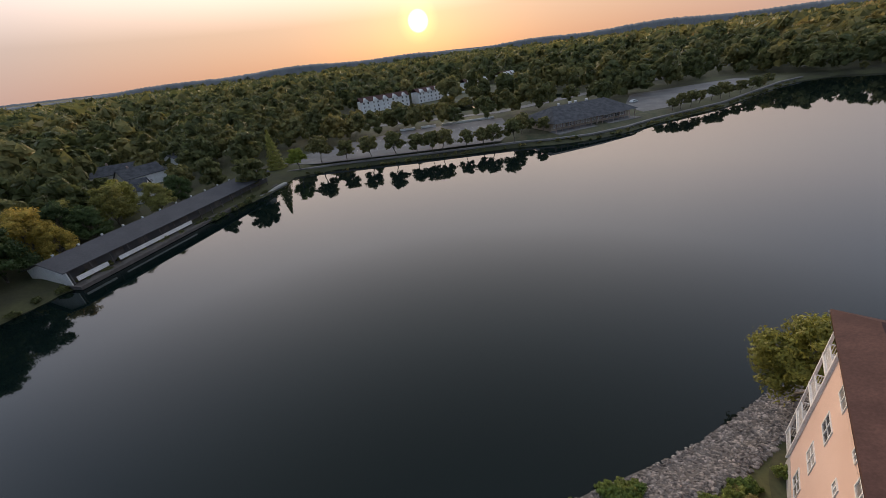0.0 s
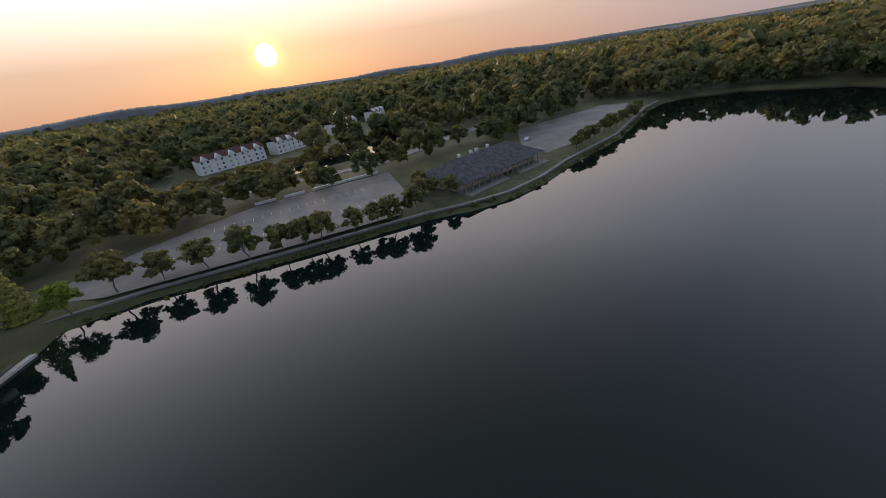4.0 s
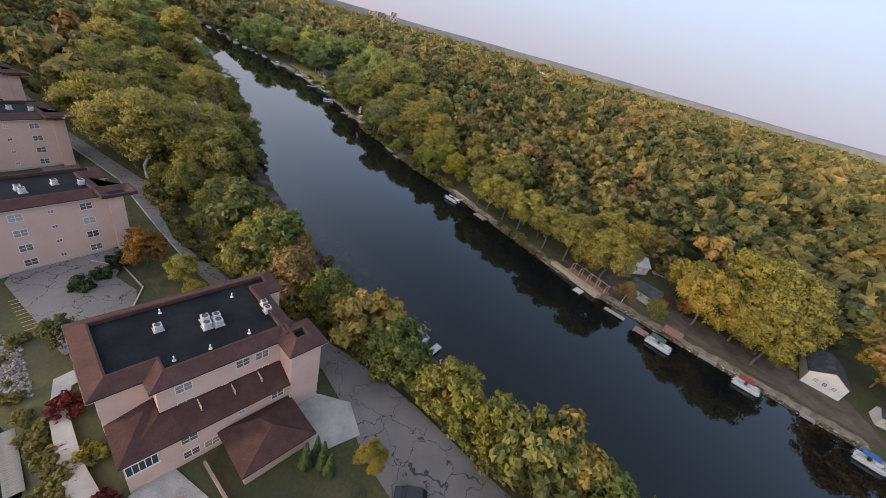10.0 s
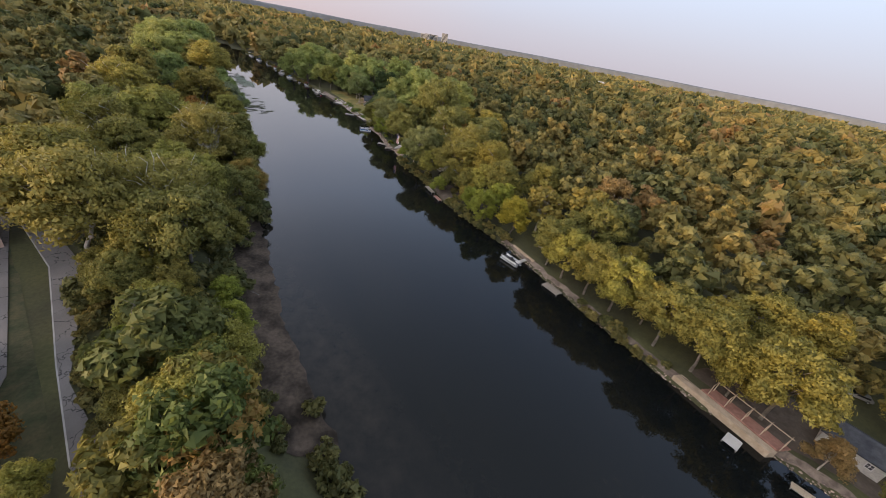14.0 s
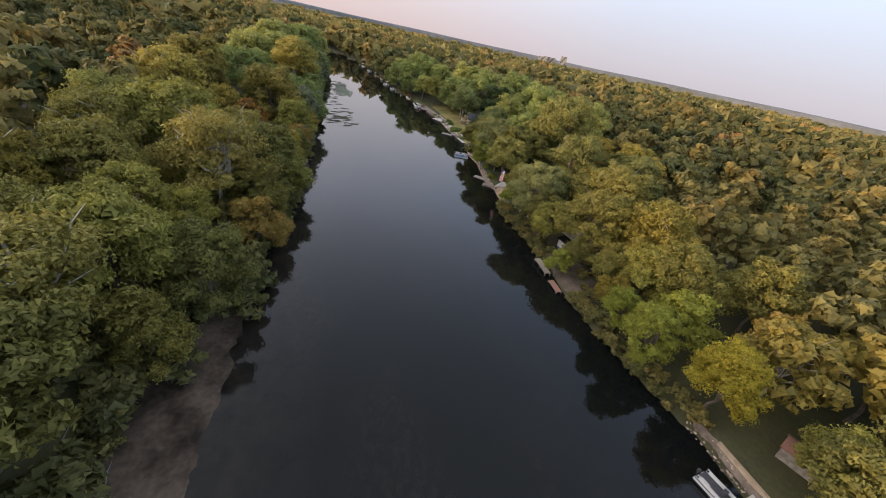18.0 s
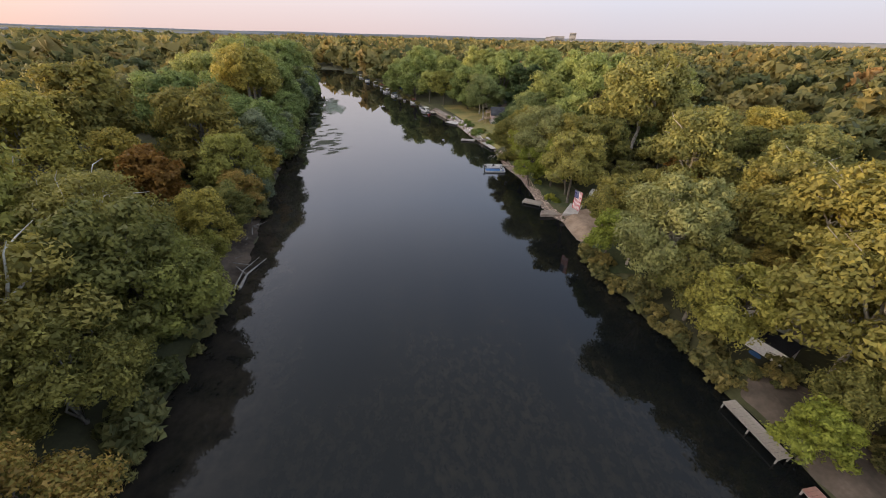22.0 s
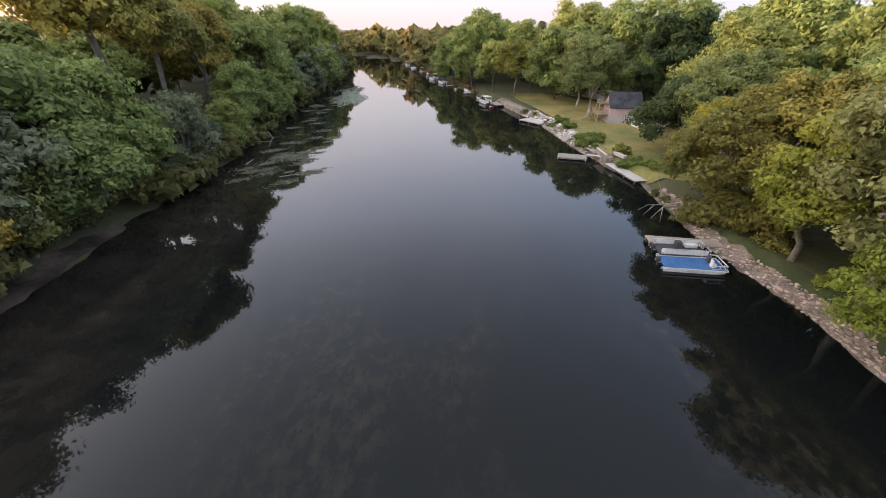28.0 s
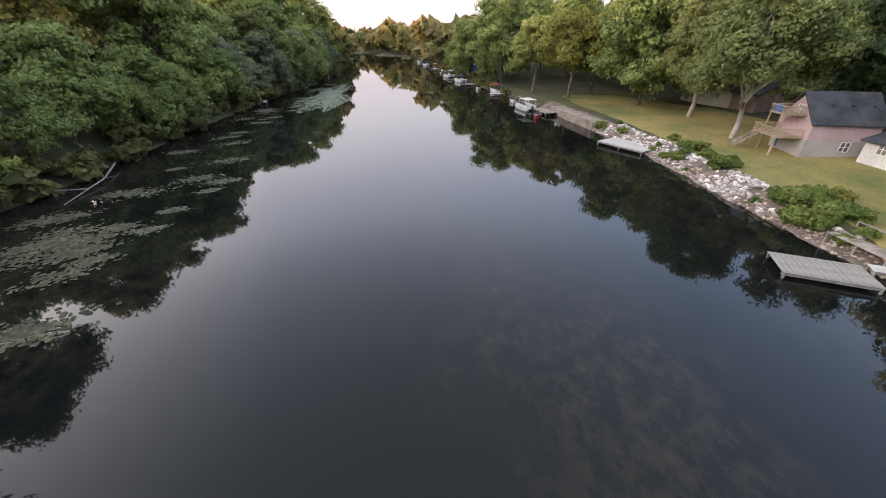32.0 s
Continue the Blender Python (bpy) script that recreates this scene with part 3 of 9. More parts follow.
YELLOW_F = [recoloured(m, (LEAF_OLIVE, LEAF_SYC, LEAF_MID)[i % 3]) for i, m in enumerate(FINE_BROAD + FINE_SYCAMORE)]
# trees standing out along the river
RIVER_TREES = [
    (-2, -80, 0.95, DRY_T[0], "tree with dry light brown leaves on the bank"), (91.3, -21.6, 0.8, DRY_T[0], "tree with brown and orange leaves by the river"),
    (103.2, -17.5, 0.9, MID_T[0], "broad green tree above the river"), (127.1, -19.6, 0.6, LIME[0], "bright green tree by the water"),
    (84, -40, 0.62, GOLD[0], "yellow tree over the docks"), (288.3, -82.6, 1.1, FULL_MID, "green bank tree with a clear trunk"),
    (277.4, -84.4, 1.0, FULL_LIME, "slim lime green tree on the bank"), (271.0, -86.4, 1.0, FULL_LIME, "yellow green tree on the stony bank"),
    (265.5, -85.0, 0.95, FINE_BROAD_G[0], "leaning sycamore beside the boat ramp"), (243.2, -92.5, 0.6, OLIVE_T[0], "olive tree by the sandy landing"),
    (306.5, -79.2, 0.8, FULL_OLIVE, "olive tree drooping over the water"), (306.0, -84.6, 0.95, FULL_OLIVE, "dusky olive tree behind fallen branches"), (295.2, -81.6, 1.05, FULL_LIME, "light green tree over a moored boat"),
    (316.0, -81.8, 0.84, FULL_YELLOW, "bright yellow-green tree beside the pier"), (372.4, -80.2, 1.25, FULL_GREEN, "tall tree on the lawn by the pink house"), (388.5, -80.7, 1.1, FULL_GREEN, "spreading tree at the edge of the lawn"),
    (415.4, -63.2, 1.1, MID_T[1], "willow-like tree above the far docks"), (421.0, -70, 1.0, DARK_T[0], "tall dark tree above the far docks"), (228.0, -85.8, 1.2, FULL_MID, "large pale green tree overhanging the river"),
    (214.5, -86.8, 0.72, MID_T[1], "green tree overhanging the river"), (208.6, -97.0, 0.95, YELLOW_F[6], "yellowing sycamore behind a shed"), (200.4, -86.0, 0.56, LIME[0], "bright green round tree beside a deck"),
    (172.0, -92.4, 1.0, FULL_LIME, "lime green tree over the water"), (161.7, -98.8, 0.98, FULL_YELLOW, "golden tree beside a moored pontoon boat"),
    (230.8, -1.5, 1.0, PALE_SYC[0], "dry golden sycamore with pale limbs"), (158.0, -4.5, 1.2, PALE_SYC[1], "sycamore with bare white limbs by the river"), (170.5, 8.0, 1.0, PALE_SYC[0], "broad sycamore with pale limbs"), (207.0, -5.0, 1.2, PALE_SYC[3], "yellowing sycamore with white limbs"),
    (66.5, -133, 0.7, ORANGE_T[0], "golden tree beside the cottage"), (54, -138, 1.5, GOLD[0], "large golden tree above the bank"), (46, -134.5, 1.4, GOLD[1], "large golden tree by the gardens"),
    (99.6, -111.5, 0.95, OLIVE_T[0], "round olive green tree at the quay"), (104.8, -121, 1.25, GOLD[0], "golden tree above the bank"), (95.5, -119.5, 1.05, GOLD[1], "yellow-green tree above the boarded quay"), (93.4, -133, 1.5, GOLD[0], "wide yellow tree beside the cottage road"),
    (86.5, -115.5, 1.05, OLIVE_T[1], "light olive tree over the timber frame"), (62.5, -131.5, 1.5, GOLD[1], "large golden tree over the cottage roof"), (67.6, -118.0, 0.42, OLIVE_T[0], "small olive tree behind the bank"), (76.4, -115.6, 0.4, DRY_T[0], "small brown tree on the garden lawn"),
    (51, -147.5, 1.4, OLIVE_T[0], "huge olive brown tree above the landing"), (60.5, -150, 2.0, GOLD[1], "tall golden tree above the gardens"), (48.0, -141.0, 1.1, OLIVE_T[1], "spreading olive tree at the bank"), (20, -163, 1.4, DRY_T[0], "tall dry brown tree in the woods"),
    (181.9, -122, 1.0, OLIVE_T[0], "broad olive tree in the garden woods"), (163.4, -140, 1.2, DRY_T[0], "broad tree with dry golden leaves"), (145.8, -118.7, 1.1, OLIVE_T[1], "wide olive brown tree over a garden"), (149.7, -107.6, 0.65, MID_T[0], "green tree beside a shed"), (134.2, -123.2, 0.9, GOLD[0], "golden tree behind the garden"),
    (186.7, 1.0, 1.0, MID_T[1], "dense green tree in the bank woods"), (214.5, 22.0, 1.1, PALE_SYC[2], "golden sycamore with pale limbs"), (147.0, -4.0, 0.7, MID_T[0], "low green tree behind the mud bank"), (134.5, -17.5, 0.62, LIME[1], "bright green tree over the mud bank"), (188.4, 21.5, 1.0, WARM_SYC[0], "yellow sycamore beside the lane"), (237.9, 20.0, 0.95, WARM_SYC[2], "yellow sycamore with bare upper limbs"),
    (135.8, -1.5, 0.72, OLIVE_T[0], "olive tree beside the lane"), (119.1, -6.5, 0.62, LIME[0], "bright green tree beside the lane"), (109.5, -10.5, 0.6, OLIVE_T[1], "grey-green tree overhanging the lane"), (126, -8.5, 0.7, MID_T[0], "green tree in the belt by the lane"), (145, -4.0, 0.85, WARM_SYC[3], "yellowing sycamore over the lane"), (116, -20, 0.75, MID_T[1], "green tree above the shallows"),
    (202.6, -90.8, 0.5, OLIVE_T[0], "olive tree beside the shed"), (194.5, -96, 0.7, OLIVE_T[1], "olive tree beside a river deck"), (187.5, -93.5, 0.72, GOLD[0], "yellow-green tree over the bank"), (180.5, -91.5, 0.75, FULL_LIME, "lime green tree leaning to the water"), (176.5, -101, 0.85, LIME[0], "bright yellow-green tree on the bank"), (199, -107, 1.0, WARM_SYC[1], "golden sycamore behind the sheds"), (186, -106, 1.0, OLIVE_T[0], "olive tree behind the bank"), (222.0, -108, 1.05, YELLOW_F[6], "olive sycamore beside the cottage"),
    (246.4, -86.5, 0.75, OLIVE_T[1], "leaning tree at the edge of the landing"), (238.5, -82.4, 0.62, LIME[0], "bright yellow-green tree by the sandy landing"), (236.0, -85.5, 0.62, FULL_MID, "light green tree on the river bank"), (272.9, -121.0, 1.3, ORANGE_T[0], "orange-brown tree in the woods behind the landing"), (319.0, 8.5, 1.85, TALL_T, "very tall bank tree with a high crown"), (336.5, 14.0, 1.6, TALL_T, "tall tree with a high crown in the bank woods"), (257.3, 6.6, 1.2, ORANGE_T[0], "orange tree in the bank woods"), (281.5, -79.5, 0.9, FULL_LIME, "pale lime tree over the boat ramp"), (251.5, -97, 0.7, OLIVE_T[1], "yellowing tree behind the landing"), (283, -99, 1.0, OLIVE_T[1], "tall olive tree behind the boat ramp"), (339.0, -89.2, 0.82, ROUND_T, "dense dark round tree on the lawn"), (332, -92, 1.0, FULL_GREEN, "tall green tree behind the garden pier"), (285.5, -90, 1.0, OLIVE_T[0], "tall olive tree behind the bank"), (297, -91, 1.0, FULL_GREEN, "tall green tree behind the bank"),
    (128.5, -104.5, 0.9, OLIVE_T[0], "olive tree overhanging the garden bank"), (136.5, -102.5, 0.85, MID_T[0], "round green tree over the bank"), (143.5, -102.0, 0.9, OLIVE_T[1], "olive green tree behind a dock"), (92.5, -113.5, 0.95, GOLD[0], "yellow tree behind the quay frame"),
    (-100, 38, 0.98, DARK_T[0], "dark tree behind the boathouse"), (-103, 49, 1.12, MID_T[0], "green tree behind the boathouse"), (-96, 57, 0.87, DARK_T[1], "dark leafy tree beside the boathouse roof"), (-99, 68, 1.01, OLIVE_T[0], "olive tree behind the boathouse"), (-92, 76, 0.84, MID_T[1], "green tree beside the boathouse roof"), (-93, 87, 0.8, DARK_T[0], "dark tree beside the boathouse"), (-90, 101, 0.75, DARK_T[0], "dark green tree at the end of the boathouse"), (-103, 57, 1.0, DARK_T[0], "dark tree among the lakeside gardens"), (-104, 76, 1.0, MID_T[0], "green tree among the lakeside gardens"), (-108, 28, 1.12, OLIVE_T[1], "yellowing tree behind the boathouse"), (-104, 17, 1.0, MID_T[1], "green tree above the boathouse"), (-112, 8, 1.0, DARK_T[1], "dark tree near the boathouse"), (-113, 42, 1.0, OLIVE_T[0], "olive tree among garden houses"), (-107, 62, 0.9, MID_T[0], "round green tree beside garden houses"), (-101, 28, 0.9, DARK_T[0], "dense dark tree beside the boathouse"), (-95.5, 24, 0.92, DARK_T[1], "dark spreading tree on the lake shore"), (-100.5, 12, 0.98, MID_T[1], "leafy green tree on the lake shore"), (-104, 0, 0.95, DARK_T[0], "broad dark tree on the lake shore"), (-97, 48, 0.8, MID_T[1], "leafy green tree against the boathouse roof"),
    (190.0, -6.5, 0.75, MID_T[0], "dense green tree over the mud bank"), (189.5, -101.0, 0.85, MID_T[0], "green tree behind the bank deck"), (196.5, -114.0, 0.95, GOLD[1], "golden tree behind the decks"),
    (220.5, -86.5, 0.75, OLIVE_T[1], "olive tree overhanging the river"), (-8, -146, 0.9, OLIVE_T[0], "olive tree on the far bank"), (8, -150, 1.2, GOLD[1], "golden tree behind the jetty"), (28, -167, 1.2, GOLD[0], "golden tree behind a garden shed"), (108, -109, 0.95, OLIVE_T[1], "olive tree above the stony bank"), (115, -112, 1.1, GOLD[0], "golden tree above the stony bank"), (121, -106.8, 0.9, MID_T[1], "round green tree at the bank"), (74, -141, 1.2, GOLD[0], "yellow tree behind the cottage"), (100, -128, 1.0, OLIVE_T[0], "olive tree among the gardens"),
]
# ---- building helpers ----
def part(name, bm, mat, parent=None, label="", smooth=False):
    """Links a bmesh as one mesh object under a thing or a part."""
    me = bpy.data.meshes.new(name)
    bmesh.ops.recalc_face_normals(bm, faces=bm.faces)
    bm.to_mesh(me)
    bm.free()
    if smooth:
        me.polygons.foreach_set("use_smooth", [True] * len(me.polygons))
    for mm in mat if isinstance(mat, (list, tuple)) else (mat,):
        me.materials.append(mm)
    ob = new(name, me)
    ob.parent = parent
    if label:
        ob["label"] = label
    return ob


def shared(name, me, parent, m=None):
    ob = new(name, me)
    ob.parent = parent
    if m is not None:
        ob.matrix_local = m
    return ob


def box(bm, x0, x1, y0, y1, z0, z1, m=None):
    vs = [bm.verts.new((x, y, z)) for x, y, z in ((x0, y0, z0), (x1, y0, z0), (x1, y1, z0), (x0, y1, z0), (x0, y0, z1), (x1, y0, z1), (x1, y1, z1), (x0, y1, z1))]
    for f in ((0, 3, 2, 1), (4, 5, 6, 7), (0, 1, 5, 4), (1, 2, 6, 5), (2, 3, 7, 6), (3, 0, 4, 7)):
        bm.faces.new([vs[i] for i in f])
    if m is not None:
        bmesh.ops.transform(bm, matrix=m, verts=vs)
    return vs


def beveled(bm, width=0.02, segments=1):
    bmesh.ops.bevel(bm, geom=bm.edges[:], offset=width, segments=segments, affect="EDGES", clamp_overlap=True)
    return bm


def boxes(*specs, bevel=0.0):
    bm = bmesh.new()
    for s in specs:
        box(bm, *s)
    return beveled(bm, bevel) if bevel else bm


def cyl(bm, x, y, z0, z1, r0, r1=None, sides=12, m=None):
    r1 = r0 if r1 is None else r1
    a = [bm.verts.new((x + r0 * math.cos(2 * math.pi * i / sides), y + r0 * math.sin(2 * math.pi * i / sides), z0)) for i in range(sides)]
    b = [bm.verts.new((x + r1 * math.cos(2 * math.pi * i / sides), y + r1 * math.sin(2 * math.pi * i / sides), z1)) for i in range(sides)]
    for i in range(sides):
        j = (i + 1) % sides
        bm.faces.new((a[i], a[j], b[j], b[i]))
    bm.faces.new(a[::-1])
    bm.faces.new(b)
    if m is not None:
        bmesh.ops.transform(bm, matrix=m, verts=a + b)
    return a + b


def prism(bm, poly, z0, z1):
    """A polygon raised from z0 to z1."""
    lo = [bm.verts.new((x, y, z0)) for x, y in poly]
    hi = [bm.verts.new((x, y, z1)) for x, y in poly]
    n = len(poly)
    for i in range(n):
        j = (i + 1) % n
        bm.faces.new((lo[i], lo[j], hi[j], hi[i]))
    bm.faces.new(lo[::-1])
    bm.faces.new(hi)
    return lo, hi


def offset_poly(poly, d):
    """The polygon moved outwards by d (counter-clockwise)."""
    out, n = [], len(poly)
    for i in range(n):
        a, b, c = Vector(poly[i - 1]), Vector(poly[i]), Vector(poly[(i + 1) % n])
        e, f = (b - a).normalized(), (c - b).normalized()
        n1, n2 = Vector((e.y, -e.x)), Vector((f.y, -f.x))
        k = (n1 + n2) / (1 + n1.dot(n2))
        out.append(tuple(b + k * d))
    return out


def ring(bm, lower, zl, upper, zu):
    a = [bm.verts.new((x, y, zl)) for x, y in lower]
    b = [bm.verts.new((x, y, zu)) for x, y in upper]
    n = len(a)
    for i in range(n):
        j = (i + 1) % n
        bm.faces.new((a[i], a[j], b[j], b[i]))
    return a, b


def flat(name, poly, z, mat, label, category, kind="structure", thick=0.12):
    """A slab on the ground with a polygon outline."""
    bm = bmesh.new()
    prism(bm, poly, z - thick, z)
    ob = part(name, bm, mat)
    return tagged(ob, label, category, kind=kind)


def ground_at(x, y):
    return float(ground_height(np.array([float(x)]), np.array([float(y)]))[0])


def mesh_from(bm, name, *mats):
    me = bpy.data.meshes.new(name)
    bmesh.ops.recalc_face_normals(bm, faces=bm.faces)
    bm.to_mesh(me)
    bm.free()
    for mm in mats:
        me.materials.append(mm)
    return me


def window_meshes(w, h, cols=2, rows=2, fr=0.09):
    """A window's frame with its bars, and its pane; it faces -y, with its bottom centre at the origin."""
    bm = bmesh.new()
    box(bm, -w / 2, w / 2, -0.06, 0.1, 0, fr)
    box(bm, -w / 2, w / 2, -0.06, 0.1, h - fr, h)
    for i in range(cols + 1):
        x = -w / 2 + i * (w - fr) / cols
        box(bm, x, x + fr, -0.058, 0.1, fr, h - fr)
    for j in range(1, rows):
        z = j * h / rows
        box(bm, -w / 2 + fr, w / 2 - fr, -0.04, 0.1, z - 0.03, z + 0.03)
    frame_me = mesh_from(bm, "window_frame", WHITE_TRIM)
    bm = bmesh.new()
    box(bm, -w / 2 + fr * 0.5, w / 2 - fr * 0.5, -0.012, 0.05, fr * 0.5, h - fr * 0.5)
    return frame_me, mesh_from(bm, "pane", PANE)


WIN_WIDE = window_meshes(1.9, 1.45, 2, 2)
WIN_SMALL = window_meshes(0.9, 0.75, 2, 1)
WIN_TRIPLE = window_meshes(2.7, 1.4, 3, 2)
WIN_HOUSE = window_meshes(1.1, 1.2, 2, 2)
WIN_FAR = window_meshes(1.4, 1.6, 1, 1)


def window(parent, meshes, x, y, z, facing):
    """facing: degrees of the outward normal."""
    w = new("window")
    w.parent = parent
    w.matrix_local = pose(x, y, z, 0, 0, facing + 90)
    shared("window_frame", meshes[0], w)
    shared("pane", meshes[1], w)
    return w


# ---- the apartment houses between lake and river ----
GROUND_Z = 3.25
EAVE, STOREY = 12.6, 3.1


def railing(bm, x0, y0, x1, y1, z, h=1.0, step=0.14):
    d = Vector((x1 - x0, y1 - y0, 0))
    n = max(2, int(d.length / step))
    m = Matrix.Translation((x0, y0, z)) @ Matrix.Rotation(math.atan2(d.y, d.x), 4, "Z")
    box(bm, 0, d.length, -0.04, 0.04, h - 0.08, h, m)
    box(bm, 0, d.length, -0.03, 0.03, 0.08, 0.14, m)
    for i in range(n + 1):
        x = i * d.length / n
        box(bm, x - 0.02, x + 0.02, -0.02, 0.02, 0.14, h - 0.08, m)


def condo(label, x, y, turn, wall, roof, columns, balcony, extra=None):
    """An apartment house of four storeys with a brown sloping roof edge round a sunken black flat roof."""
    b = new("apartment_house")
    b.matrix_world = pose(x, y, GROUND_Z, 0, 0, turn)
    bm = bmesh.new()
    prism(bm, wall, -0.6, EAVE)
    part("wall", bm, STUCCO, b)
    bm = bmesh.new()
    prism(bm, offset_poly(wall, 0.05), -0.6, 0.45)
    part("plinth", bm, CONCRETE, b)
    eave_out, top_in, low_in = offset_poly(roof, 0.45), offset_poly(roof, -1.5), offset_poly(roof, -1.75)
    bm = bmesh.new()
    ring(bm, eave_out, EAVE + 0.02, offset_poly(roof, 0.47), EAVE + 0.28)
    ring(bm, offset_poly(roof, 0.47), EAVE + 0.28, top_in, EAVE + 1.25)
    ring(bm, top_in, EAVE + 1.25, low_in, EAVE + 1.22)
    ring(bm, low_in, EAVE + 1.22, low_in, EAVE + 0.55)
    ring(bm, offset_poly(roof, -0.3), EAVE + 0.02, eave_out, EAVE + 0.02)
    part("roof_edge", bm, ROOF_BROWN, b, "brown sloping metal roof edge")
    bm = bmesh.new()
    bm.faces.new([bm.verts.new((px, py, EAVE + 0.62)) for px, py in low_in])
    part("flat_roof", bm, ROOF_BLACK, b, "black roof membrane with pale scuffs")
    bm = bmesh.new()
    ring(bm, offset_poly(roof, 0.48), EAVE - 0.06, offset_poly(roof, 0.55), EAVE + 0.1)
    part("gutter", bm, WHITE_TRIM, b)
    for (wx, wy, facing, kind, floors) in columns:
        for fl in floors:
            window(b, kind, wx, wy, fl * STOREY + 0.95 + (0.4 if kind is WIN_SMALL else 0), facing)
    # stacked balconies: slabs, corner posts, railings and the doors behind
    for (x0, x1, y0, y1, rails) in balcony:
        for fl in range(1, 5):
            bm = bmesh.new()
            box(bm, x0, x1, y0, y1, fl * STOREY - 0.22, fl * STOREY)
            part("balcony_slab", bm, WHITE_TRIM, b)
        for fl in range(0, 4):
            bm = bmesh.new()
            for r in rails:
                railing(bm, *r, fl * STOREY + 0.02)
            part("railing", bm, WHITE_TRIM, b)
        bm = bmesh.new()
        for px in (x0 + 0.1, x1 - 0.1):
            for py in (y0 + 0.1, y1 - 0.1):
                box(bm, px - 0.09, px + 0.09, py - 0.09, py + 0.09, 0, EAVE)
        part("post", bm, WHITE_TRIM, b)
    if extra:
        extra(b)
    return tagged(b, label, "building", "apartment houses by the lake")


def lower_wing(b):
    """Two storeys under a brown lean-to roof, and the low garage wing with its hipped roof."""
    bm = bmesh.new()
    prism(bm, [(13.0, 0.6), (18.2, 0.6), (18.2, 20.4), (13.0, 20.4)], -0.6, 6.3)
    part("wing_wall", bm, STUCCO, b)
    bm = bmesh.new()
    lo = [(12.6, 0.2), (18.8, 0.2), (18.8, 20.2), (15.4, 20.2), (15.4, 5.0), (12.6, 5.0)]
    z = [7.2, 6.1, 6.1, 8.0, 8.0, 8.6]
    top = [bm.verts.new((px, py, pz + 0.25)) for (px, py), pz in zip(lo, z)]
    bot = [bm.verts.new((px, py, pz)) for (px, py), pz in zip(lo, z)]
    bm.faces.new(top)
    bm.faces.new(bot[::-1])
    for i in range(6):
        j = (i + 1) % 6
        bm.faces.new((bot[i], bot[j], top[j], top[i]))
    bmesh.ops.triangulate(bm, faces=bm.faces[:])
    part("lean_to_roof", bm, ROOF_BROWN, b)
    for py in (8.5, 12.6, 16.2):
        bm = bmesh.new()
        m = Matrix.Translation((17.0, py, 6.75)) @ Matrix.Rotation(radians(29), 4, "Y")
        box(bm, -1.5, 1.5, -0.55, 0.55, 0.0, 0.08, m)
        part("roof_panel", bm, ROOF_BLACK, b)
        bm = bmesh.new()
        box(bm, 15.45, 16.9, py + 0.62, py + 0.74, 6.9, 8.0)
        part("fin_wall", bm, STUCCO, b)
    bm = bmesh.new()
    prism(bm, [(18.2, 10.8), (25.4, 10.8), (25.4, 20.0), (18.2, 20.0)], -0.4, 2.9)
    part("garage_wall", bm, STUCCO, b)
    bm = bmesh.new()
    ring(bm, [(18.0, 10.3), (26.0, 10.3), (26.0, 20.5), (18.0, 20.5)], 2.75, [(18.0, 10.3), (26.0, 10.3), (26.0, 20.5), (18.0, 20.5)], 3.0)
    a = [bm.verts.new(v) for v in ((18.0, 10.3, 3.0), (26.0, 10.3, 3.0), (26.0, 20.5, 3.0), (18.0, 20.5, 3.0), (20.6, 15.0, 4.9), (22.4, 15.8, 4.9))]
    for f in ((0, 1, 5, 4), (1, 2, 5), (2, 3, 4, 5), (3, 0, 4)):
        bm.faces.new([a[i] for i in f])
    part("garage_roof", bm, ROOF_BROWN, b)
    # the glazed porch at the lake end
    bm = bmesh.new()
    for i in range(6):
        box(bm, 18.2, 18.32, 0.7 + i * 0.62, 0.78 + i * 0.62, 3.4, 5.2)
    box(bm, 18.2, 18.34, 0.6, 4.0, 5.2, 5.4)
    box(bm, 18.2, 18.34, 0.6, 4.0, 3.2, 3.42)
    part("porch_frame", bm, WHITE_TRIM, b)
    bm = bmesh.new()
    box(bm, 18.19, 18.24, 0.7, 3.9, 3.42, 5.2)
    part("pane", bm, GLASS, b)


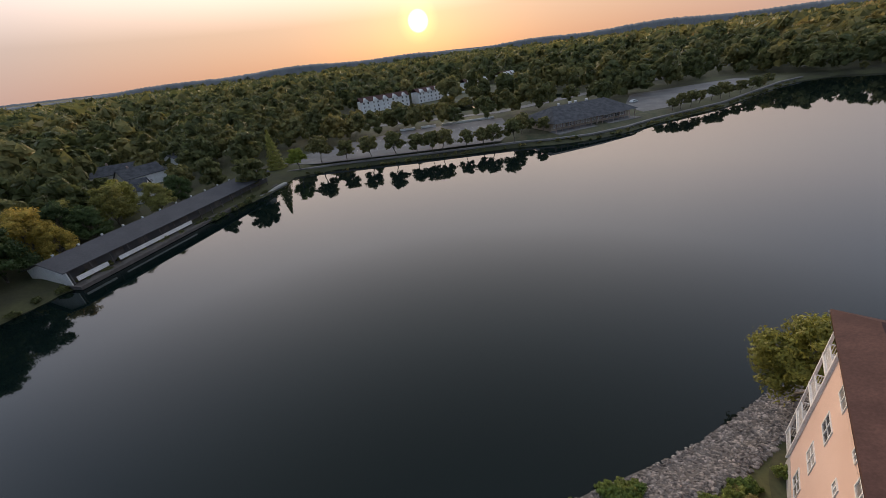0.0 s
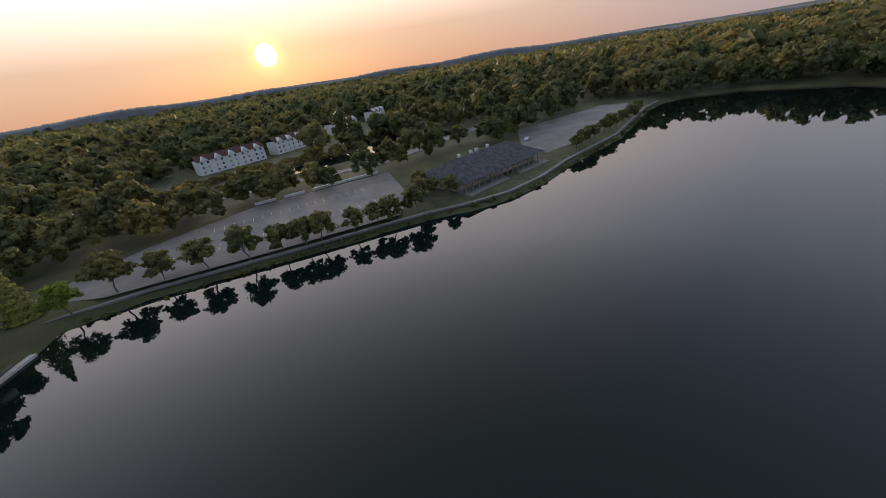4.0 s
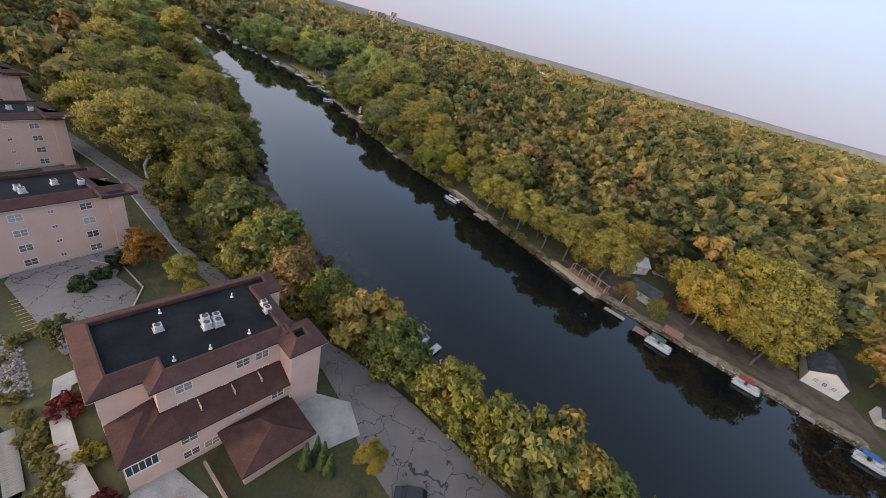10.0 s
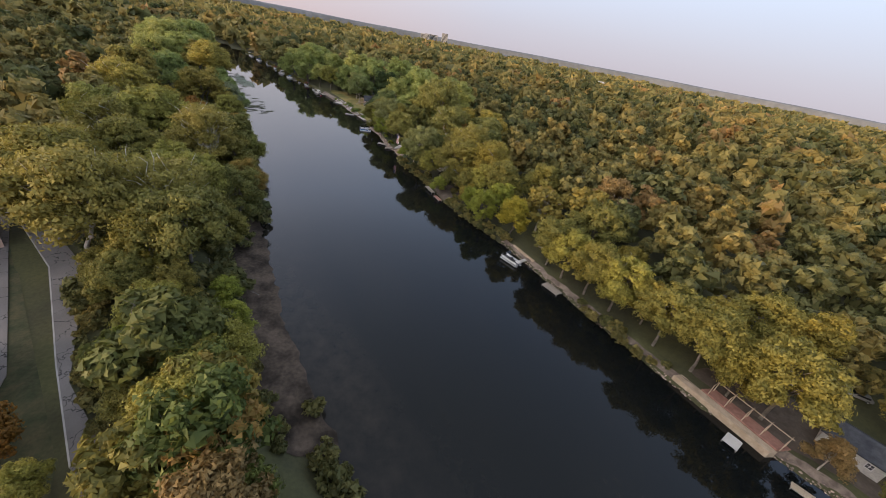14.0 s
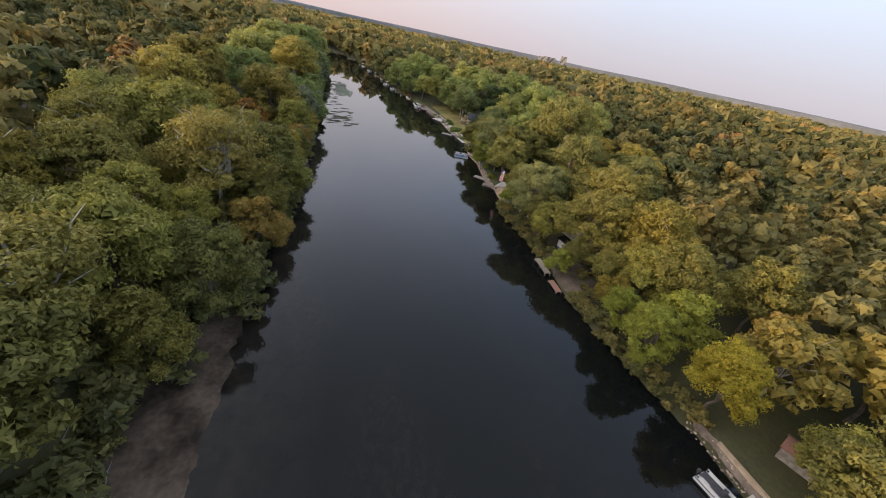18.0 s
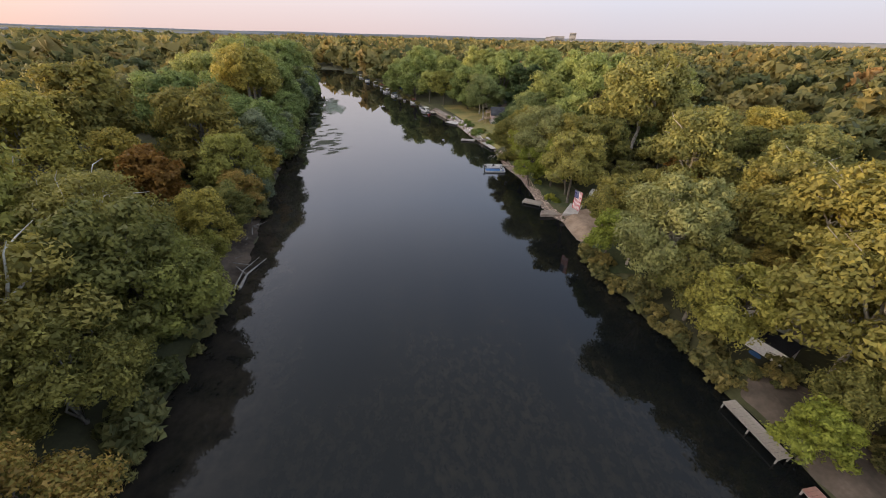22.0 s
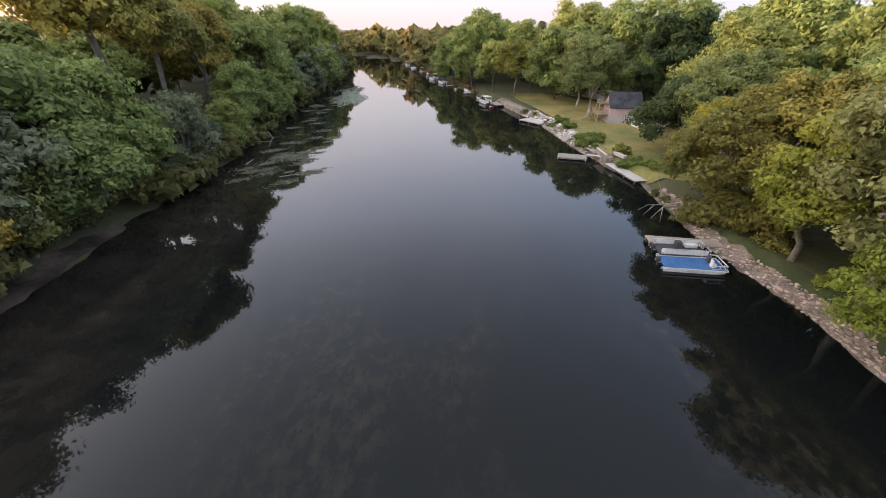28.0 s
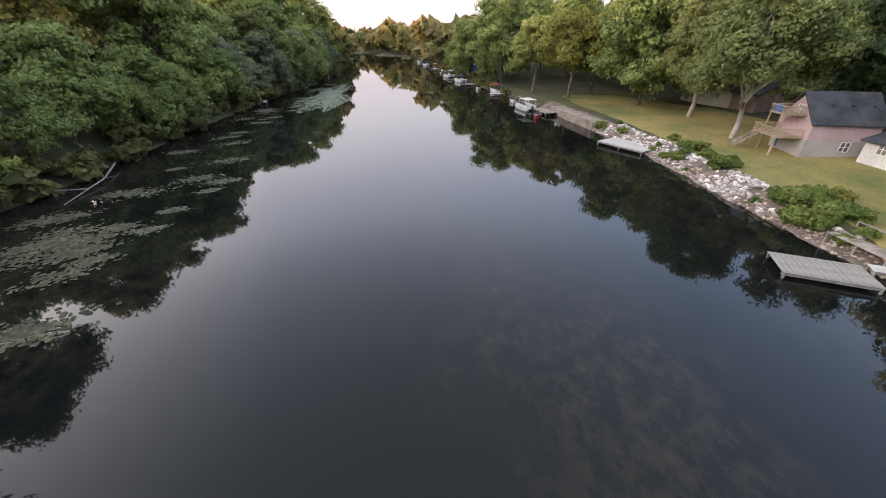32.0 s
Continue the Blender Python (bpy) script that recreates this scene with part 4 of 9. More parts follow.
ALL = (0, 1, 2, 3)
ROOF_A = [(0, 0), (13.2, 0), (13.2, 5), (15.5, 5), (15.5, 20), (19, 20), (19, 25), (14, 25), (14, 22.6), (5, 22.6), (5, 25.2), (0, 25.2)]
WALL_A = [(0.2, 2.6), (2.6, 2.6), (2.6, 0.2), (13.0, 0.2), (13.0, 5.2), (15.3, 5.2), (15.3, 20.2), (18.8, 20.2), (18.8, 24.8), (13.8, 24.8), (13.8, 22.4), (5.2, 22.4), (5.2, 25), (0.2, 25)]
COLS_A = [(4.6, 0.2, -90, WIN_WIDE, ALL), (10.8, 0.2, -90, WIN_WIDE, ALL), (15.3, 8.0, 0, WIN_WIDE, (2, 3)), (15.3, 12.6, 0, WIN_SMALL, (2,)), (15.3, 17.6, 0, WIN_WIDE, (2, 3)), (15.3, 15.0, 0, WIN_WIDE, (3,)),
          (18.2, 7.2, 0, WIN_WIDE, (0, 1)), (18.2, 9.6, 0, WIN_WIDE, (0,)), (18.2, 13.5, 0, WIN_SMALL, (1,)), (18.2, 18.5, 0, WIN_WIDE, (1,)),
          (0.2, 6.5, 180, WIN_WIDE, ALL), (0.2, 12.0, 180, WIN_WIDE, ALL), (0.2, 16.5, 180, WIN_SMALL, ALL), (0.2, 21.5, 180, WIN_WIDE, ALL), (9.5, 22.4, 90, WIN_WIDE, ALL)]
BAL_A = [(0.0, 2.6, 0.0, 2.6, [(0.1, 2.5, 0.1, 0.1), (0.1, 0.1, 2.5, 0.1)])]
condo("peach stucco apartment house with brown roof edge beside the pool", 76.3, 7.6, 199.6, WALL_A, ROOF_A, COLS_A, BAL_A, lower_wing)

ROOF_B = [(0, -24), (5, -24), (5, -22), (14.5, -22), (14.5, -24.5), (20, -24.5), (20, 0.4), (16, 0.4), (16, -0.9), (5.2, -0.9), (5.2, 0.4), (0, 0.4)]
WALL_B = [(0.2, -23.8), (4.8, -23.8), (4.8, -21.8), (14.7, -21.8), (14.7, -24.3), (19.8, -24.3), (19.8, 0.2), (16.2, 0.2), (16.2, -1.1), (5.0, -1.1), (5.0, -2.4), (0.2, -2.4)]
COLS_B = [(0.2, -6.0, 180, WIN_WIDE, ALL), (0.2, -13.0, 180, WIN_WIDE, ALL), (0.2, -10.6, 180, WIN_SMALL, ALL), (0.2, -20.5, 180, WIN_SMALL, (0, 1, 2)),
          (9.0, -1.1, 90, WIN_WIDE, ALL), (13.0, -1.1, 90, WIN_SMALL, ALL), (18.0, 0.2, 90, WIN_SMALL, ALL),
          (9.5, -21.8, -90, WIN_WIDE, ALL), (17.0, -24.3, -90, WIN_SMALL, ALL), (19.8, -6, 0, WIN_WIDE, ALL), (19.8, -15, 0, WIN_WIDE, ALL)]
BAL_B = [(0.0, 4.9, -2.4, 0.3, [(0.1, 0.2, 4.8, 0.2), (0.1, -2.3, 0.1, 0.2)])]
condo("peach stucco apartment house with black flat roof and corner balconies", 24.0, -7.0, -36.9, WALL_B, ROOF_B, COLS_B, BAL_B)
ROW = ((-6.8, -35.4, 133.8), (114.8, 36.0, 209.5), (157.5, 53.9, 211.0), (197.0, 72.3, 208.0), (229.0, 91.1, 208.0), (254.0, 109.0, 209.0))
for cx_, cy_, turn_ in ROW:
    condo("peach stucco apartment house on a lawn above the lake" if cx_ < 0 else "peach stucco apartment house in a row along the lake", cx_, cy_, turn_, WALL_A[:3] + [(13.0, 0.2), (13.0, 24.8)] + WALL_A[-5:], ROOF_A[:2] + [(13.2, 25)] + ROOF_A[-5:],
          [c for c in COLS_A if c[2] != 0] + [(13.0, 4.5, 0, WIN_SMALL, ALL), (13.0, 9.5, 0, WIN_WIDE, ALL), (13.0, 14.0, 0, WIN_SMALL, ALL), (13.0, 19.0, 0, WIN_WIDE, ALL)], BAL_A)

# ---- roads, lawns and the pool ----
def draped(name, poly, mat, label, category, lift=0.05, step=1.0, ragged=0.0):
    """A sheet that follows the ground inside a polygon."""
    px, py = np.array(poly, float).T
    xs_, ys_ = np.arange(px.min(), px.max() + step, step), np.arange(py.min(), py.max() + step, step)
    X, Y = np.meshgrid(xs_, ys_, indexing="ij")
    cxm, cym = X[:-1, :-1] + step / 2, Y[:-1, :-1] + step / 2
    inside = np.zeros(cxm.shape, bool)
    wx = cxm + ragged * (0.5 * np.sin(cym * 0.9) + 0.5 * np.sin(cym * 2.3 + 1))
    wy = cym + ragged * (0.45 * np.sin(cxm * 0.53) + 0.4 * np.sin(cxm * 1.37 + 2) + 0.35 * np.sin(cxm * 3.1 + 0.7 * np.sin(cxm * 0.37)))
    for ax, ay, bx, by in zip(px, py, np.roll(px, -1), np.roll(py, -1)):
        if abs(by - ay) > 1e-9:
            inside ^= ((ay > wy) != (by > wy)) & (wx < ax + (wy - ay) * (bx - ax) / (by - ay))
    f = grid_faces(*X.shape)[inside.ravel()]
    me = mesh_of(name, np.stack([X, Y, ground_height(X, Y) + lift], -1).reshape(-1, 3), f, mat)
    bm = bmesh.new()
    bm.from_mesh(me)
    bmesh.ops.delete(bm, geom=[v for v in bm.verts if not v.link_faces], context="VERTS")
    rim = [(v, [e.other_vert(v) for e in v.link_edges if e.is_boundary]) for v in bm.verts if v.is_boundary]
    for _ in range(4):
        place = [(v.co * 0.4 + (n_[0].co + n_[1].co) * 0.3) if len(n_) == 2 else v.co.copy() for v, n_ in rim]
        for (v, n_), c_ in zip(rim, place):
            v.co = c_
    co = np.array([v.co[:2] for v in bm.verts]).reshape(-1, 2)
    top = np.maximum(ground_height(co[:, 0], co[:, 1]), sheet_height(co[:, 0], co[:, 1])) + lift
    for v, z_ in zip(bm.verts, top):
        v.co.z = z_
    bm.to_mesh(me)
    bm.free()
    return tagged(new(name, me), label, category, kind="structure")


def cracked(m, scale, width, dark):
    """Dark sealed cracks across a paved surface."""
    nt = m.node_tree
    t = node(m, "ShaderNodeTexCoord")
    warp = node(m, "ShaderNodeTexNoise", Scale=0.5, Detail=3.0)
    nt.links.new(t.outputs["Object"], warp.inputs["Vector"])
    add = nt.nodes.new("ShaderNodeVectorMath")
    add.operation = "MULTIPLY_ADD"
    nt.links.new(warp.outputs["Color"], add.inputs[0])
    add.inputs[1].default_value = (5, 5, 0)
    nt.links.new(t.outputs["Object"], add.inputs[2])
    vor = nt.nodes.new("ShaderNodeTexVoronoi")
    vor.feature = "DISTANCE_TO_EDGE"
    vor.inputs["Scale"].default_value = scale
    nt.links.new(add.outputs[0], vor.inputs["Vector"])
    b = nt.nodes["Principled BSDF"]
    was = b.inputs["Base Color"].links[0].from_socket
    line = ramp(m, vor.outputs["Distance"], [(0.0, (1, 1, 1)), (width * 0.6, (1, 1, 1)), (width, (0, 0, 0))])
    colour_in(m, mixed(m, line, was, dark))
    return m


ROAD = cracked(rough_surface("worn_asphalt", (0.16, 0.145, 0.135), (0.235, 0.215, 0.20), 14, 0.1, 0.92, 0.2), 0.19, 0.014, (0.05, 0.047, 0.045))
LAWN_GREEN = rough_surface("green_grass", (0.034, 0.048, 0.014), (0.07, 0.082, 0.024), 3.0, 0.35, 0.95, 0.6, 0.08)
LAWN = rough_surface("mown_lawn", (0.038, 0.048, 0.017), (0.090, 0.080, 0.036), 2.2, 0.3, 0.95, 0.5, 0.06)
DRY_LAWN = rough_surface("dry_lawn", (0.115, 0.135, 0.03), (0.32, 0.245, 0.08), 2.0, 0.09, 0.95, 0.4, 0.06)
GRAVEL = rough_surface("gravel_bank", (0.20, 0.16, 0.125), (0.34, 0.285, 0.23), 3.5, 0.5, 0.95, 0.6, 0.08)
SAND = rough_surface("pink_sand", (0.24, 0.17, 0.115), (0.35, 0.26, 0.185), 3.0, 0.4, 0.95, 0.5, 0.05)
BANK_SOIL = rough_surface("stony_brown_bank", (0.11, 0.085, 0.067), (0.24, 0.19, 0.15), 5.0, 0.6, 0.95, 0.7, 0.1)
MUD = rough_surface("bare_earth", (0.075, 0.058, 0.042), (0.14, 0.108, 0.08), 2.5, 0.3, 0.95, 0.5, 0.06)
LINE_PAINT = rough_surface("road_paint", (0.55, 0.53, 0.48), (0.68, 0.66, 0.60), 6, 0.8, 0.8, 0.1)
YELLOW_PAINT = rough_surface("yellow_paint", (0.42, 0.32, 0.14), (0.55, 0.43, 0.20), 6, 0.8, 0.8, 0.1)

RIVER_SIDE = [(150, 9.5), (118, 0.8), (96, -13), (73, -30), (61, -37), (43.5, -44.5), (21.6, -54.8), (9.5, -60.2), (-1.2, -64.8), (-11.4, -67.7), (-34, -71.5), (-75, -84)]
LAKE_SIDE = [(-75, -77), (-34, -66.5), (-20, -64.5), (-11.2, -61.7), (-1.6, -57.3), (12.4, -51.2), (28, -44), (40, -37), (47.5, -28.5), (55, -26.5), (63, -26), (72, -24), (92, -10.5), (104, -4.2), (122, 3.8), (150, 15.5)]
flat("road", RIVER_SIDE + LAKE_SIDE, 3.45, ROAD, "cracked grey asphalt drive along the river belt", "road")
flat("road", [(8.6, -34), (0, -40.2), (-12, -49), (-22, -60), (-20, -64.3), (-26, -64.8), (-34, -58), (-20, -46), (-7, -39.1), (1.1, -31), (9, -25.5), (13, -29)], 3.46, ROAD, "curved asphalt drive between two apartment houses", "road")
flat("road", [(150, 10), (186, 33.5), (235, 59), (262, 74), (261, 77.5), (234, 62.5), (184, 37), (150, 15.3)], 3.46, ROAD, "narrow asphalt lane beside the woods", "road")
flat("car_park", [(84, 12), (92, 5), (99, 5), (104, 9), (112, 8), (121, 8.9), (140, 17), (155, 23.5), (180, 34), (204, 44.5), (203, 48), (178, 38.5), (160, 33), (150, 30), (140, 28), (122, 24), (104, 24)], 3.44, ROAD, "asphalt car park with arrows and yellow stripes", "car park")
flat("driveway", [(80, -20), (88, -8), (95, -3), (100, -3.2), (93, -12), (84, -22)], 3.461, ROAD, "asphalt driveway with painted arrows", "driveway")
flat("apron", [(57, -19.5), (63, -17), (68, -21), (64, -27), (58, -27)], 3.475, CONCRETE, "pale concrete apron at the garage", "pavement")
draped("lawn", [(-60, -42), (-30, -28), (2, -17), (12, -21), (24, -6), (42, -19), (30, -38), (12, -50), (-10, -60), (-34, -65), (-60, -70)], LAWN, "mown lawn round the apartment houses", "lawn", 0.05)
draped("lawn", [(88, -6), (103, 6), (112, 11), (165, 34), (230, 66), (232, 60), (180, 36), (140, 15), (104, -3)], LAWN, "grass verge between lane and car park", "lawn", 0.05)
draped("lawn", [(30, 0), (42, 3), (46, -4), (42, -14), (58, -22), (50, -26), (36, -18)], LAWN, "shaded lawn beside the pool", "lawn", 0.05)


def strip(points, w, z0, z1, mat, name, label, category):
    bm = bmesh.new()
    for (ax, ay), (bx, by) in zip(points, points[1:]):
        d = math.hypot(bx - ax, by - ay)
        box(bm, 0, d, -w / 2, w / 2, z0, z1, Matrix.Translation((ax, ay, 0)) @ Matrix.Rotation(math.atan2(by - ay, bx - ax), 4, "Z"))
    return tagged(part(name, bm, mat), label, category, kind="structure")


strip(LAKE_SIDE[1:8], 0.2, 3.2, 3.58, CONCRETE, "kerb", "pale concrete kerb along the drive", "kerb")
strip([(8.6, -34), (0, -40.2), (-12, -49), (-22, -60)], 0.2, 3.2, 3.58, CONCRETE, "kerb", "pale concrete kerb along the curved drive", "kerb")
strip([(-20, -46), (-7, -39.1), (1.1, -31), (9, -25.5)], 0.2, 3.2, 3.58, CONCRETE, "kerb", "pale concrete kerb above the lawn", "kerb")
strip([(104, -4.2), (122, 3.8), (150, 15.3), (184, 37), (234, 62.5)], 0.2, 3.2, 3.48, CONCRETE, "kerb", "pale kerb along the lane", "kerb")
strip([(86, 11), (92, 5.4), (100, 4.3), (107, 8), (110, 13.6)], 0.22, 3.2, 3.48, CONCRETE, "kerb", "yellowed kerb round the car park", "kerb")


def stripe_set(x, y, turn, n, pitch, length, mat, label):
    bm = bmesh.new()
    for i in range(n):
        box(bm, i * pitch - 0.06, i * pitch + 0.06, 0, length, 0, 0.006)
    ob = part("parking_lines", bm, mat)
    ob.matrix_world = pose(x, y, 3.379, 0, 0, turn)
    return tagged(ob, label, "road marking", kind="structure")


stripe_set(93, 14, 27, 9, 1.1, 4.6, YELLOW_PAINT, "yellow diagonal parking lines on asphalt")
stripe_set(108, 19.5, 27, 6, 1.1, 4.2, YELLOW_PAINT, "yellow parking lines beside the house")


def arrow(x, y, turn):
    bm = bmesh.new()
    box(bm, -0.12, 0.12, 0, 1.7, 0, 0.006)
    vs = [bm.verts.new(v) for v in ((-0.45, 1.5, 0.003), (0.45, 1.5, 0.003), (0, 2.5, 0.003))]
    bm.faces.new(vs)
    ob = part("road_arrow", bm, LINE_PAINT)
    ob.matrix_world = pose(x, y, 3.386, 0, 0, turn)
    tagged(ob, "white painted arrow on the asphalt", "road marking", kind="structure")


for a_ in ((97.5, 9.0, 120), (90.5, -9, 150), (93, -7, 20), (121, 19.5, -40), (142, 29, -40)):
    arrow(*a_)

# pool deck, pool, spa
DECK = rough_surface("pool_deck_concrete", (0.33, 0.30, 0.27), (0.43, 0.40, 0.365), 8, 0.5, 0.9, 0.15)
flat("pool_deck", [(61, -3.3), (54, -8.5), (50, -10.4), (46.5, -11.8), (42.0, -10.9), (40.3, -3.2), (40.8, -1.6), (49, 2.6), (55, 4.4), (59.5, 0.5)], 3.45, DECK, "pale concrete pool deck", "pavement", thick=0.3)
POOL = [(53.4, -4.7), (44.2, -8.0), (42.9, -3.2), (48.0, -0.8), (48.4, -1.7), (51.2, -0.4)]
WATER_POOL = material("pool_water", (0.06, 0.42, 0.45), 0.04)
colour_in(WATER_POOL, ramp(WATER_POOL, noise_of(WATER_POOL, 0.5, 3), [(0.3, (0.05, 0.36, 0.40)), (0.7, (0.09, 0.47, 0.49))]))
bumped(WATER_POOL, noise_of(WATER_POOL, 4, 2), 0.05, 0.02)
COPING = rough_surface("pool_coping", (0.28, 0.20, 0.17), (0.36, 0.27, 0.23), 6, 0.8, 0.85, 0.1)
pool = tagged(new("swimming_pool"), "outdoor pool with turquoise water and brick coping", "pool")
pool.location = (0, 0, 3.452)


def coping(poly, parent, w=0.35):
    inner = offset_poly(poly, -0.02)
    if sum((b[0] - a[0]) * (b[1] + a[1]) for a, b in zip(poly, poly[1:] + poly[:1])) > 0:
        poly = poly[::-1]
    bm = bmesh.new()
    ring(bm, poly, 0.03, offset_poly(poly, w), 0.03)
    ring(bm, offset_poly(poly, w), 0.03, offset_poly(poly, w), 0.0)
    part("coping", bm, COPING, parent)
    bm = bmesh.new()
    prism(bm, poly, -0.01, 0.012)
    part("water_surface", bm, WATER_POOL, parent, "turquoise pool water")


coping(POOL, pool)
spa = tagged(new("spa"), "small round spa with turquoise water", "spa")
spa.location = (55.6, -3.7, 3.452)
coping([(1.25 * math.cos(a * math.pi / 8), 1.25 * math.sin(a * math.pi / 8)) for a in range(16)], spa, 0.3)


def lounger(x, y, turn):
    o = new("sun_lounger")
    o.matrix_world = pose(x, y, 3.45, 0, 0, turn)
    bm = boxes((-0.33, 0.33, 0, 1.25, 0.28, 0.34), bevel=0.015)
    part("seat", bm, WHITE_TRIM, o)
    bm = bmesh.new()
    box(bm, -0.33, 0.33, 0, 0.75, -0.03, 0.03, Matrix.Translation((0, 1.25, 0.31)) @ Matrix.Rotation(radians(38), 4, "X"))
    part("backrest", bm, WHITE_TRIM, o)
    for lx in (-0.28, 0.28):
        for ly in (0.12, 1.15):
            part("leg", boxes((lx - 0.03, lx + 0.03, ly - 0.03, ly + 0.03, 0, 0.28)), WHITE_TRIM, o)
    tagged(o, "white plastic sun lounger on the pool deck", "lounger", "loungers round the pool")


for x_, y_, t_ in ((52.2, -7.6, 160), (51.0, -8.1, 160), (49.3, -8.7, 158), (46.6, -0.6, -20), (45.6, -1.2, -20), (44.7, -1.7, -20), (41.6, -4.6, 70), (42.1, -6.1, 70), (42.5, -7.4, 72), (42.9, -8.6, 70), (41.2, -3.4, 72)):
    lounger(x_, y_, t_)


def gable_roof(bm, x0, x1, y0, y1, z, h, over=0.4, thick=0.18):
    """Two slopes with their ridge along x."""
    ym = (y0 + y1) / 2
    s = h / (ym - y0)
    lo = z - over * s
    pts = [(y0 - over, lo), (ym, z + h), (y1 + over, lo)]
    a = [[bm.verts.new((x, y, zz + d)) for y, zz in pts for d in (0, thick)] for x in (x0 - over, x1 + over)]
    for i in (0, 2):
        for f in ((0 + i, 2 + i), (1 + i, 3 + i)):
            bm.faces.new((a[0][f[0]], a[0][f[1]], a[1][f[1]], a[1][f[0]]))
        for k_ in (0, 1):
            bm.faces.new((a[k_][i], a[k_][i + 2], a[k_][i + 3], a[k_][i + 1]))
    bm.faces.new((a[0][0], a[0][1], a[1][1], a[1][0]))
    bm.faces.new((a[0][4], a[0][5], a[1][5], a[1][4]))


def house(label, x, y, turn, w, d, h, rise_, wall_mat, roof_mat, wins=(), chimney=False, z=None, name="house"):
    o = new(name)
    o.matrix_world = pose(x, y, ground_at(x, y) if z is None else z, 0, 0, turn)
    bm = bmesh.new()
    prof = [(0, -0.8), (d, -0.8), (d, h), (d / 2, h + rise_), (0, h)]
    a = [bm.verts.new((0, yy, zz)) for yy, zz in prof]
    b = [bm.verts.new((w, yy, zz)) for yy, zz in prof]
    bm.faces.new(a)
    bm.faces.new(b[::-1])
    for i in range(5):
        bm.faces.new((a[i], b[i], b[(i + 1) % 5], a[(i + 1) % 5]))
    part("wall", bm, wall_mat, o)
    bm = bmesh.new()
    gable_roof(bm, 0, w, 0, d, h + 0.02, rise_)
    part("roof", bm, roof_mat, o)
    for wx, wy, wz, fac in wins:
        window(o, WIN_HOUSE, wx, wy, wz, fac)
    if chimney:
        part("chimney", boxes((w * 0.3, w * 0.3 + 0.7, d * 0.6, d * 0.6 + 0.7, h, h + rise_ + 0.9), bevel=0.03), COPING, o)
    return tagged(o, label, "house")


SHED_WHITE = rough_surface("white_fabric", (0.66, 0.64, 0.58), (0.76, 0.74, 0.68), 3, 0.5, 0.8, 0.1)
house("small white pool shed with a pale gabled roof", 48.2, -9.6, 197, 3.2, 2.9, 1.9, 0.7, SHED_WHITE, SHED_WHITE, name="shed", z=3.4)
bm = bmesh.new()
for (ax, ay), (bx, by) in (((60.4, -6.6), (52, -10.2)), ((52, -10.2), (48.5, -11.6))):
    d = math.hypot(bx - ax, by - ay)
    for r_ in range(4):
        for i in range(int(d / 0.62)):
            s_ = i * 0.62 + (0.31 if r_ % 2 else 0)
            box(bm, s_, s_ + 0.58, -0.14, 0.14, r_ * 0.24, r_ * 0.24 + 0.22, Matrix.Translation((ax, ay, 3.4)) @ Matrix.Rotation(math.atan2(by - ay, bx - ax), 4, "Z"))
tagged(part("retaining_wall", bm, COPING), "low brown block wall above the pool deck", "wall")
flat("footpath", [(79, 5), (82, 8.5), (79.5, 12.2), (73, 11.2), (64, 8.2), (57.5, 5.4), (55.5, 4.0), (58.5, 2.8), (65, 6.2), (73.5, 9.4), (77.8, 9.9), (79.3, 7.8)], 3.5, CONCRETE, "curving pale footpath by the lake", "pavement")


def fence_run(points, h, label, name="pool_fence"):
    o = tagged(new(name), label, "fence")
    for (ax, ay), (bx, by) in zip(points, points[1:]):
        d = math.hypot(bx - ax, by - ay)
        m = Matrix.Translation((ax, ay, 3.4)) @ Matrix.Rotation(math.atan2(by - ay, bx - ax), 4, "Z")
        bm = bmesh.new()
        box(bm, 0, d, -0.02, 0.02, h - 0.06, h, m)
        box(bm, 0, d, -0.02, 0.02, 0.1, 0.16, m)
        for i in range(int(d / 0.25)):
            box(bm, i * 0.25, i * 0.25 + 0.025, -0.012, 0.012, 0.1, h, m)
        part("railing", bm, ROOF_BLACK, o)
        part("post", boxes((ax - 0.04, ax + 0.04, ay - 0.04, ay + 0.04, 3.4, 3.4 + h + 0.08)), ROOF_BLACK, o)


fence_run([(55, 4.2), (49, 2.4), (44, -0.1), (40.9, -1.7), (40.4, -3.4), (42.1, -10.8)], 1.25, "black metal fence round the pool deck")

# roof plant
METAL = rough_surface("galvanised_metal", (0.42, 0.42, 0.42), (0.60, 0.60, 0.59), 8, 1.0, 0.5, 0.1)
DARK = material("dark_grille", (0.05, 0.05, 0.052), 0.6)


def roof_unit(x, y, turn, s, label="grey metal air conditioner on a flat roof"):
    o = new("air_conditioner")
    o.matrix_world = pose(x, y, GROUND_Z + EAVE + 0.62, 0, 0, turn) @ Matrix.Diagonal((s, s, s, 1))
    part("casing", boxes((-0.45, 0.45, -0.45, 0.45, 0.12, 0.95), bevel=0.03), METAL, o)
    bm = bmesh.new()
    cyl(bm, 0, 0, 0.94, 1.0, 0.36, sides=14)
    part("fan_grille", bm, DARK, o)
    part("base", boxes((-0.6, 0.6, -0.6, 0.6, 0, 0.12), bevel=0.01), CONCRETE, o)
    tagged(o, label, "air conditioner", "air conditioners on the roofs")


def on_roof(x0, y0, turn0, pts):
    m = pose(x0, y0, 0, 0, 0, turn0)
    for lx, ly, s in pts:
        p = m @ Vector((lx, ly, 0))
        roof_unit(p.x, p.y, turn0, s)


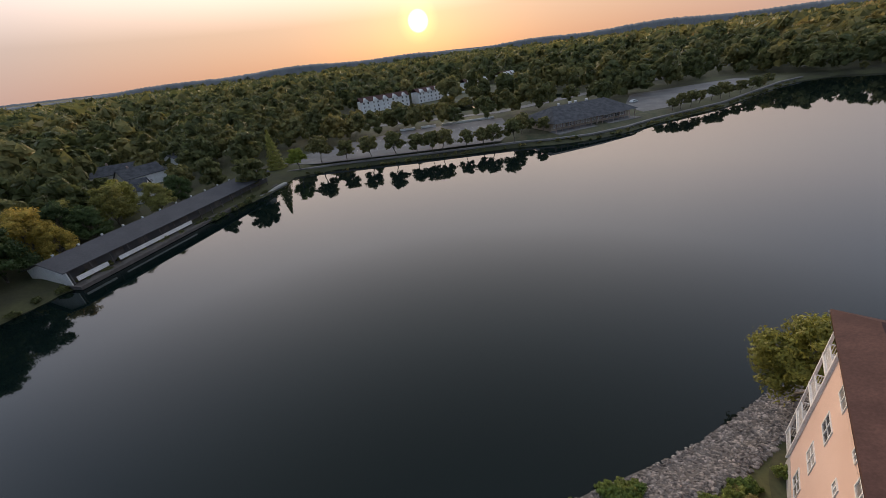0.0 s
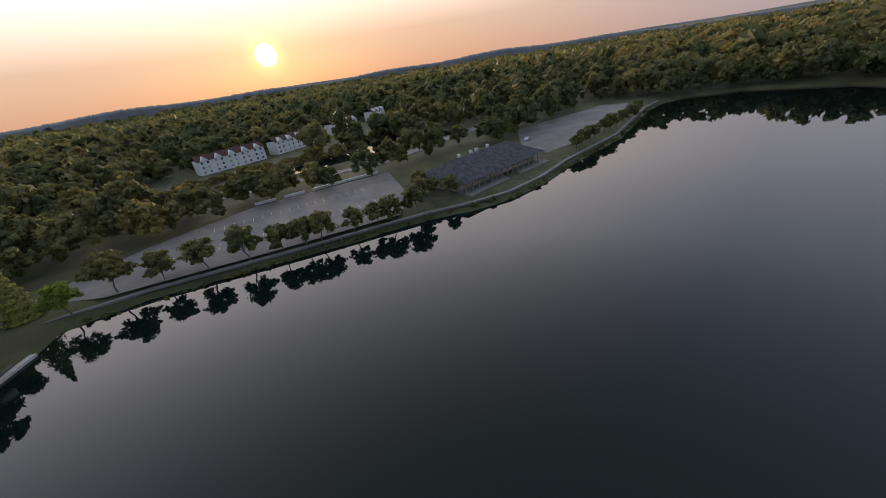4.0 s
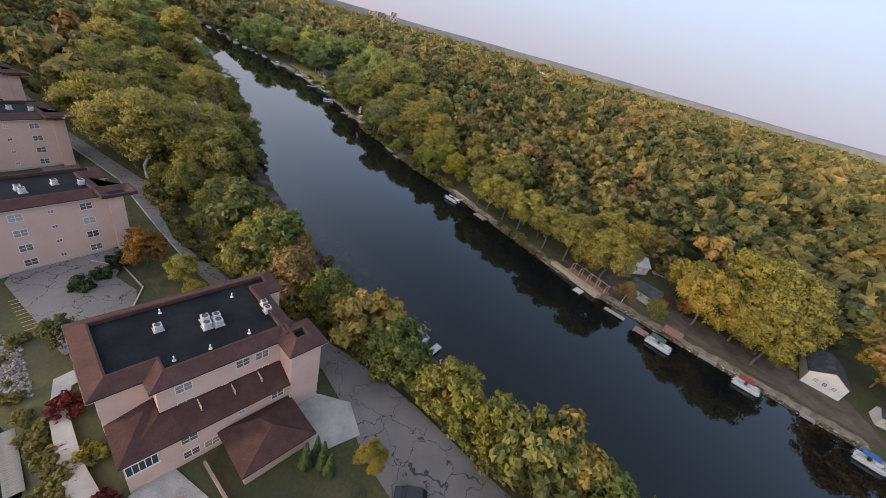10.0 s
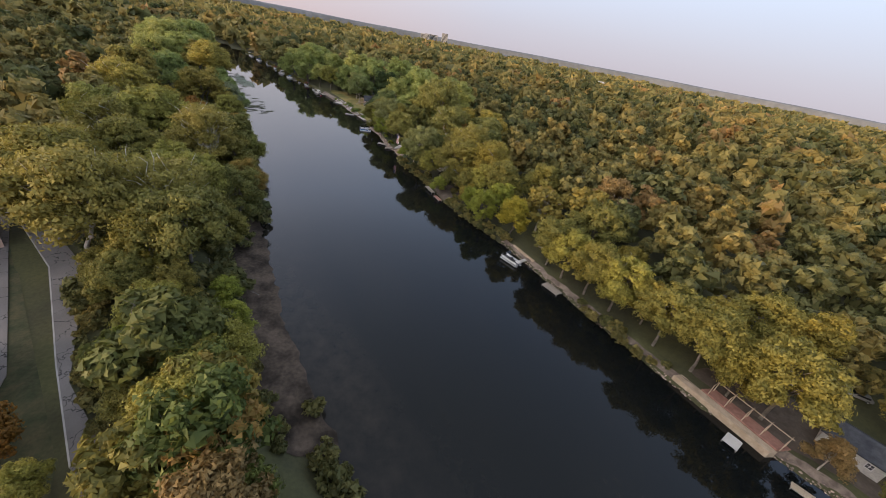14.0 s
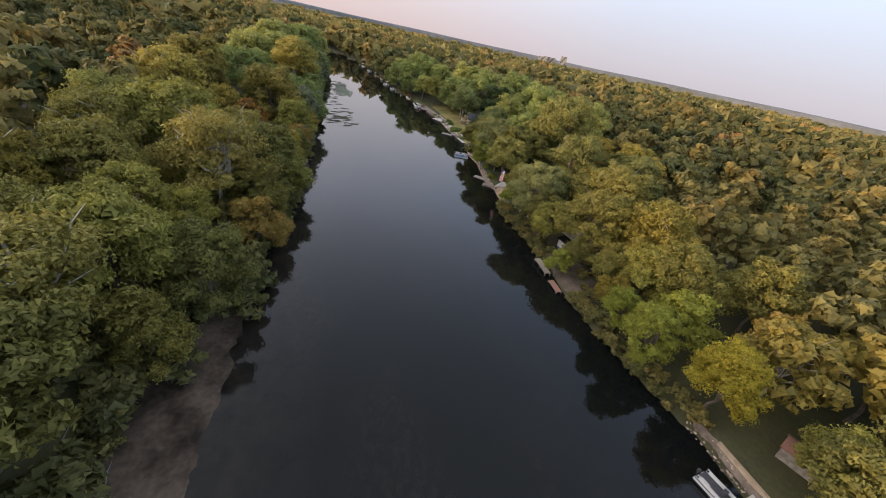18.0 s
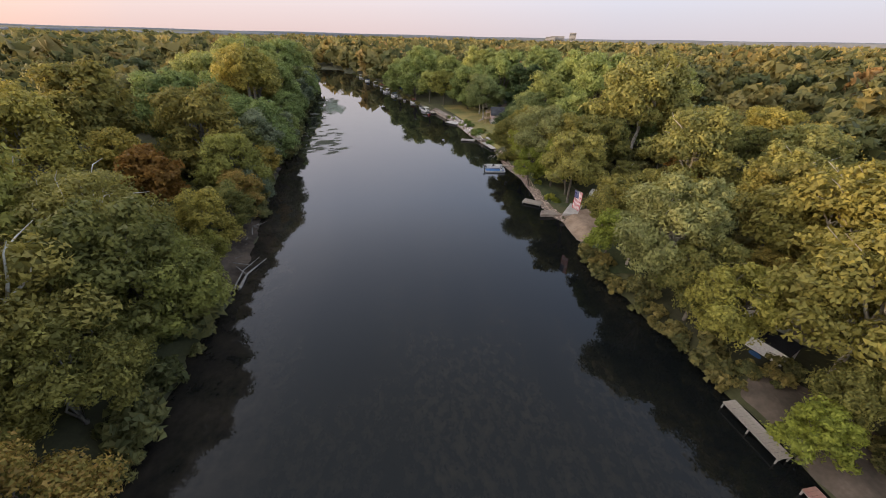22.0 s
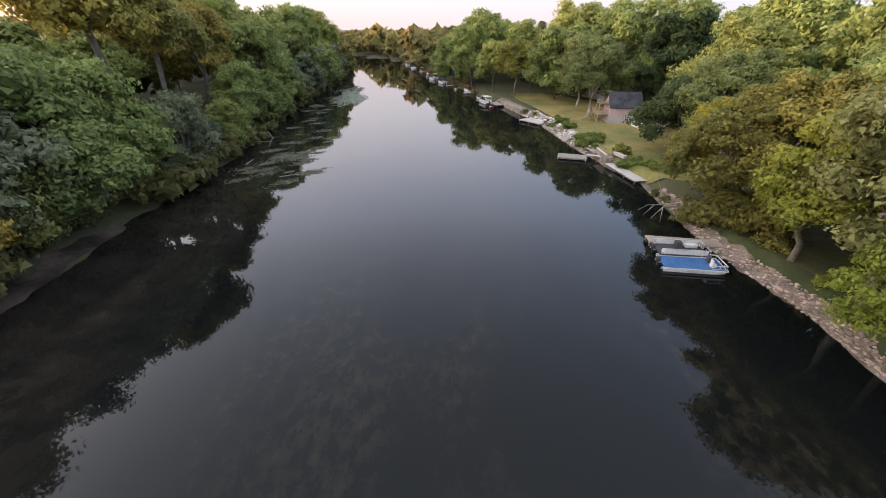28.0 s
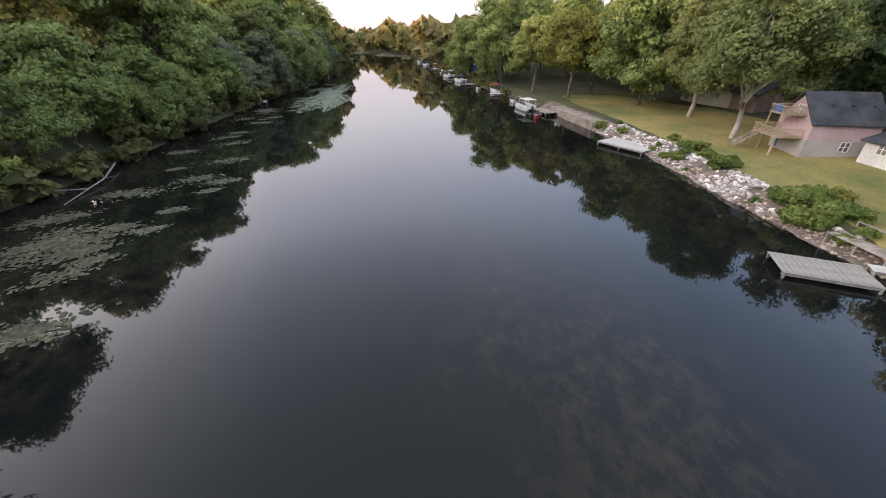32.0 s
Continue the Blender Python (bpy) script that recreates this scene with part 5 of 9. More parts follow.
def roof_vent(x, y):
    o = new("roof_vent")
    o.location = (x, y, GROUND_Z + EAVE + 0.62)
    bm = bmesh.new()
    cyl(bm, 0, 0, 0, 0.75, 0.09, 0.09, 8)
    part("pipe", bm, WHITE_TRIM, o)
    bm = bmesh.new()
    cyl(bm, 0, 0, 0, 0.06, 0.25, 0.2, 8)
    part("flashing", bm, WHITE_TRIM, o)
    tagged(o, "white vent pipe on the roof membrane", "vent", "roof vents")


on_roof(76.3, 7.6, 199.6, [(6.2, 8.0, 1.0), (7.4, 13.2, 1.1), (8.7, 13.0, 1.1), (7.6, 14.6, 1.0), (8.9, 14.4, 1.1), (9.6, 21.0, 1.0), (8.0, 21.2, 0.9)])
on_roof(24.0, -7.0, -36.9, [(9.0, -10.0, 1.0), (9.0, -11.5, 1.0), (10.5, -10.2, 1.0), (10.6, -11.7, 1.0), (12.0, -10.6, 1.0), (12.0, -12.2, 0.9), (10.0, -13.4, 0.8), (8.3, -8.0, 0.7), (17.5, -22.5, 1.1)])
on_roof(-6.8, -35.4, 133.8, [(6.0, 8.0, 1.0), (7.0, 12.0, 1.0), (8.3, 12.2, 1.0), (6.5, 17.0, 1.0)])
for bx_, by_, bt_ in ROW[1:5]:
    on_roof(bx_, by_, bt_, [(6.0, 8.0, 1.0), (7.0, 12.0, 1.0), (8.3, 12.2, 1.0), (6.5, 17.0, 1.0), (8.0, 20.5, 1.0)])
for base_, pts_ in (((76.3, 7.6, 199.6), [(3, 9), (12.5, 8), (12.8, 12), (12.6, 17), (4, 18)]), ((24.0, -7.0, -36.9), [(3, -4), (4, -18), (13, -4), (16, -8), (6, -20), (16, -18)])):
    m_ = pose(base_[0], base_[1], 0, 0, 0, base_[2])
    for lx_, ly_ in pts_:
        p_ = m_ @ Vector((lx_, ly_, 0))
        roof_vent(p_.x, p_.y)

# ---- across the lake ----
flat("car_park", [(-80, 126), (-58, 118), (-20, 119.5), (16, 122.5), (23, 138), (24, 178), (-30, 171), (-59, 151)], 3.34, ASPHALT, "grey asphalt car park by the lake", "car park")
flat("car_park", [(84, 150), (100, 155), (150, 184), (184, 215), (174, 226), (103, 208), (84, 170)], 3.34, ASPHALT, "grey asphalt car park beside the hall", "car park")
stripe_set(-50, 130, 8, 22, 3.0, 5, LINE_PAINT, "faded white parking lines by the lake")
stripe_set(-40, 150, 8, 18, 3.0, 5, LINE_PAINT, "faded white parking lines in the car park")
flat("road", [(-120, 188), (-60, 196), (-20, 197), (27, 197), (56, 214), (130, 258), (230, 310), (227, 317), (125, 265), (52, 221), (24, 203), (-20, 204), (-60, 203), (-120, 196)], 3.34, ASPHALT, "asphalt street behind the car park", "road")
draped("lawn", [(22, 121), (36, 119), (60, 121), (84, 137), (100, 148), (84, 152), (36, 126), (24, 138)], LAWN, "grass bank in front of the hall", "lawn", 0.05, 2.0)
strip([(-78, 112.5), (-48, 117.5), (-13, 118.5), (23, 120.6), (36, 119.4), (51, 120.4), (67, 127), (83, 137), (123, 156), (178, 196), (198, 206)], 1.2, 2.2, 2.75, ASPHALT, "footpath", "grey footpath along the far lake shore", "pavement")
for ax_, ay_, bx_, by_ in ((-30, 173.5, -22, 174.2), (-19, 174.5, -11, 175.5), (-8, 176, 20, 180.5)):
    strip([(ax_, ay_), (bx_, by_)], 0.6, 3.2, 4.2, WHITE_TRIM, "low_wall", "long low white wall by the car park", "wall")
flat("pond", [(-30, 221), (-10, 217), (22, 226), (50, 238), (78, 236), (84, 246), (60, 262), (44, 290), (30, 284), (26, 250), (0, 238), (-28, 233)], 3.36, LAKE_WATER, "small pond reflecting the sunset", "water")

hall = new("hall")
hall.matrix_world = pose(38.5, 125.5, 3.25, 0, 0, 22.5)
bm = bmesh.new()
prism(bm, [(0.8, 4.0), (41.5, 4.0), (41.5, 24), (0.8, 24)], -0.8, 3.6)
part("wall", bm, rough_surface("tan_wall", (0.34, 0.27, 0.20), (0.44, 0.36, 0.27), 5, 0.4, 0.85, 0.1), hall)
bm = bmesh.new()
e_ = [(-0.5, -0.2), (42.5, -0.2), (42.5, 25), (-0.5, 25)]
a = [bm.verts.new((x_, y_, 3.4)) for x_, y_ in e_] + [bm.verts.new((7, 12.4, 8.2)), bm.verts.new((35, 12.4, 8.2))]
for f in ((0, 1, 5, 4), (1, 2, 5), (2, 3, 4, 5), (3, 0, 4), (3, 2, 1, 0)):
    bm.faces.new([a[i] for i in f])
part("roof", bm, ROOF_SLATE, hall, "dark slate hipped roof")
# columns coloured coping brown to stand for the shade under the porch roof
for i in range(15):
    part("column", boxes((0.6 + i * 2.9, 0.85 + i * 2.9, 0.4, 0.65, -0.8, 3.5)), COPING, hall)
for i in range(12):
    window(hall, WIN_TRIPLE, 3.0 + i * 3.2, 4.0, 1.0, -90)
for i, s_ in enumerate((12, 18, 21, 27)):
    part("roof_vent", boxes((s_, s_ + 1.0, 14.5, 15.5, 6.4, 8.6), bevel=0.05), METAL, hall)
part("terrace", boxes((-0.4, 42, -2.6, 4.0, -0.8, 0.05)), ASPHALT, hall)
tagged(hall, "long tan hall with slate hipped roof and lakeside porch", "building")

# brown siding, its colour darkened to stand for shade under the eaves
BOAT_WALL = rough_surface("brown_siding_with_shade", (0.07, 0.062, 0.055), (0.12, 0.105, 0.095), 5, 0.5, 0.85, 0.1)
longb = new("boathouse")
longb.matrix_world = pose(-86.8, 31.5, 2.6, 0, 0, 76.4)
bm = bmesh.new()
prism(bm, [(5.5, 0.5), (71, 0.5), (71, 10), (5.5, 10)], -1.2, 2.6)
part("wall", bm, BOAT_WALL, longb, "grey-brown wall with eaves shade put into its colour")
bm = bmesh.new()
gable_roof(bm, 5, 71.5, -1.5, 10.5, 2.55, 1.9, 0.4)
BOAT_ROOF = rough_surface("old_roofing_felt", (0.050, 0.050, 0.056), (0.064, 0.064, 0.070), 3, 0.25, 0.9, 0.1)
part("roof", bm, BOAT_ROOF, longb, "dark grey low roof")
for i in range(15):
    part("roof_seam", boxes((9 + i * 4.2, 9.06 + i * 4.2, -1.85, 4.4, -0.01, 0.05), bevel=0.0), BOAT_ROOF, longb).matrix_local = Matrix.Translation((0, 0, 2.62)) @ Matrix.Rotation(math.atan2(1.9, 6.0), 4, "X") @ Matrix.Translation((0, 0.2, 0.22))
bm = bmesh.new()
gable_roof(bm, 66.5, 70.5, -2.2, 2.4, 4.1, 0.9, 0.3)
part("dormer_roof", bm, BOAT_ROOF, longb)
part("dormer", boxes((66.8, 70.2, -1.9, 2.2, 2.3, 4.1)), WHITE_WALL, longb, "white painted dormer")
part("ramp", boxes((60, 74, -5.4, -4.05, -1.6, -1.1)), CONCRETE, longb, "pale concrete landing")
for i in range(1, 17):
    part("post", boxes((1.5 + i * 4.2, 1.68 + i * 4.2, -1.5, -1.32, -1.4, 2.5)), BOAT_WALL, longb)
for i in range(1, 13):
    part("roof_vent", boxes((3 + i * 5.2, 3.4 + i * 5.2, 5.4, 5.8, 3.6, 4.75)), METAL, longb)
part("deck", boxes((5, 71, -4.0, 0.5, -1.5, -0.75)), BOAT_WALL, longb, "dark boarded deck")
bm = bmesh.new()
for px_ in (5.28, 5.48):
    bm.faces.new([bm.verts.new((px_, y_, z_)) for y_, z_ in ((-1.3, -1.2), (10.2, -1.2), (10.2, 2.5), (4.5, 4.3), (-1.3, 2.5))])
bm.verts.ensure_lookup_table()
for i in range(5):
    j = (i + 1) % 5
    bm.faces.new((bm.verts[i], bm.verts[j], bm.verts[j + 5], bm.verts[i + 5]))
part("gable_wall", bm, WHITE_WALL, longb, "white painted end wall")
part("fascia", boxes((6.5, 13, -1.56, -1.5, -0.3, 0.7)), WHITE_WALL, longb, "white boarded parapet")
part("fascia", boxes((15.5, 36, -1.56, -1.5, -0.3, 0.6)), WHITE_WALL, longb, "white boarded parapet")
# dark panels painted in for the shade inside the open bays
for i in range(11):
    bm = boxes((6 + i * 6.2, 9.6 + i * 6.2, 0.44, 0.56, 0.2, 2.1))
    part("bay_shade", bm, DARK, longb)
tagged(longb, "long low dark lakeside building with white end wall", "building")


def townhouses(x, y, turn, n):
    o = new("townhouse_row")
    o.matrix_world = pose(x, y, 3.2, 0, 0, turn)
    bm = bmesh.new()
    prism(bm, [(0, 0), (n * 8, 0), (n * 8, 10), (0, 10)], -0.6, 8.2)
    part("wall", bm, WHITE_WALL, o)
    bm = bmesh.new()
    gable_roof(bm, 0, n * 8, 0, 10, 8.2, 2.8)
    part("roof", bm, ROOF_BROWN, o)
    for i in range(n):
        bm = bmesh.new()
        pr = [(1.5, 8.0), (6.5, 8.0), (4.0, 10.6)]
        a_ = [bm.verts.new((i * 8 + px, -0.6, pz)) for px, pz in pr]
        b_ = [bm.verts.new((i * 8 + px, 4.0, pz)) for px, pz in pr]
        bm.faces.new(a_)
        bm.faces.new(b_[::-1])
        for k_ in range(3):
            bm.faces.new((a_[k_], a_[(k_ + 1) % 3], b_[(k_ + 1) % 3], b_[k_]))
        part("gable", bm, WHITE_WALL, o)
        for fl in range(3):
            for wx in (2.3, 5.7):
                window(o, WIN_FAR, i * 8 + wx, 0, fl * 2.7 + 0.8, -90)
    tagged(o, "row of white townhouses with brown roofs", "building", "white townhouses")


townhouses(-70, 272, 29, 5)
townhouses(-28, 298, 40, 5)
townhouses(14, 343, 48, 4)
townhouses(55, 398, 52, 3)
WHITE_WINS = [(2.0, 0, 1.0, -90), (5.0, 0, 1.0, -90), (8.0, 0, 1.0, -90)]
for hx_, hy_, ht_, ww, dd in ((-152, 118, 20, 16, 11), (-128, 108, 60, 14, 10), (-116, 84, 30, 12, 9), (-150, 62, 10, 15, 10), (-200, 150, 45, 16, 11), (-124, 135, 100, 12, 9), (-112, 12, 80, 7, 6), (-106, 20, 40, 5, 4)):
    house("suburban house with grey shingled roof among trees", hx_, hy_, ht_, ww, dd, 4.2, 3.0, WHITE_WALL, ROOF_SLATE, WHITE_WINS, True)

draped("riprap_bed", [(-60, -37.5), (-30, -25.5), (1, -13.4), (11, -10.2), (18.6, -7.2), (28.6, -2.2), (35, -0.6), (44, 1.6), (45, 3.2), (35.2, 1.2), (28.6, -0.4), (18.6, -5.4), (11, -8.3), (1, -11.4), (-30, -23.4), (-60, -35.4)][::-1], RIPRAP, "fine grey stone rubble on the lake shore", "rubble", 0.06, 0.6, 0.3)
draped("riprap_bed", [(-60, -40.5), (-30, -28.5), (1, -16.2), (11, -13), (18.6, -9.8), (28.6, -4.8), (36, -3), (35, -0.6), (28.6, -2.2), (18.6, -7.2), (11, -10.2), (1, -13.4), (-30, -25.5), (-60, -37.5)][::-1], RIPRAP, "fine grey stone rubble on the lake shore", "rubble", 0.06, 0.6, 0.3)
# ---- where trees stand ----
CLEAR = []



def clear_rows(pts, r):
    for (ax, ay), (bx, by) in zip(pts, pts[1:]):
        n = max(1, int(math.hypot(bx - ax, by - ay) / (r * 0.7)))
        for i in range(n + 1):
            CLEAR.append((ax + (bx - ax) * i / n, ay + (by - ay) * i / n, r))


# the condo strip, its drive and lawns
clear_rows([(-60, -50), (-20, -45), (20, -30), (60, -12), (95, 8), (115, 15)], 24)
clear_rows([(-70, -66), (-34, -65), (0, -58), (30, -46), (70, -25), (100, -3)], 7)
clear_rows([(100, -3), (125, 8), (160, 24), (190, 40), (240, 66)], 4.5)
clear_rows([(118, 24), (158, 43), (200, 62), (245, 90)], 16)
# car parks and the hall across the lake
clear_rows([(-62, 130), (-20, 140), (20, 150), (60, 160)], 24)
clear_rows([(-40, 122), (20, 126)], 12)
clear_rows([(90, 165), (180, 218)], 22)
clear_rows([(-60, 195), (0, 198), (60, 215), (130, 260), (220, 310)], 12)
clear_rows([(-30, 225), (20, 236), (75, 250)], 13)
clear_rows([(-93, 33), (-76, 102)], 7)
clear_rows([(-68, 252), (-30, 274), (22, 325), (75, 393)], 30)
clear_rows([(28, 130), (60, 138), (88, 152)], 15)
clear_rows([(-80, 232), (-45, 252), (-5, 285), (40, 340)], 21)
clear_rows([(-60, 212), (-20, 214), (20, 224), (60, 246)], 15)
clear_rows([(1075, -890), (985, -990)], 60)
clear_rows([(1020, -850), (930, -950)], 55)
clear_rows([(1320, -890), (1270, -945)], 60)
CLEAR += [(-150, 122, 14), (-126, 112, 13), (-114, 88, 11), (-146, 66, 13), (-196, 154, 13)]
# gardens on the south bank
clear_rows([(398, -62), (345, -82), (330, -84)], 12)
clear_rows([(385, -80), (360, -90)], 14)
clear_rows([(258, -92), (270, -95)], 8)
CLEAR.append((214, -93, 7))
clear_rows([(90, -112), (60, -118), (20, -145)], 6)
clear_rows([(34, -138), (37, -152)], 8)
clear_rows([(20, -144), (23, -156)], 8)
clear_rows([(82, -120), (79, -130)], 6)
CLEAR += [(72, -124, 6), (78, -134, 9), (37, -150, 9), (20, -150, 6), (100, -140, 6), (153, -106, 6), (134, -106, 7)]


CLEAR_OPEN = list(CLEAR)
CLEAR += [(t_[0], t_[1], 10.0 if "sycamore" in t_[4] and t_[1] > -20 else 5.0 if t_[2] < 0.8 else 7.0) for t_ in RIVER_TREES]
CLEAR_DOCKS = [(74, -45, 7), (82, -41, 6), (251, -7, 8.0), (243, -10, 7), (292, 0, 5.5), (254, -84.5, 6.5), (250, -83, 5), (262, -92, 6), (258, -88, 7), (373, -88, 8)]
CLEAR += CLEAR_DOCKS
CLEAR_OPEN += CLEAR_DOCKS


def open_ground(x, y, discs):
    ok = np.zeros(x.shape, bool)
    for cx_, cy_, r in discs:
        ok |= (x - cx_) ** 2 + (y - cy_) ** 2 < r * r
    return ok


def scatter(x0, x1, y0, y1, step, rnd, discs=CLEAR):
    gx_, gy_ = np.meshgrid(np.arange(x0, x1, step), np.arange(y0, y1, step * 0.87), indexing="ij")
    gx_ = gx_ + (np.arange(gx_.shape[1]) % 2)[None] * step / 2
    x = (gx_ + rnd.uniform(-0.38, 0.38, gx_.shape) * step).ravel()
    y = (gy_ + rnd.uniform(-0.38, 0.38, gy_.shape) * step).ravel()
    n, s = river_distances(x, y)
    keep = (((n > -0.5) & ~((x > 108) & (x < 152) & (n < 6))) | (s > 1.0)) & (lake_distance(x, y) > 3.0) & ~open_ground(x, y, discs)
    return x[keep], y[keep]


def path_distance(x, y):
    """Distance from the stretch of river and shore that is passed close by."""
    line = [(-5, -30), (0, 20), (20, -5), (60, -28), (110, -42), (170, -48), (315, -44), (380, -32), (440, -10)]
    best = np.full(x.shape, 1e9)
    for (ax, ay), (bx, by) in zip(line, line[1:]):
        dx, dy = bx - ax, by - ay
        t = np.clip(((x - ax) * dx + (y - ay) * dy) / (dx * dx + dy * dy), 0, 1)
        best = np.minimum(best, np.hypot(x - ax - t * dx, y - ay - t * dy))
    # the woods behind the south gardens rise close to the way too
    return np.minimum(best, np.hypot(x - np.clip(x, 285, 400), y + 90) + 20)


def tree_tint(x, y, rnd):
    """Greener near the north bank downstream, more yellow on the south side."""
    n, s = river_distances(x, y)
    base = np.where(s > 0, 0.47, np.where(x < 130, 0.42, 0.38)) + 0.10 * np.sin(x * 0.021 + y * 0.013)
    over = (y > 105) & (x < 330)
    base = np.where(over | (x < -70), 0.20 + 0.08 * np.sin(x * 0.03 + y * 0.02), base)
    return np.clip(base + rnd.normal(0, 1, x.shape) * np.where(over, 0.17, 0.22), 0.0, 1.0)


def wood(name, label, x, y, tint, scale, templates, rnd, mat=LEAF_WOOD):
    """Many trees in one mesh."""
    z = ground_height(x, y)
    vs, fs, ts, sp, o = [], [], [], [], 0
    turn = rnd.uniform(0, 2 * np.pi, len(x))
    for i in range(len(x)):
        v, f, tone = templates[i % len(templates)]
        c, s = math.cos(turn[i]), math.sin(turn[i])
        w = v * scale[i]
        vs.append(np.stack([w[:, 0] * c - w[:, 1] * s + x[i], w[:, 0] * s + w[:, 1] * c + y[i], w[:, 2] + z[i]], 1))
        fs.append(f + o)
        ts.append(np.full(len(v), tint[i]))
        sp.append(tone)
        o += len(v)
    me = leafy(name, np.concatenate(vs), np.concatenate(fs), np.concatenate(sp), mat)
    at = me.attributes.new("tint", "FLOAT", "POINT")
    at.data.foreach_set("value", np.concatenate(ts).astype(np.float32))
    return tagged(new(name, me), label, "trees", kind="stuff")


def crown_template(seed, count, radius, height, lobes, per_spray=18, cover=1.5, wild=0.42):
    rnd = np.random.default_rng(seed)
    v, f, lc, tone = crown_leaves(count, radius, height * 0.8, height * 0.10, rnd, lobes, per_spray, cover, wild)
    return v, f, tone


def tall(x, y):
    """Trees are lower round the apartment houses and beyond the lake than in the gardens and down the river."""
    north = np.interp(x, [60, 110, 150, 230, 300, 420], [0.92, 1.0, 1.4, 1.5, 1.7, 1.75])
    return np.where(y < -95, np.interp(x, [60, 230, 300, 420], [1.35, 1.35, 1.65, 1.8]), np.where(y > 100, 0.95, north))


def inland(x, y, reach):
    """Moves a tree of the north side back from the water until its crown ends where the crowns of that stretch end."""
    edge = np.interp(x, [40, 85, 105, 130, 141, 157, 175, 200, 245, 262, 300, 318], [4, 8.5, 9.5, 9, 7, 6, -2, -5, -5, -4, -4, -4])
    n = float(river_distances(np.array([x]), np.array([y]))[0][0])
    return y + max(0.0, edge + 0.85 * reach - n)


def front(x, y):
    """How tall the first row on the north bank stands: low by the fallen trunks, tall downstream."""
    n = float(river_distances(np.array([x]), np.array([y]))[0][0])
    if 313 < x < 335 and 0 < n < 16:
        return 0.72
    row = np.interp(x, [150, 180, 222, 232, 258, 275, 300, 312, 330], [1.0, 1.0, 0.95, 0.7, 0.7, 1.08, 1.12, 0.85, 0.9])
    return row if 0 < n < 13 else 1.0


rnd = np.random.default_rng(11)
xs, ys = scatter(-130, 520, -260, 230, 13.2, rnd)
dist = path_distance(xs, ys)
# the belt below the apartment houses stands closer
ex = np.concatenate([rnd.uniform(-75, 150, 170), rnd.uniform(150, 270, 30)])
edge = np.where(ex < 150, np.interp(ex, [p[0] for p in RIVER_SIDE[::-1]], [p[1] for p in RIVER_SIDE[::-1]]) - 1.5, bank(NORTH_BANK, ex) + 26)
back_ = np.interp(ex, [55, 62, 92, 100], [0, 0.4, 0.4, 0])
ey = bank(NORTH_BANK, ex) + (back_ + (1 - back_) * rnd.uniform(0, 1, len(ex))) * (edge - bank(NORTH_BANK, ex))
ok = np.ones(len(ex), bool)
for i in range(len(ex)):
    near_ = np.hypot(ex[:i] - ex[i], ey[:i] - ey[i])[ok[:i]]
    ok[i] = (not len(near_) or near_.min() > 5.5) and min(math.hypot(t_[0] - ex[i], t_[1] - ey[i]) for t_ in RIVER_TREES) > 5.0
xs, ys = np.concatenate([xs, ex[ok]]), np.concatenate([ys, ey[ok]])
dist = path_distance(xs, ys)
grown = np.clip(rnd.normal(0.98, 0.22, len(xs)), 0.55, 1.45) * tall(xs, ys)
# crowns stand shoulder to shoulder down the river, with dark gaps between them
dx_, dy_ = scatter(-130, 520, -260, 230, 5.5, rnd, CLEAR_OPEN)
in_ = (dx_ > 130) | (dy_ < np.interp(dx_, [-130, 60, 130], [-180, -120, -100]))
dx_, dy_ = dx_[in_], dy_[in_]
dg_ = np.clip(rnd.normal(0.86, 0.27, len(dx_)), 0.32, np.where((dy_ < -60) & (dx_ < 285), 1.02, np.interp(dx_, [240, 300], [1.2, 1.5]))) * tall(dx_, dy_)
kept_ = np.array([(t_[0], t_[1], t_[2] * 1.25) for t_ in RIVER_TREES])
for i in np.argsort(-dg_ + rnd.uniform(0, 0.6, len(dg_))):
    if (np.hypot(kept_[:, 0] - dx_[i], kept_[:, 1] - dy_[i]) > 4.25 * (kept_[:, 2] + dg_[i])).all():
        kept_ = np.vstack([kept_, (dx_[i], dy_[i], dg_[i])])
kept_ = kept_[len(RIVER_TREES):]
belt_ = (xs < 130) & (ys > np.interp(xs, [-130, 60, 130], [-180, -120, -100]))
xs, ys, grown = np.concatenate([xs[belt_], kept_[:, 0]]), np.concatenate([ys[belt_], kept_[:, 1]]), np.concatenate([grown[belt_], kept_[:, 2]])
dist = path_distance(xs, ys)
order = np.argsort(dist)
near_ids = order[dist[order] < 78][:480]
taken = np.zeros(len(xs), bool)
taken[near_ids] = True
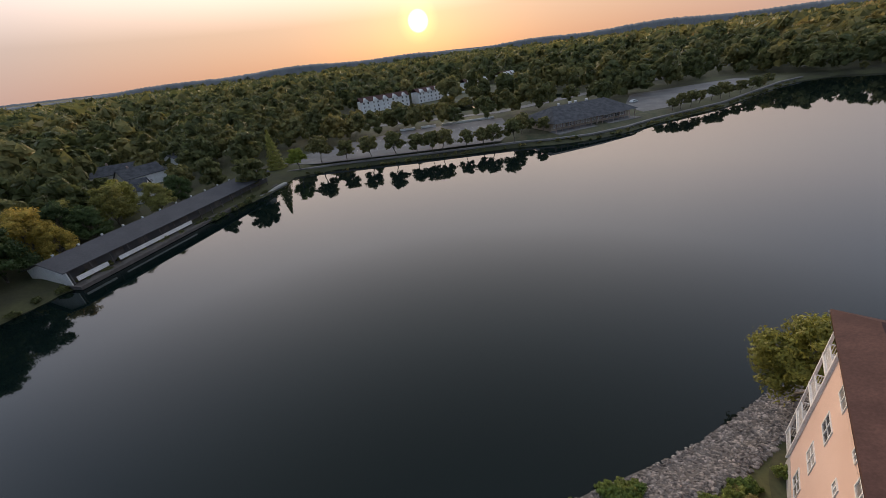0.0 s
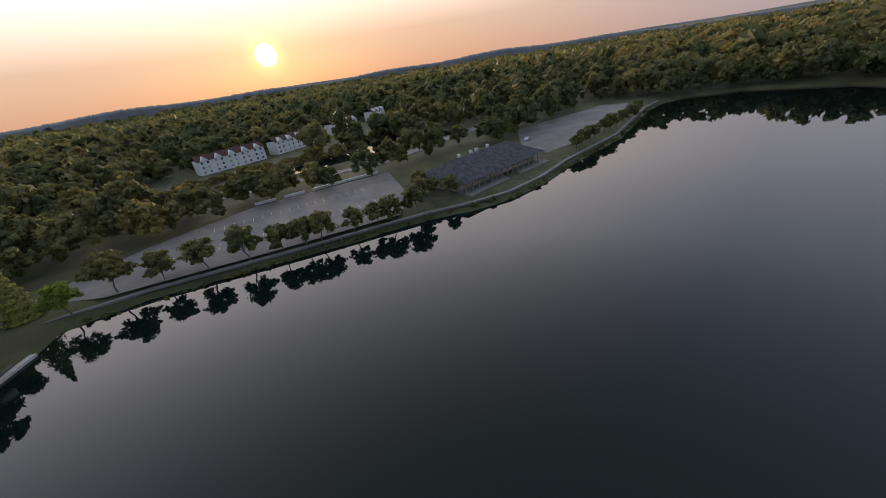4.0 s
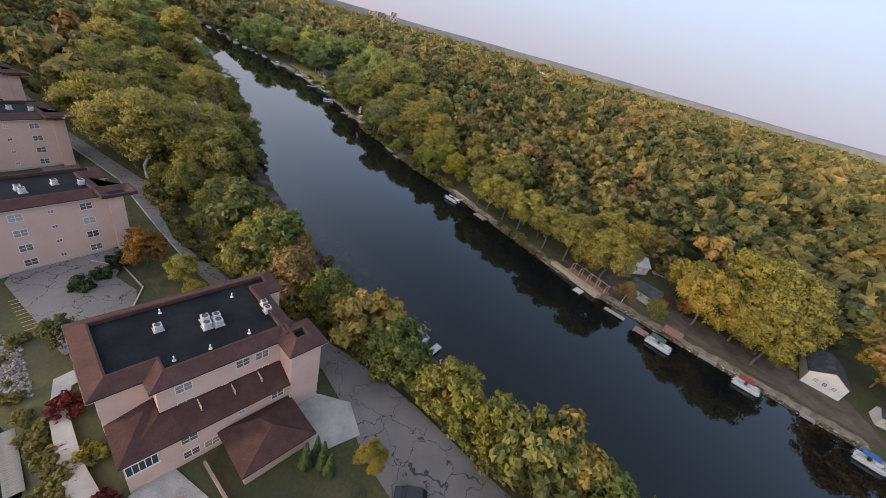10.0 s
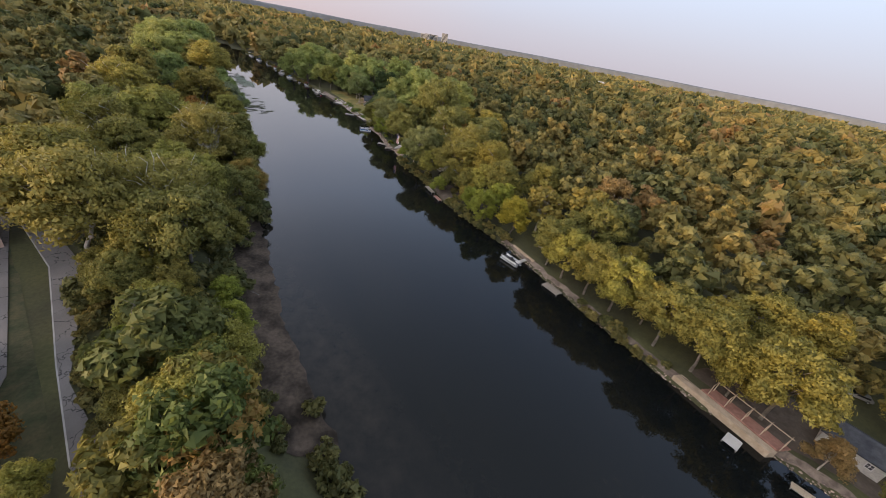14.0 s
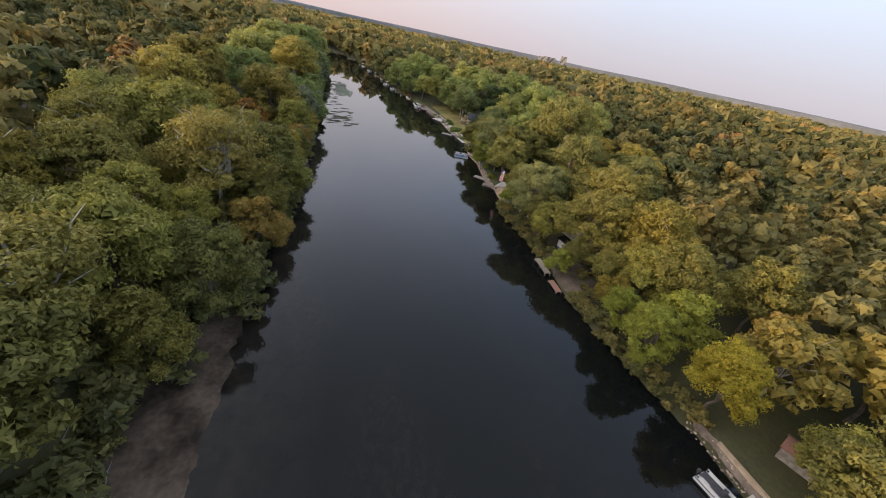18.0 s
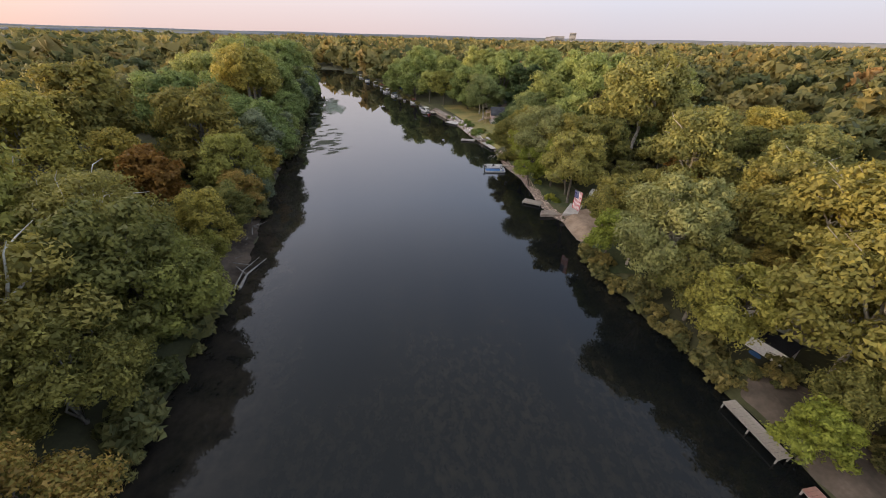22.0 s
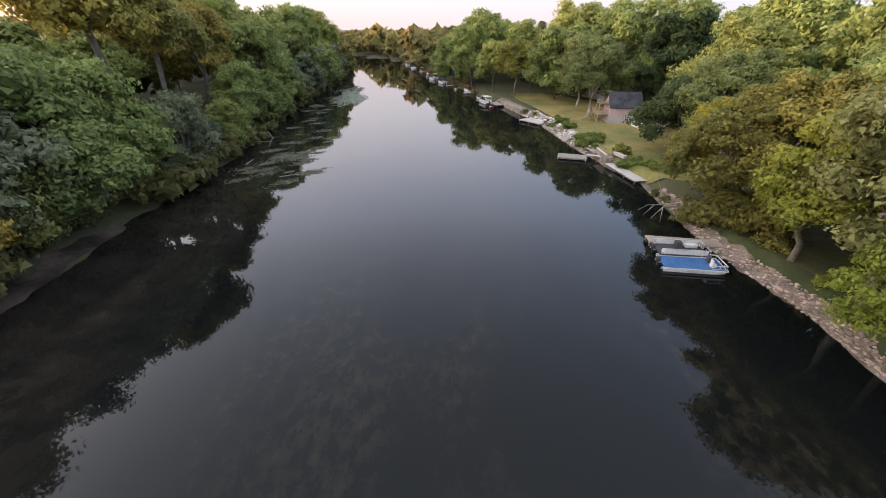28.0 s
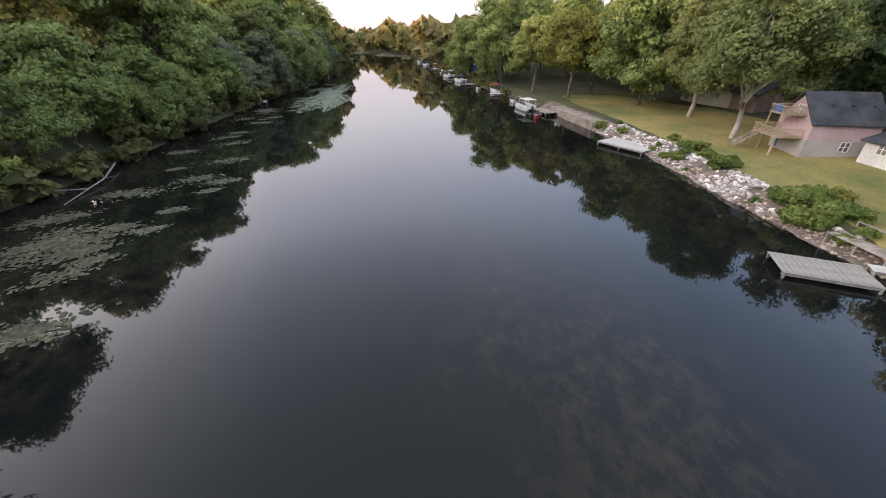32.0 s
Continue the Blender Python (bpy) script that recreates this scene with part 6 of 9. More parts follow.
for i in near_ids:
    n_, s_ = river_distances(xs[i], ys[i])
    kind = rnd.integers(0, 10)
    bushy = kind < 6 and (0 < n_ < 14 or 0 < s_ < 7 or (xs[i] < 150 and 0 < n_ < 45)) or (kind < 8 and xs[i] > 305 and s_ > 0)
    if bushy:
        pool_ = (BANK_F + BANK_D[:1]) if xs[i] > 305 and s_ > 0 else BANK_F + BANK_W[:1] if xs[i] > 285 else (BANK_T + BANK_W + BANK_A[:2]) if xs[i] > 238 else (BANK_Y + BANK_A[:1]) if xs[i] > 125 else BANK_C
        size_ = float(grown[i]) * front(xs[i], ys[i])
        tree("riverside_tree", "leafy bank tree with low branches", pool_[i % len(pool_)], float(xs[i]), inland(xs[i], ys[i], 6.2 * size_) if n_ > -2 else float(ys[i]), size_, rnd.uniform(0, 360), group="trees along the river")
        continue
    green = xs[i] > 240 and kind != 4
    if dist[i] < (78 if xs[i] > 200 else 50) and xs[i] > 125:
        sy_, sl_, br_ = (FINE_SYCAMORE_G, FINE_SLENDER_G, FINE_BROAD_G) if green else (FINE_SYCAMORE, FINE_SLENDER, FINE_BROAD)
    else:
        sy_, sl_, br_ = (SYCAMORE_G, SLENDER_G, BROAD_G) if green else (SYCAMORE, SLENDER, BROAD)
    if 130 < xs[i] < 245 and n_ > 0:
        sy_, sl_, br_ = YELLOW_F, YELLOW_F, YELLOW_F
    if xs[i] > (285 if n_ > 0 else 318) and kind != 4:
        sy_, sl_, br_ = FRESH_F, FRESH_F, FRESH_F
    kind_name = "sycamore" if kind < 3 else "tree"
    models, label = (sy_[i % len(sy_)], "tall sycamore with pale limbs showing through yellowing leaves") if kind < 3 else (sl_[i % len(sl_)], "slender leafy tree on the river bank") if kind < 5 else (br_[i % len(br_)], "broad green leafy tree" if green else "broad leafy tree turning yellow in early autumn")
    size_ = float(grown[i]) * front(xs[i], ys[i])
    tree(kind_name, label, models, float(xs[i]), inland(xs[i], ys[i], 7.0 * size_) if n_ > -2 else float(ys[i]), size_, rnd.uniform(0, 360), group="trees along the river")
for k_ in range(46):
    bx_ = 205 + k_ * 7.8 + rnd.uniform(-2, 2)
    by_ = float(bank(NORTH_BANK, bx_)) + rnd.uniform(1.5, 5.5)
    if min(math.hypot(t_[0] - bx_, t_[1] - by_) for t_ in RIVER_TREES) > 5:
        pool_ = BANK_F + BANK_W[:1] if bx_ > 285 else BANK_T + BANK_W + BANK_A[:2] + FINE_BROAD_G[:2] if bx_ > 238 else BANK_Y + PALE_SYC[:2]
        size_ = float(rnd.uniform(0.6, 1.2)) * 1.3 * front(bx_, by_)
        tree("riverside_tree", "leafy tree leaning over the water at the wooded bank", pool_[int(rnd.integers(0, len(pool_)))], bx_, inland(bx_, by_, 5.4 * size_), size_, rnd.uniform(0, 360), group="trees along the river")
for k_ in range(13):
    bx_ = -80 + k_ * 8.0 + rnd.uniform(-2, 2)
    by_ = float(bank(SOUTH_BANK, bx_)) - rnd.uniform(1.5, 6.0)
    if min(math.hypot(t_[0] - bx_, t_[1] - by_) for t_ in RIVER_TREES) > 5:
        tree("riverside_tree", "bushy tree at the garden bank", BANK_C[k_ % 4], bx_, by_, float(rnd.uniform(0.6, 1.05)), rnd.uniform(0, 360), group="trees along the river")
MID = [crown_template(400 + i, 1500, 5.9, 16, 12, 34, 1.7, 0.26) for i in range(6)]
MID_FAR = [crown_template(450 + i, 560, 5.9, 17, 9, 34, 1.8, 0.2) for i in range(6)]
mx, my = xs[~taken], ys[~taken]
reach = path_distance(mx, my)
over_ = (my > 40) & (mx < 90)
mid = (reach < 150) & ~over_
LAKE_W = [crown_template(470 + i, 1700, 5.9, 15, 13, 40, 1.9, 0.25) for i in range(6)]
wood("woods_by_the_lake", "dark green rounded trees behind the lake shore", mx[over_], my[over_], tree_tint(mx[over_], my[over_], rnd), grown[~taken][over_] * 1.08, LAKE_W, rnd)
mid_far = ~mid & ~over_
wood("woods_near", "dense mixed woods with green and yellow crowns", mx[mid], my[mid], tree_tint(mx[mid], my[mid], rnd), np.minimum(grown[~taken][mid], 1.75), MID, rnd)
wood("woods_middle", "thick mixed woods turning yellow", mx[mid_far], my[mid_far], tree_tint(mx[mid_far], my[mid_far], rnd), np.minimum(grown[~taken][mid_far], 1.75), MID_FAR, rnd)
wx_, wy_ = scatter(-330, 560, -430, -40, 16.0, rnd)
wk_ = ~((wx_ > -132) & (wx_ < 522) & (wy_ > -262)) & ~((wx_ > -140) & (wy_ > -60))
wx_, wy_ = wx_[wk_], wy_[wk_]
wood("woods_behind_gardens", "mixed woods of green and yellow crowns behind the gardens", wx_, wy_, tree_tint(wx_, wy_, rnd), np.clip(rnd.normal(1.42, 0.3, len(wx_)), 0.7, 2.0), MID_FAR, rnd)
NORTH_W = [crown_template(480 + i, 560, 6.2, 16, 8, 50, 1.9, 0.15) for i in range(6)]
nx_, ny_ = scatter(-330, 330, 100, 480, 13.5, rnd)
nk_ = ~((nx_ > -130) & (nx_ < 520) & (ny_ < 230))
nx_, ny_ = nx_[nk_], ny_[nk_]
wood("woods_across_the_lake", "dark mixed woods across the lake", nx_, ny_, tree_tint(nx_, ny_, rnd), np.clip(rnd.normal(1.0, 0.26, len(nx_)), 0.5, 1.5), NORTH_W, rnd)
gx2_, gy2_ = scatter(-320, -132, -60, 100, 13.5, rnd)
WEST_W = [crown_template(490 + i, 900, 6.2, 15, 11, 40, 1.9, 0.25) for i in range(4)]
wood("woods_west", "mixed green woods beyond the boathouse", gx2_, gy2_, tree_tint(gx2_, gy2_, rnd), np.clip(rnd.normal(1.0, 0.26, len(gx2_)), 0.5, 1.5), WEST_W, rnd)
FAR = [crown_template(500 + i, 130, 6.4, 16, 6, 16, 1.7, 0.15) for i in range(6)]
fx, fy = scatter(-900, 1300, -950, 1000, 18.0, rnd)
keep = ~((fx > -134) & (fx < 524) & (fy > -264) & (fy < 234)) & ~((fx > -334) & (fx < 334) & (fy > 96) & (fy < 484)) & ~((fx > -334) & (fx < 564) & (fy > -434) & (fy < -36)) & ~((fx > -322) & (fx < -100) & (fy > -62) & (fy < 102)) & (np.hypot(fx - 150, fy) < 900)
fx, fy = fx[keep], fy[keep]
wood("woods_far", "wide woodland of green and yellow tree crowns", fx, fy, tree_tint(fx, fy, rnd), np.clip(rnd.normal(1.25, 0.32, len(fx)), 0.6, 2.0), FAR, rnd)
VFAR = [crown_template(600 + i, 34, 12.0, 13, 3, 6, 1.3) for i in range(5)]
ang = rnd.uniform(0, 2 * np.pi, 8000)
rad = 850 + 1650 * rnd.uniform(0, 1, 8000) ** 1.25
hx, hy = 150 + rad * np.cos(ang), rad * np.sin(ang)
n_, s_ = river_distances(hx, hy)
keep = ((n_ > 6) | (s_ > 6)) & ~open_ground(hx, hy, CLEAR)
hx, hy = hx[keep], hy[keep]
wood("woods_horizon", "woodland out to the horizon", hx, hy, tree_tint(hx, hy, rnd), rnd.uniform(0.9, 1.3, len(hx)) * (1 + np.hypot(hx, hy) / 4000 * 0.5), VFAR, rnd)


# wooded ridges far off all round; grey-blue base colour paints in the haze
HAZED_RIDGE = rough_surface("hazed_ridge", (0.130, 0.140, 0.145), (0.165, 0.174, 0.178), 0.02, 0.004, 1.0, 0.0)
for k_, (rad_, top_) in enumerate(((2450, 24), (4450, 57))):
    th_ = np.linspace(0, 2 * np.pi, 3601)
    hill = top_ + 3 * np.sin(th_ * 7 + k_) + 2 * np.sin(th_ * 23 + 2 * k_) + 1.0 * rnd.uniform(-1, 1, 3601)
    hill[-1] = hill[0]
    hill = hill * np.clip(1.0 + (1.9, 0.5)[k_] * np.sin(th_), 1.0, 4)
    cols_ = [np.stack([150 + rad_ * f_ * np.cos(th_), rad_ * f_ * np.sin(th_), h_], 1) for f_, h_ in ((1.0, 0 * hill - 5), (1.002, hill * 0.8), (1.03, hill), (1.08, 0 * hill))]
    tagged(new("backdrop", mesh_of("backdrop", np.concatenate(cols_), grid_faces(4, 3601), HAZED_RIDGE)), "distant wooded ridge on the horizon, haze put into its grey", "backdrop", kind="structure")
# ---- docks, boats and houses along the river ----
PLANK = rough_surface("dock_planks", (0.25, 0.21, 0.165), (0.40, 0.35, 0.29), 9, 1.0, 0.85, 0.3)
PLANK_TAN = rough_surface("tan_planks", (0.36, 0.27, 0.18), (0.47, 0.37, 0.26), 9, 1.0, 0.85, 0.3)
PLANK_RED = rough_surface("red_planks", (0.27, 0.13, 0.095), (0.36, 0.19, 0.14), 9, 1.0, 0.85, 0.3)
PLANK_PALE = rough_surface("pale_planks", (0.44, 0.41, 0.37), (0.56, 0.53, 0.49), 9, 0.8, 0.85, 0.2)
ALU = rough_surface("boat_aluminium", (0.48, 0.49, 0.50), (0.62, 0.63, 0.64), 5, 0.8, 0.4, 0.05)
HULL_WHITE = rough_surface("white_hull", (0.62, 0.61, 0.59), (0.74, 0.73, 0.71), 4, 0.6, 0.35, 0.02)


def canvas(name, c):
    return rough_surface(name, tuple(v * 0.75 for v in c), c, 6, 0.8, 0.8, 0.15)


BLUE, RED, GREEN, TEAL, CHARCOAL = canvas("blue_cover", (0.045, 0.15, 0.36)), canvas("red_cover", (0.36, 0.06, 0.05)), canvas("green_cover", (0.06, 0.12, 0.09)), canvas("teal_cover", (0.03, 0.25, 0.22)), canvas("charcoal_cover", (0.07, 0.07, 0.075))


def dock(label, x, y, turn, length, width, mat, z=0.55, board=0.35, posts=True, rot_label=""):
    """A deck of boards on bearers and posts; x along its length from one corner."""
    o = new("dock")
    o.matrix_world = pose(x, y, z, 0, 0, turn)
    n = max(3, int(length / board))
    w = length / n
    bm = boxes((0.012, w - 0.012, 0, width, -0.05, 0.0), bevel=0.008)
    me = mesh_from(bm, "board", mat)
    for i in range(n):
        shared("board", me, o, Matrix.Translation((i * w, 0, 0.008 * ((i * 7) % 3))))
    for by in (0.12, width - 0.3):
        part("bearer", boxes((0.03, length - 0.03, by, by + 0.18, -0.28, -0.055)), WOOD_GREY, o)
    if posts:
        for px in np.linspace(0.15, length - 0.15, max(2, int(length / 2.2))):
            for py in (0.1, width - 0.1):
                bm = bmesh.new()
                cyl(bm, px, py, -1.8, -0.06, 0.09, sides=8)
                part("post", bm, WOOD_GREY, o)
    return tagged(o, label, "dock")


def motor(o, w, label):
    """An outboard motor on the stern of a boat."""
    m_ = new("outboard_motor")
    m_.parent = o
    m_.location = (-0.15, w / 2, 0)
    part("cowl", boxes((-0.3, 0.15, -0.2, 0.2, 0.55, 1.15), bevel=0.08), CHARCOAL, m_)
    part("leg", boxes((-0.12, 0.0, -0.06, 0.06, -0.4, 0.56), bevel=0.02), CHARCOAL, m_)
    return tagged(o, label, "boat", "boats along the river")


def pontoon(label, x, y, turn, cover, length=6.6, canopy=None, seats=True):
    """A pontoon boat: two tubes, deck, fence, seats, console and outboard motor; bow towards +x."""
    o = new("pontoon_boat")
    o.matrix_world = pose(x, y, 0.0, 0, 0, turn)
    w = 2.5
    for py in (0.35, w - 0.35):
        v, f = tube([(0, py, 0.12), (length * 0.86, py, 0.12), (length * 0.96, py, 0.24), (length + 0.1, py, 0.45)], [0.3, 0.3, 0.22, 0.05], 10)
        me = mesh_of("tube", v, f, ALU)
        shared("float_tube", me, o)
    part("deck", boxes((0.1, length - 0.15, 0, w, 0.45, 0.55), bevel=0.02), cover, o)
    if not seats:
        # bare deck with a low bow rail, helm stool and tied-up gear
        bm = bmesh.new()
        for ax, ay, bx, by in ((length - 1.7, 0.06, length - 0.3, 0.06), (length - 1.7, w - 0.06, length - 0.3, w - 0.06), (length - 0.3, 0.06, length - 0.3, w - 0.06)):
            railing(bm, ax, ay, bx, by, 0.55, 0.55, 0.5)
        part("bow_rail", bm, ALU, o)
        part("deck_edge", boxes((0.05, length - 0.1, -0.04, 0.0, 0.42, 0.57), (0.05, length - 0.1, w, w + 0.04, 0.42, 0.57)), HULL_WHITE, o)
        part("seat", boxes((length - 1.6, length - 1.1, 0.5, 1.0, 0.55, 0.95), (length - 1.6, length - 1.48, 0.5, 1.0, 0.95, 1.4), bevel=0.04), HULL_WHITE, o)
        part("seat", boxes((length - 1.5, length - 1.0, 1.5, 2.0, 0.55, 0.95), (length - 1.5, length - 1.38, 1.5, 2.0, 0.95, 1.4), bevel=0.04), CHARCOAL, o)
        return motor(o, w, label)
    bm = bmesh.new()
    for ax, ay, bx, by in ((0.2, 0.04, length - 0.3, 0.04), (0.2, w - 0.04, length - 0.3, w - 0.04), (length - 0.3, 0.04, length - 0.3, 0.9), (length - 0.3, 1.6, length - 0.3, w - 0.04)):
        railing(bm, ax, ay, bx, by, 0.55, 0.7, 0.55)
    part("fence", bm, ALU, o)
    bm = bmesh.new()
    for ax, bx, ay, by in ((0.5, length - 0.5, 0.02, 0.05), (0.5, length - 0.5, w - 0.05, w - 0.02)):
        box(bm, ax, bx, ay, by, 0.62, 1.12)
    part("side_panel", bm, HULL_WHITE, o)
    if seats:
        for sx, sy in ((0.5, 0.15), (length - 2.1, 0.15), (length - 2.1, w - 0.75)):
            part("seat", boxes((sx, sx + 1.3, sy, sy + 0.6, 0.55, 0.95), bevel=0.06), HULL_WHITE, o)
        part("console", boxes((length * 0.42, length * 0.42 + 0.6, w - 1.0, w - 0.3, 0.55, 1.35), bevel=0.05), CHARCOAL, o)
    motor(o, w, label)
    if canopy:
        bm = bmesh.new()
        box(bm, 0.6, length * 0.66, -0.05, w + 0.05, 2.35, 2.43)
        beveled(bm, 0.03)
        part("canopy", bm, canopy, o)
        for px in (0.7, length * 0.64):
            for py in (0.03, w - 0.03):
                part("canopy_pole", boxes((px - 0.025, px + 0.025, py - 0.025, py + 0.025, 1.0, 2.36)), ALU, o)
    return tagged(o, label, "boat", "boats along the river")


def rowing_hull(label, x, y, turn, mat, length=4.6, width=1.7):
    """An open motor boat with a pointed bow."""
    o = new("motor_boat")
    o.matrix_world = pose(x, y, 0, 0, 0, turn)
    prof = [(0, 0.42), (length * 0.35, 0.5), (length * 0.65, 0.46), (length * 0.85, 0.3), (length, 0.03)]
    bm = bmesh.new()
    rows = []
    for px, hw in prof:
        k_ = px / length
        rows.append([bm.verts.new((px, s * hw * width * f, zz)) for s, f, zz in ((-1, 1, 0.62 + 0.2 * k_), (-1, 0.7, -0.1 + 0.1 * k_), (1, 0.7, -0.1 + 0.1 * k_), (1, 1, 0.62 + 0.2 * k_))])
    for a_, b_ in zip(rows, rows[1:]):
        for i in range(3):
            bm.faces.new((a_[i], b_[i], b_[i + 1], a_[i + 1]))
    bm.faces.new(rows[0])
    part("hull", bm, mat, o)
    bm = bmesh.new()
    v_ = [[bm.verts.new((px, s * hw * width * 0.9, 0.52 + 0.2 * px / length)) for s in (-1, 1)] for px, hw in prof]
    for a_, b_ in zip(v_, v_[1:]):
        bm.faces.new((a_[0], b_[0], b_[1], a_[1]))
    part("floor", bm, HULL_WHITE, o)
    part("windscreen", boxes((length * 0.58, length * 0.62, -width * 0.36, width * 0.36, 0.6, 1.0), bevel=0.01), GLASS, o)
    part("bench", boxes((length * 0.2, length * 0.32, -width * 0.36, width * 0.36, 0.5, 0.85), bevel=0.03), CHARCOAL, o)
    part("outboard_motor", boxes((-0.35, 0.0, -0.16, 0.16, 0.1, 1.05), bevel=0.06), CHARCOAL, o)
    return tagged(o, label, "boat", "boats along the river")


def south(x):
    """A point of the south bank and the bank's direction in degrees."""
    return float(bank(SOUTH_BANK, x)), math.degrees(math.atan(float(bank_slope(SOUTH_BANK, x))))


# upstream gardens
flat("quay", [(99.5, -106.2), (81.0, -109.2), (80.6, -110.9), (99.2, -108.4)], 1.55, PLANK_TAN, "tan boarded quay along the bank", "quay", thick=1.8)
flat("terrace", [(95, -109.2), (81.0, -111.1), (80.2, -114.2), (94.4, -112.4)], 1.75, PLANK_RED, "reddish paved terrace behind the quay", "terrace", thick=0.6)
pergola = new("pergola")
pergola.matrix_world = pose(80.9, -113.6, 1.7, 0, 0, 8)
for i in range(5):
    part("post", boxes((i * 3.3, i * 3.3 + 0.16, 0, 0.16, 0, 2.3)), PLANK_TAN, pergola)
    part("cross_beam", boxes((i * 3.3, i * 3.3 + 0.14, -0.3, 2.4, 2.45, 2.62)), PLANK_TAN, pergola)
    part("front_post", boxes((i * 3.3, i * 3.3 + 0.16, 2.1, 2.26, 0, 2.45)), PLANK_TAN, pergola)
part("beam", boxes((-0.3, 13.6, 0.02, 0.14, 2.3, 2.45)), PLANK_TAN, pergola)
tagged(pergola, "open weathered timber frame on the riverside terrace", "pergola")
dock("small white floating dock", 86.5, -106.4, 105, 3.2, 2.6, PLANK_PALE)
dock("tan wooden dock along the bank", 70.8, -111.2, 22, 6.2, 1.7, PLANK_TAN)
dock("reddish brown wooden dock", 64.0, -113.6, 22, 4.0, 3.0, PLANK_RED)
pontoon("white pontoon boat with a green cover at a dock", 62.6, -109.6, 200, ALU, 6.8, GREEN)
flat("patio", [(63, -117), (58, -119.2), (59.8, -123.5), (64.6, -121.6)], 1.98, PLANK_RED, "red boarded patio behind the bank", "patio")
pontoon("white boat with a red cover beside a dock", 44.5, -122.6, 202, HULL_WHITE, 6.2, RED)
dock("grey wooden dock on posts", 50.5, -126.2, 22, 4.5, 3.2, WOOD_GREY)
dock("short grey dock by a garden", 29.5, -133.8, 22, 3.2, 2.0, WOOD_GREY)
pontoon("white pontoon boat with a blue cover", 21.0, -131.0, 200, HULL_WHITE, 6.0, BLUE)
dock("narrow grey wooden jetty", 17.5, -138.0, 100, 5.0, 1.4, WOOD_GREY)
dock("grey dock at the wooded bank", 2.0, -141.5, 24, 4.0, 2.0, WOOD_GREY)
pontoon("pontoon boat with dark deck and teal chair", 151.2, -90.2, 200, CHARCOAL, 6.8)
dock("plank walkway from the bank to a boat", 146.8, -95.0, -72, 3.6, 1.2, PLANK_PALE)
dock("brown wooden dock beside a stone bank", 131.0, -99.5, 15, 5.5, 2.6, PLANK)
strip([(156, -97.6), (146, -99.2)], 0.5, 0.2, 1.6, PLANK_TAN, "bank_wall", "tan timber wall along the bank", "wall")
# middle stretch
dock("long pale wooden deck along the bank", 207.0, -82.6, 186, 7.0, 1.7, PLANK, 0.9)
dock("low dark wooden dock by the bank", 197.4, -83.3, 186, 4.8, 1.6, PLANK_RED, 0.7)
dock("weathered brown dock in two sections", 268.7, -74.3, 238, 4.8, 2.8, PLANK)
flat("boat_ramp", [(260.2, -76.6), (262.6, -77.6), (263.2, -82.6), (260.2, -83)], 0.7, GRAVEL, "tongue of concrete running into the river", "ramp", thick=0.6)
flat("concrete_pad", [(258.6, -81.4), (258.4, -85.0), (263.8, -88.4), (264.8, -85.6)], 1.62, PLANK_PALE, "pale concrete pad on the bank", "pad", thick=0.5)
dock("grey dock beside a pontoon boat", 300.0, -69.6, 265, 8.5, 1.8, PLANK)
pontoon("pontoon boat with a blue deck moored at a dock", 294.4, -69.0, -93, BLUE, 6.4, seats=False)
pontoon("grey pontoon boat with white seats beside a dock", 297.2, -69.6, -92, CHARCOAL, 5.6)
dock("long narrow pier on posts along the bank", 321.9, -77.65, 12.0, 10.0, 2.2, PLANK_PALE, 0.62)
dock("narrow walkway on posts below the garden wall", 331.9, -74.9, 6, 5.0, 0.7, PLANK, 0.5)
o = new("garden_wall")
o.matrix_world = pose(332.6, -74.1, 0, 0, 0, 3)
part("wall", boxes((0, 5.4, 0, 0.35, -0.6, 1.75), (-0.9, 0.0, -0.6, 0.45, -0.6, 1.6), bevel=0.03), GRAVEL, o)
part("coping", boxes((-0.05, 5.45, -0.06, 0.41, 1.75, 1.87), bevel=0.02), PLANK_PALE, o)
tagged(o, "stained concrete retaining wall at the garden bank", "wall")
o = new("landing_deck")
o.matrix_world = pose(337.4, -75.2, 1.1, 0, 0, 12)
for k_ in range(10):
    part("board", boxes((k_ * 0.45 + 0.01, k_ * 0.45 + 0.44, 0, 2.4, -0.05, 0.0), bevel=0.008), PLANK, o)
for px_, py_ in ((0.1, 0.1), (4.4, 0.1), (0.1, 2.3), (2.2, 2.3), (4.4, 2.3)):
    part("post", boxes((px_ - 0.06, px_ + 0.06, py_ - 0.06, py_ + 0.06, -1.8, 0.9 if py_ < 1 else -0.06)), WOOD_GREY, o)
part("handrail", boxes((0.0, 4.5, 0.05, 0.15, 0.82, 0.9)), WOOD_GREY, o)
tagged(o, "weathered wooden landing with a handrail on the bank", "deck")
flat("garden_path", [(330.2, -76.2), (333.2, -75.2), (333.5, -75.9), (330.5, -76.9)], 2.35, PLANK_PALE, "pale concrete strip in the grass", "path", thick=0.5)
dock("square grey floating dock", 335.3, -65.3, 256, 5.6, 3.2, WOOD_GREY, 0.5)
dock("narrow gangway to a floating dock", 335.6, -71.0, 250, 3.6, 1.1, PLANK_PALE, 0.9)
dock("wide pale floating dock in two steps", 373.2, -61.2, 219, 7.8, 4.4, PLANK_PALE, 0.6)
flat("concrete_slab", [(384, -62.6), (396, -59), (402, -57.5), (403, -60.5), (394, -64.5), (385, -66.6)],  1.45, GRAVEL, "tilted pale concrete slab on the bank", "slab", thick=1.6)
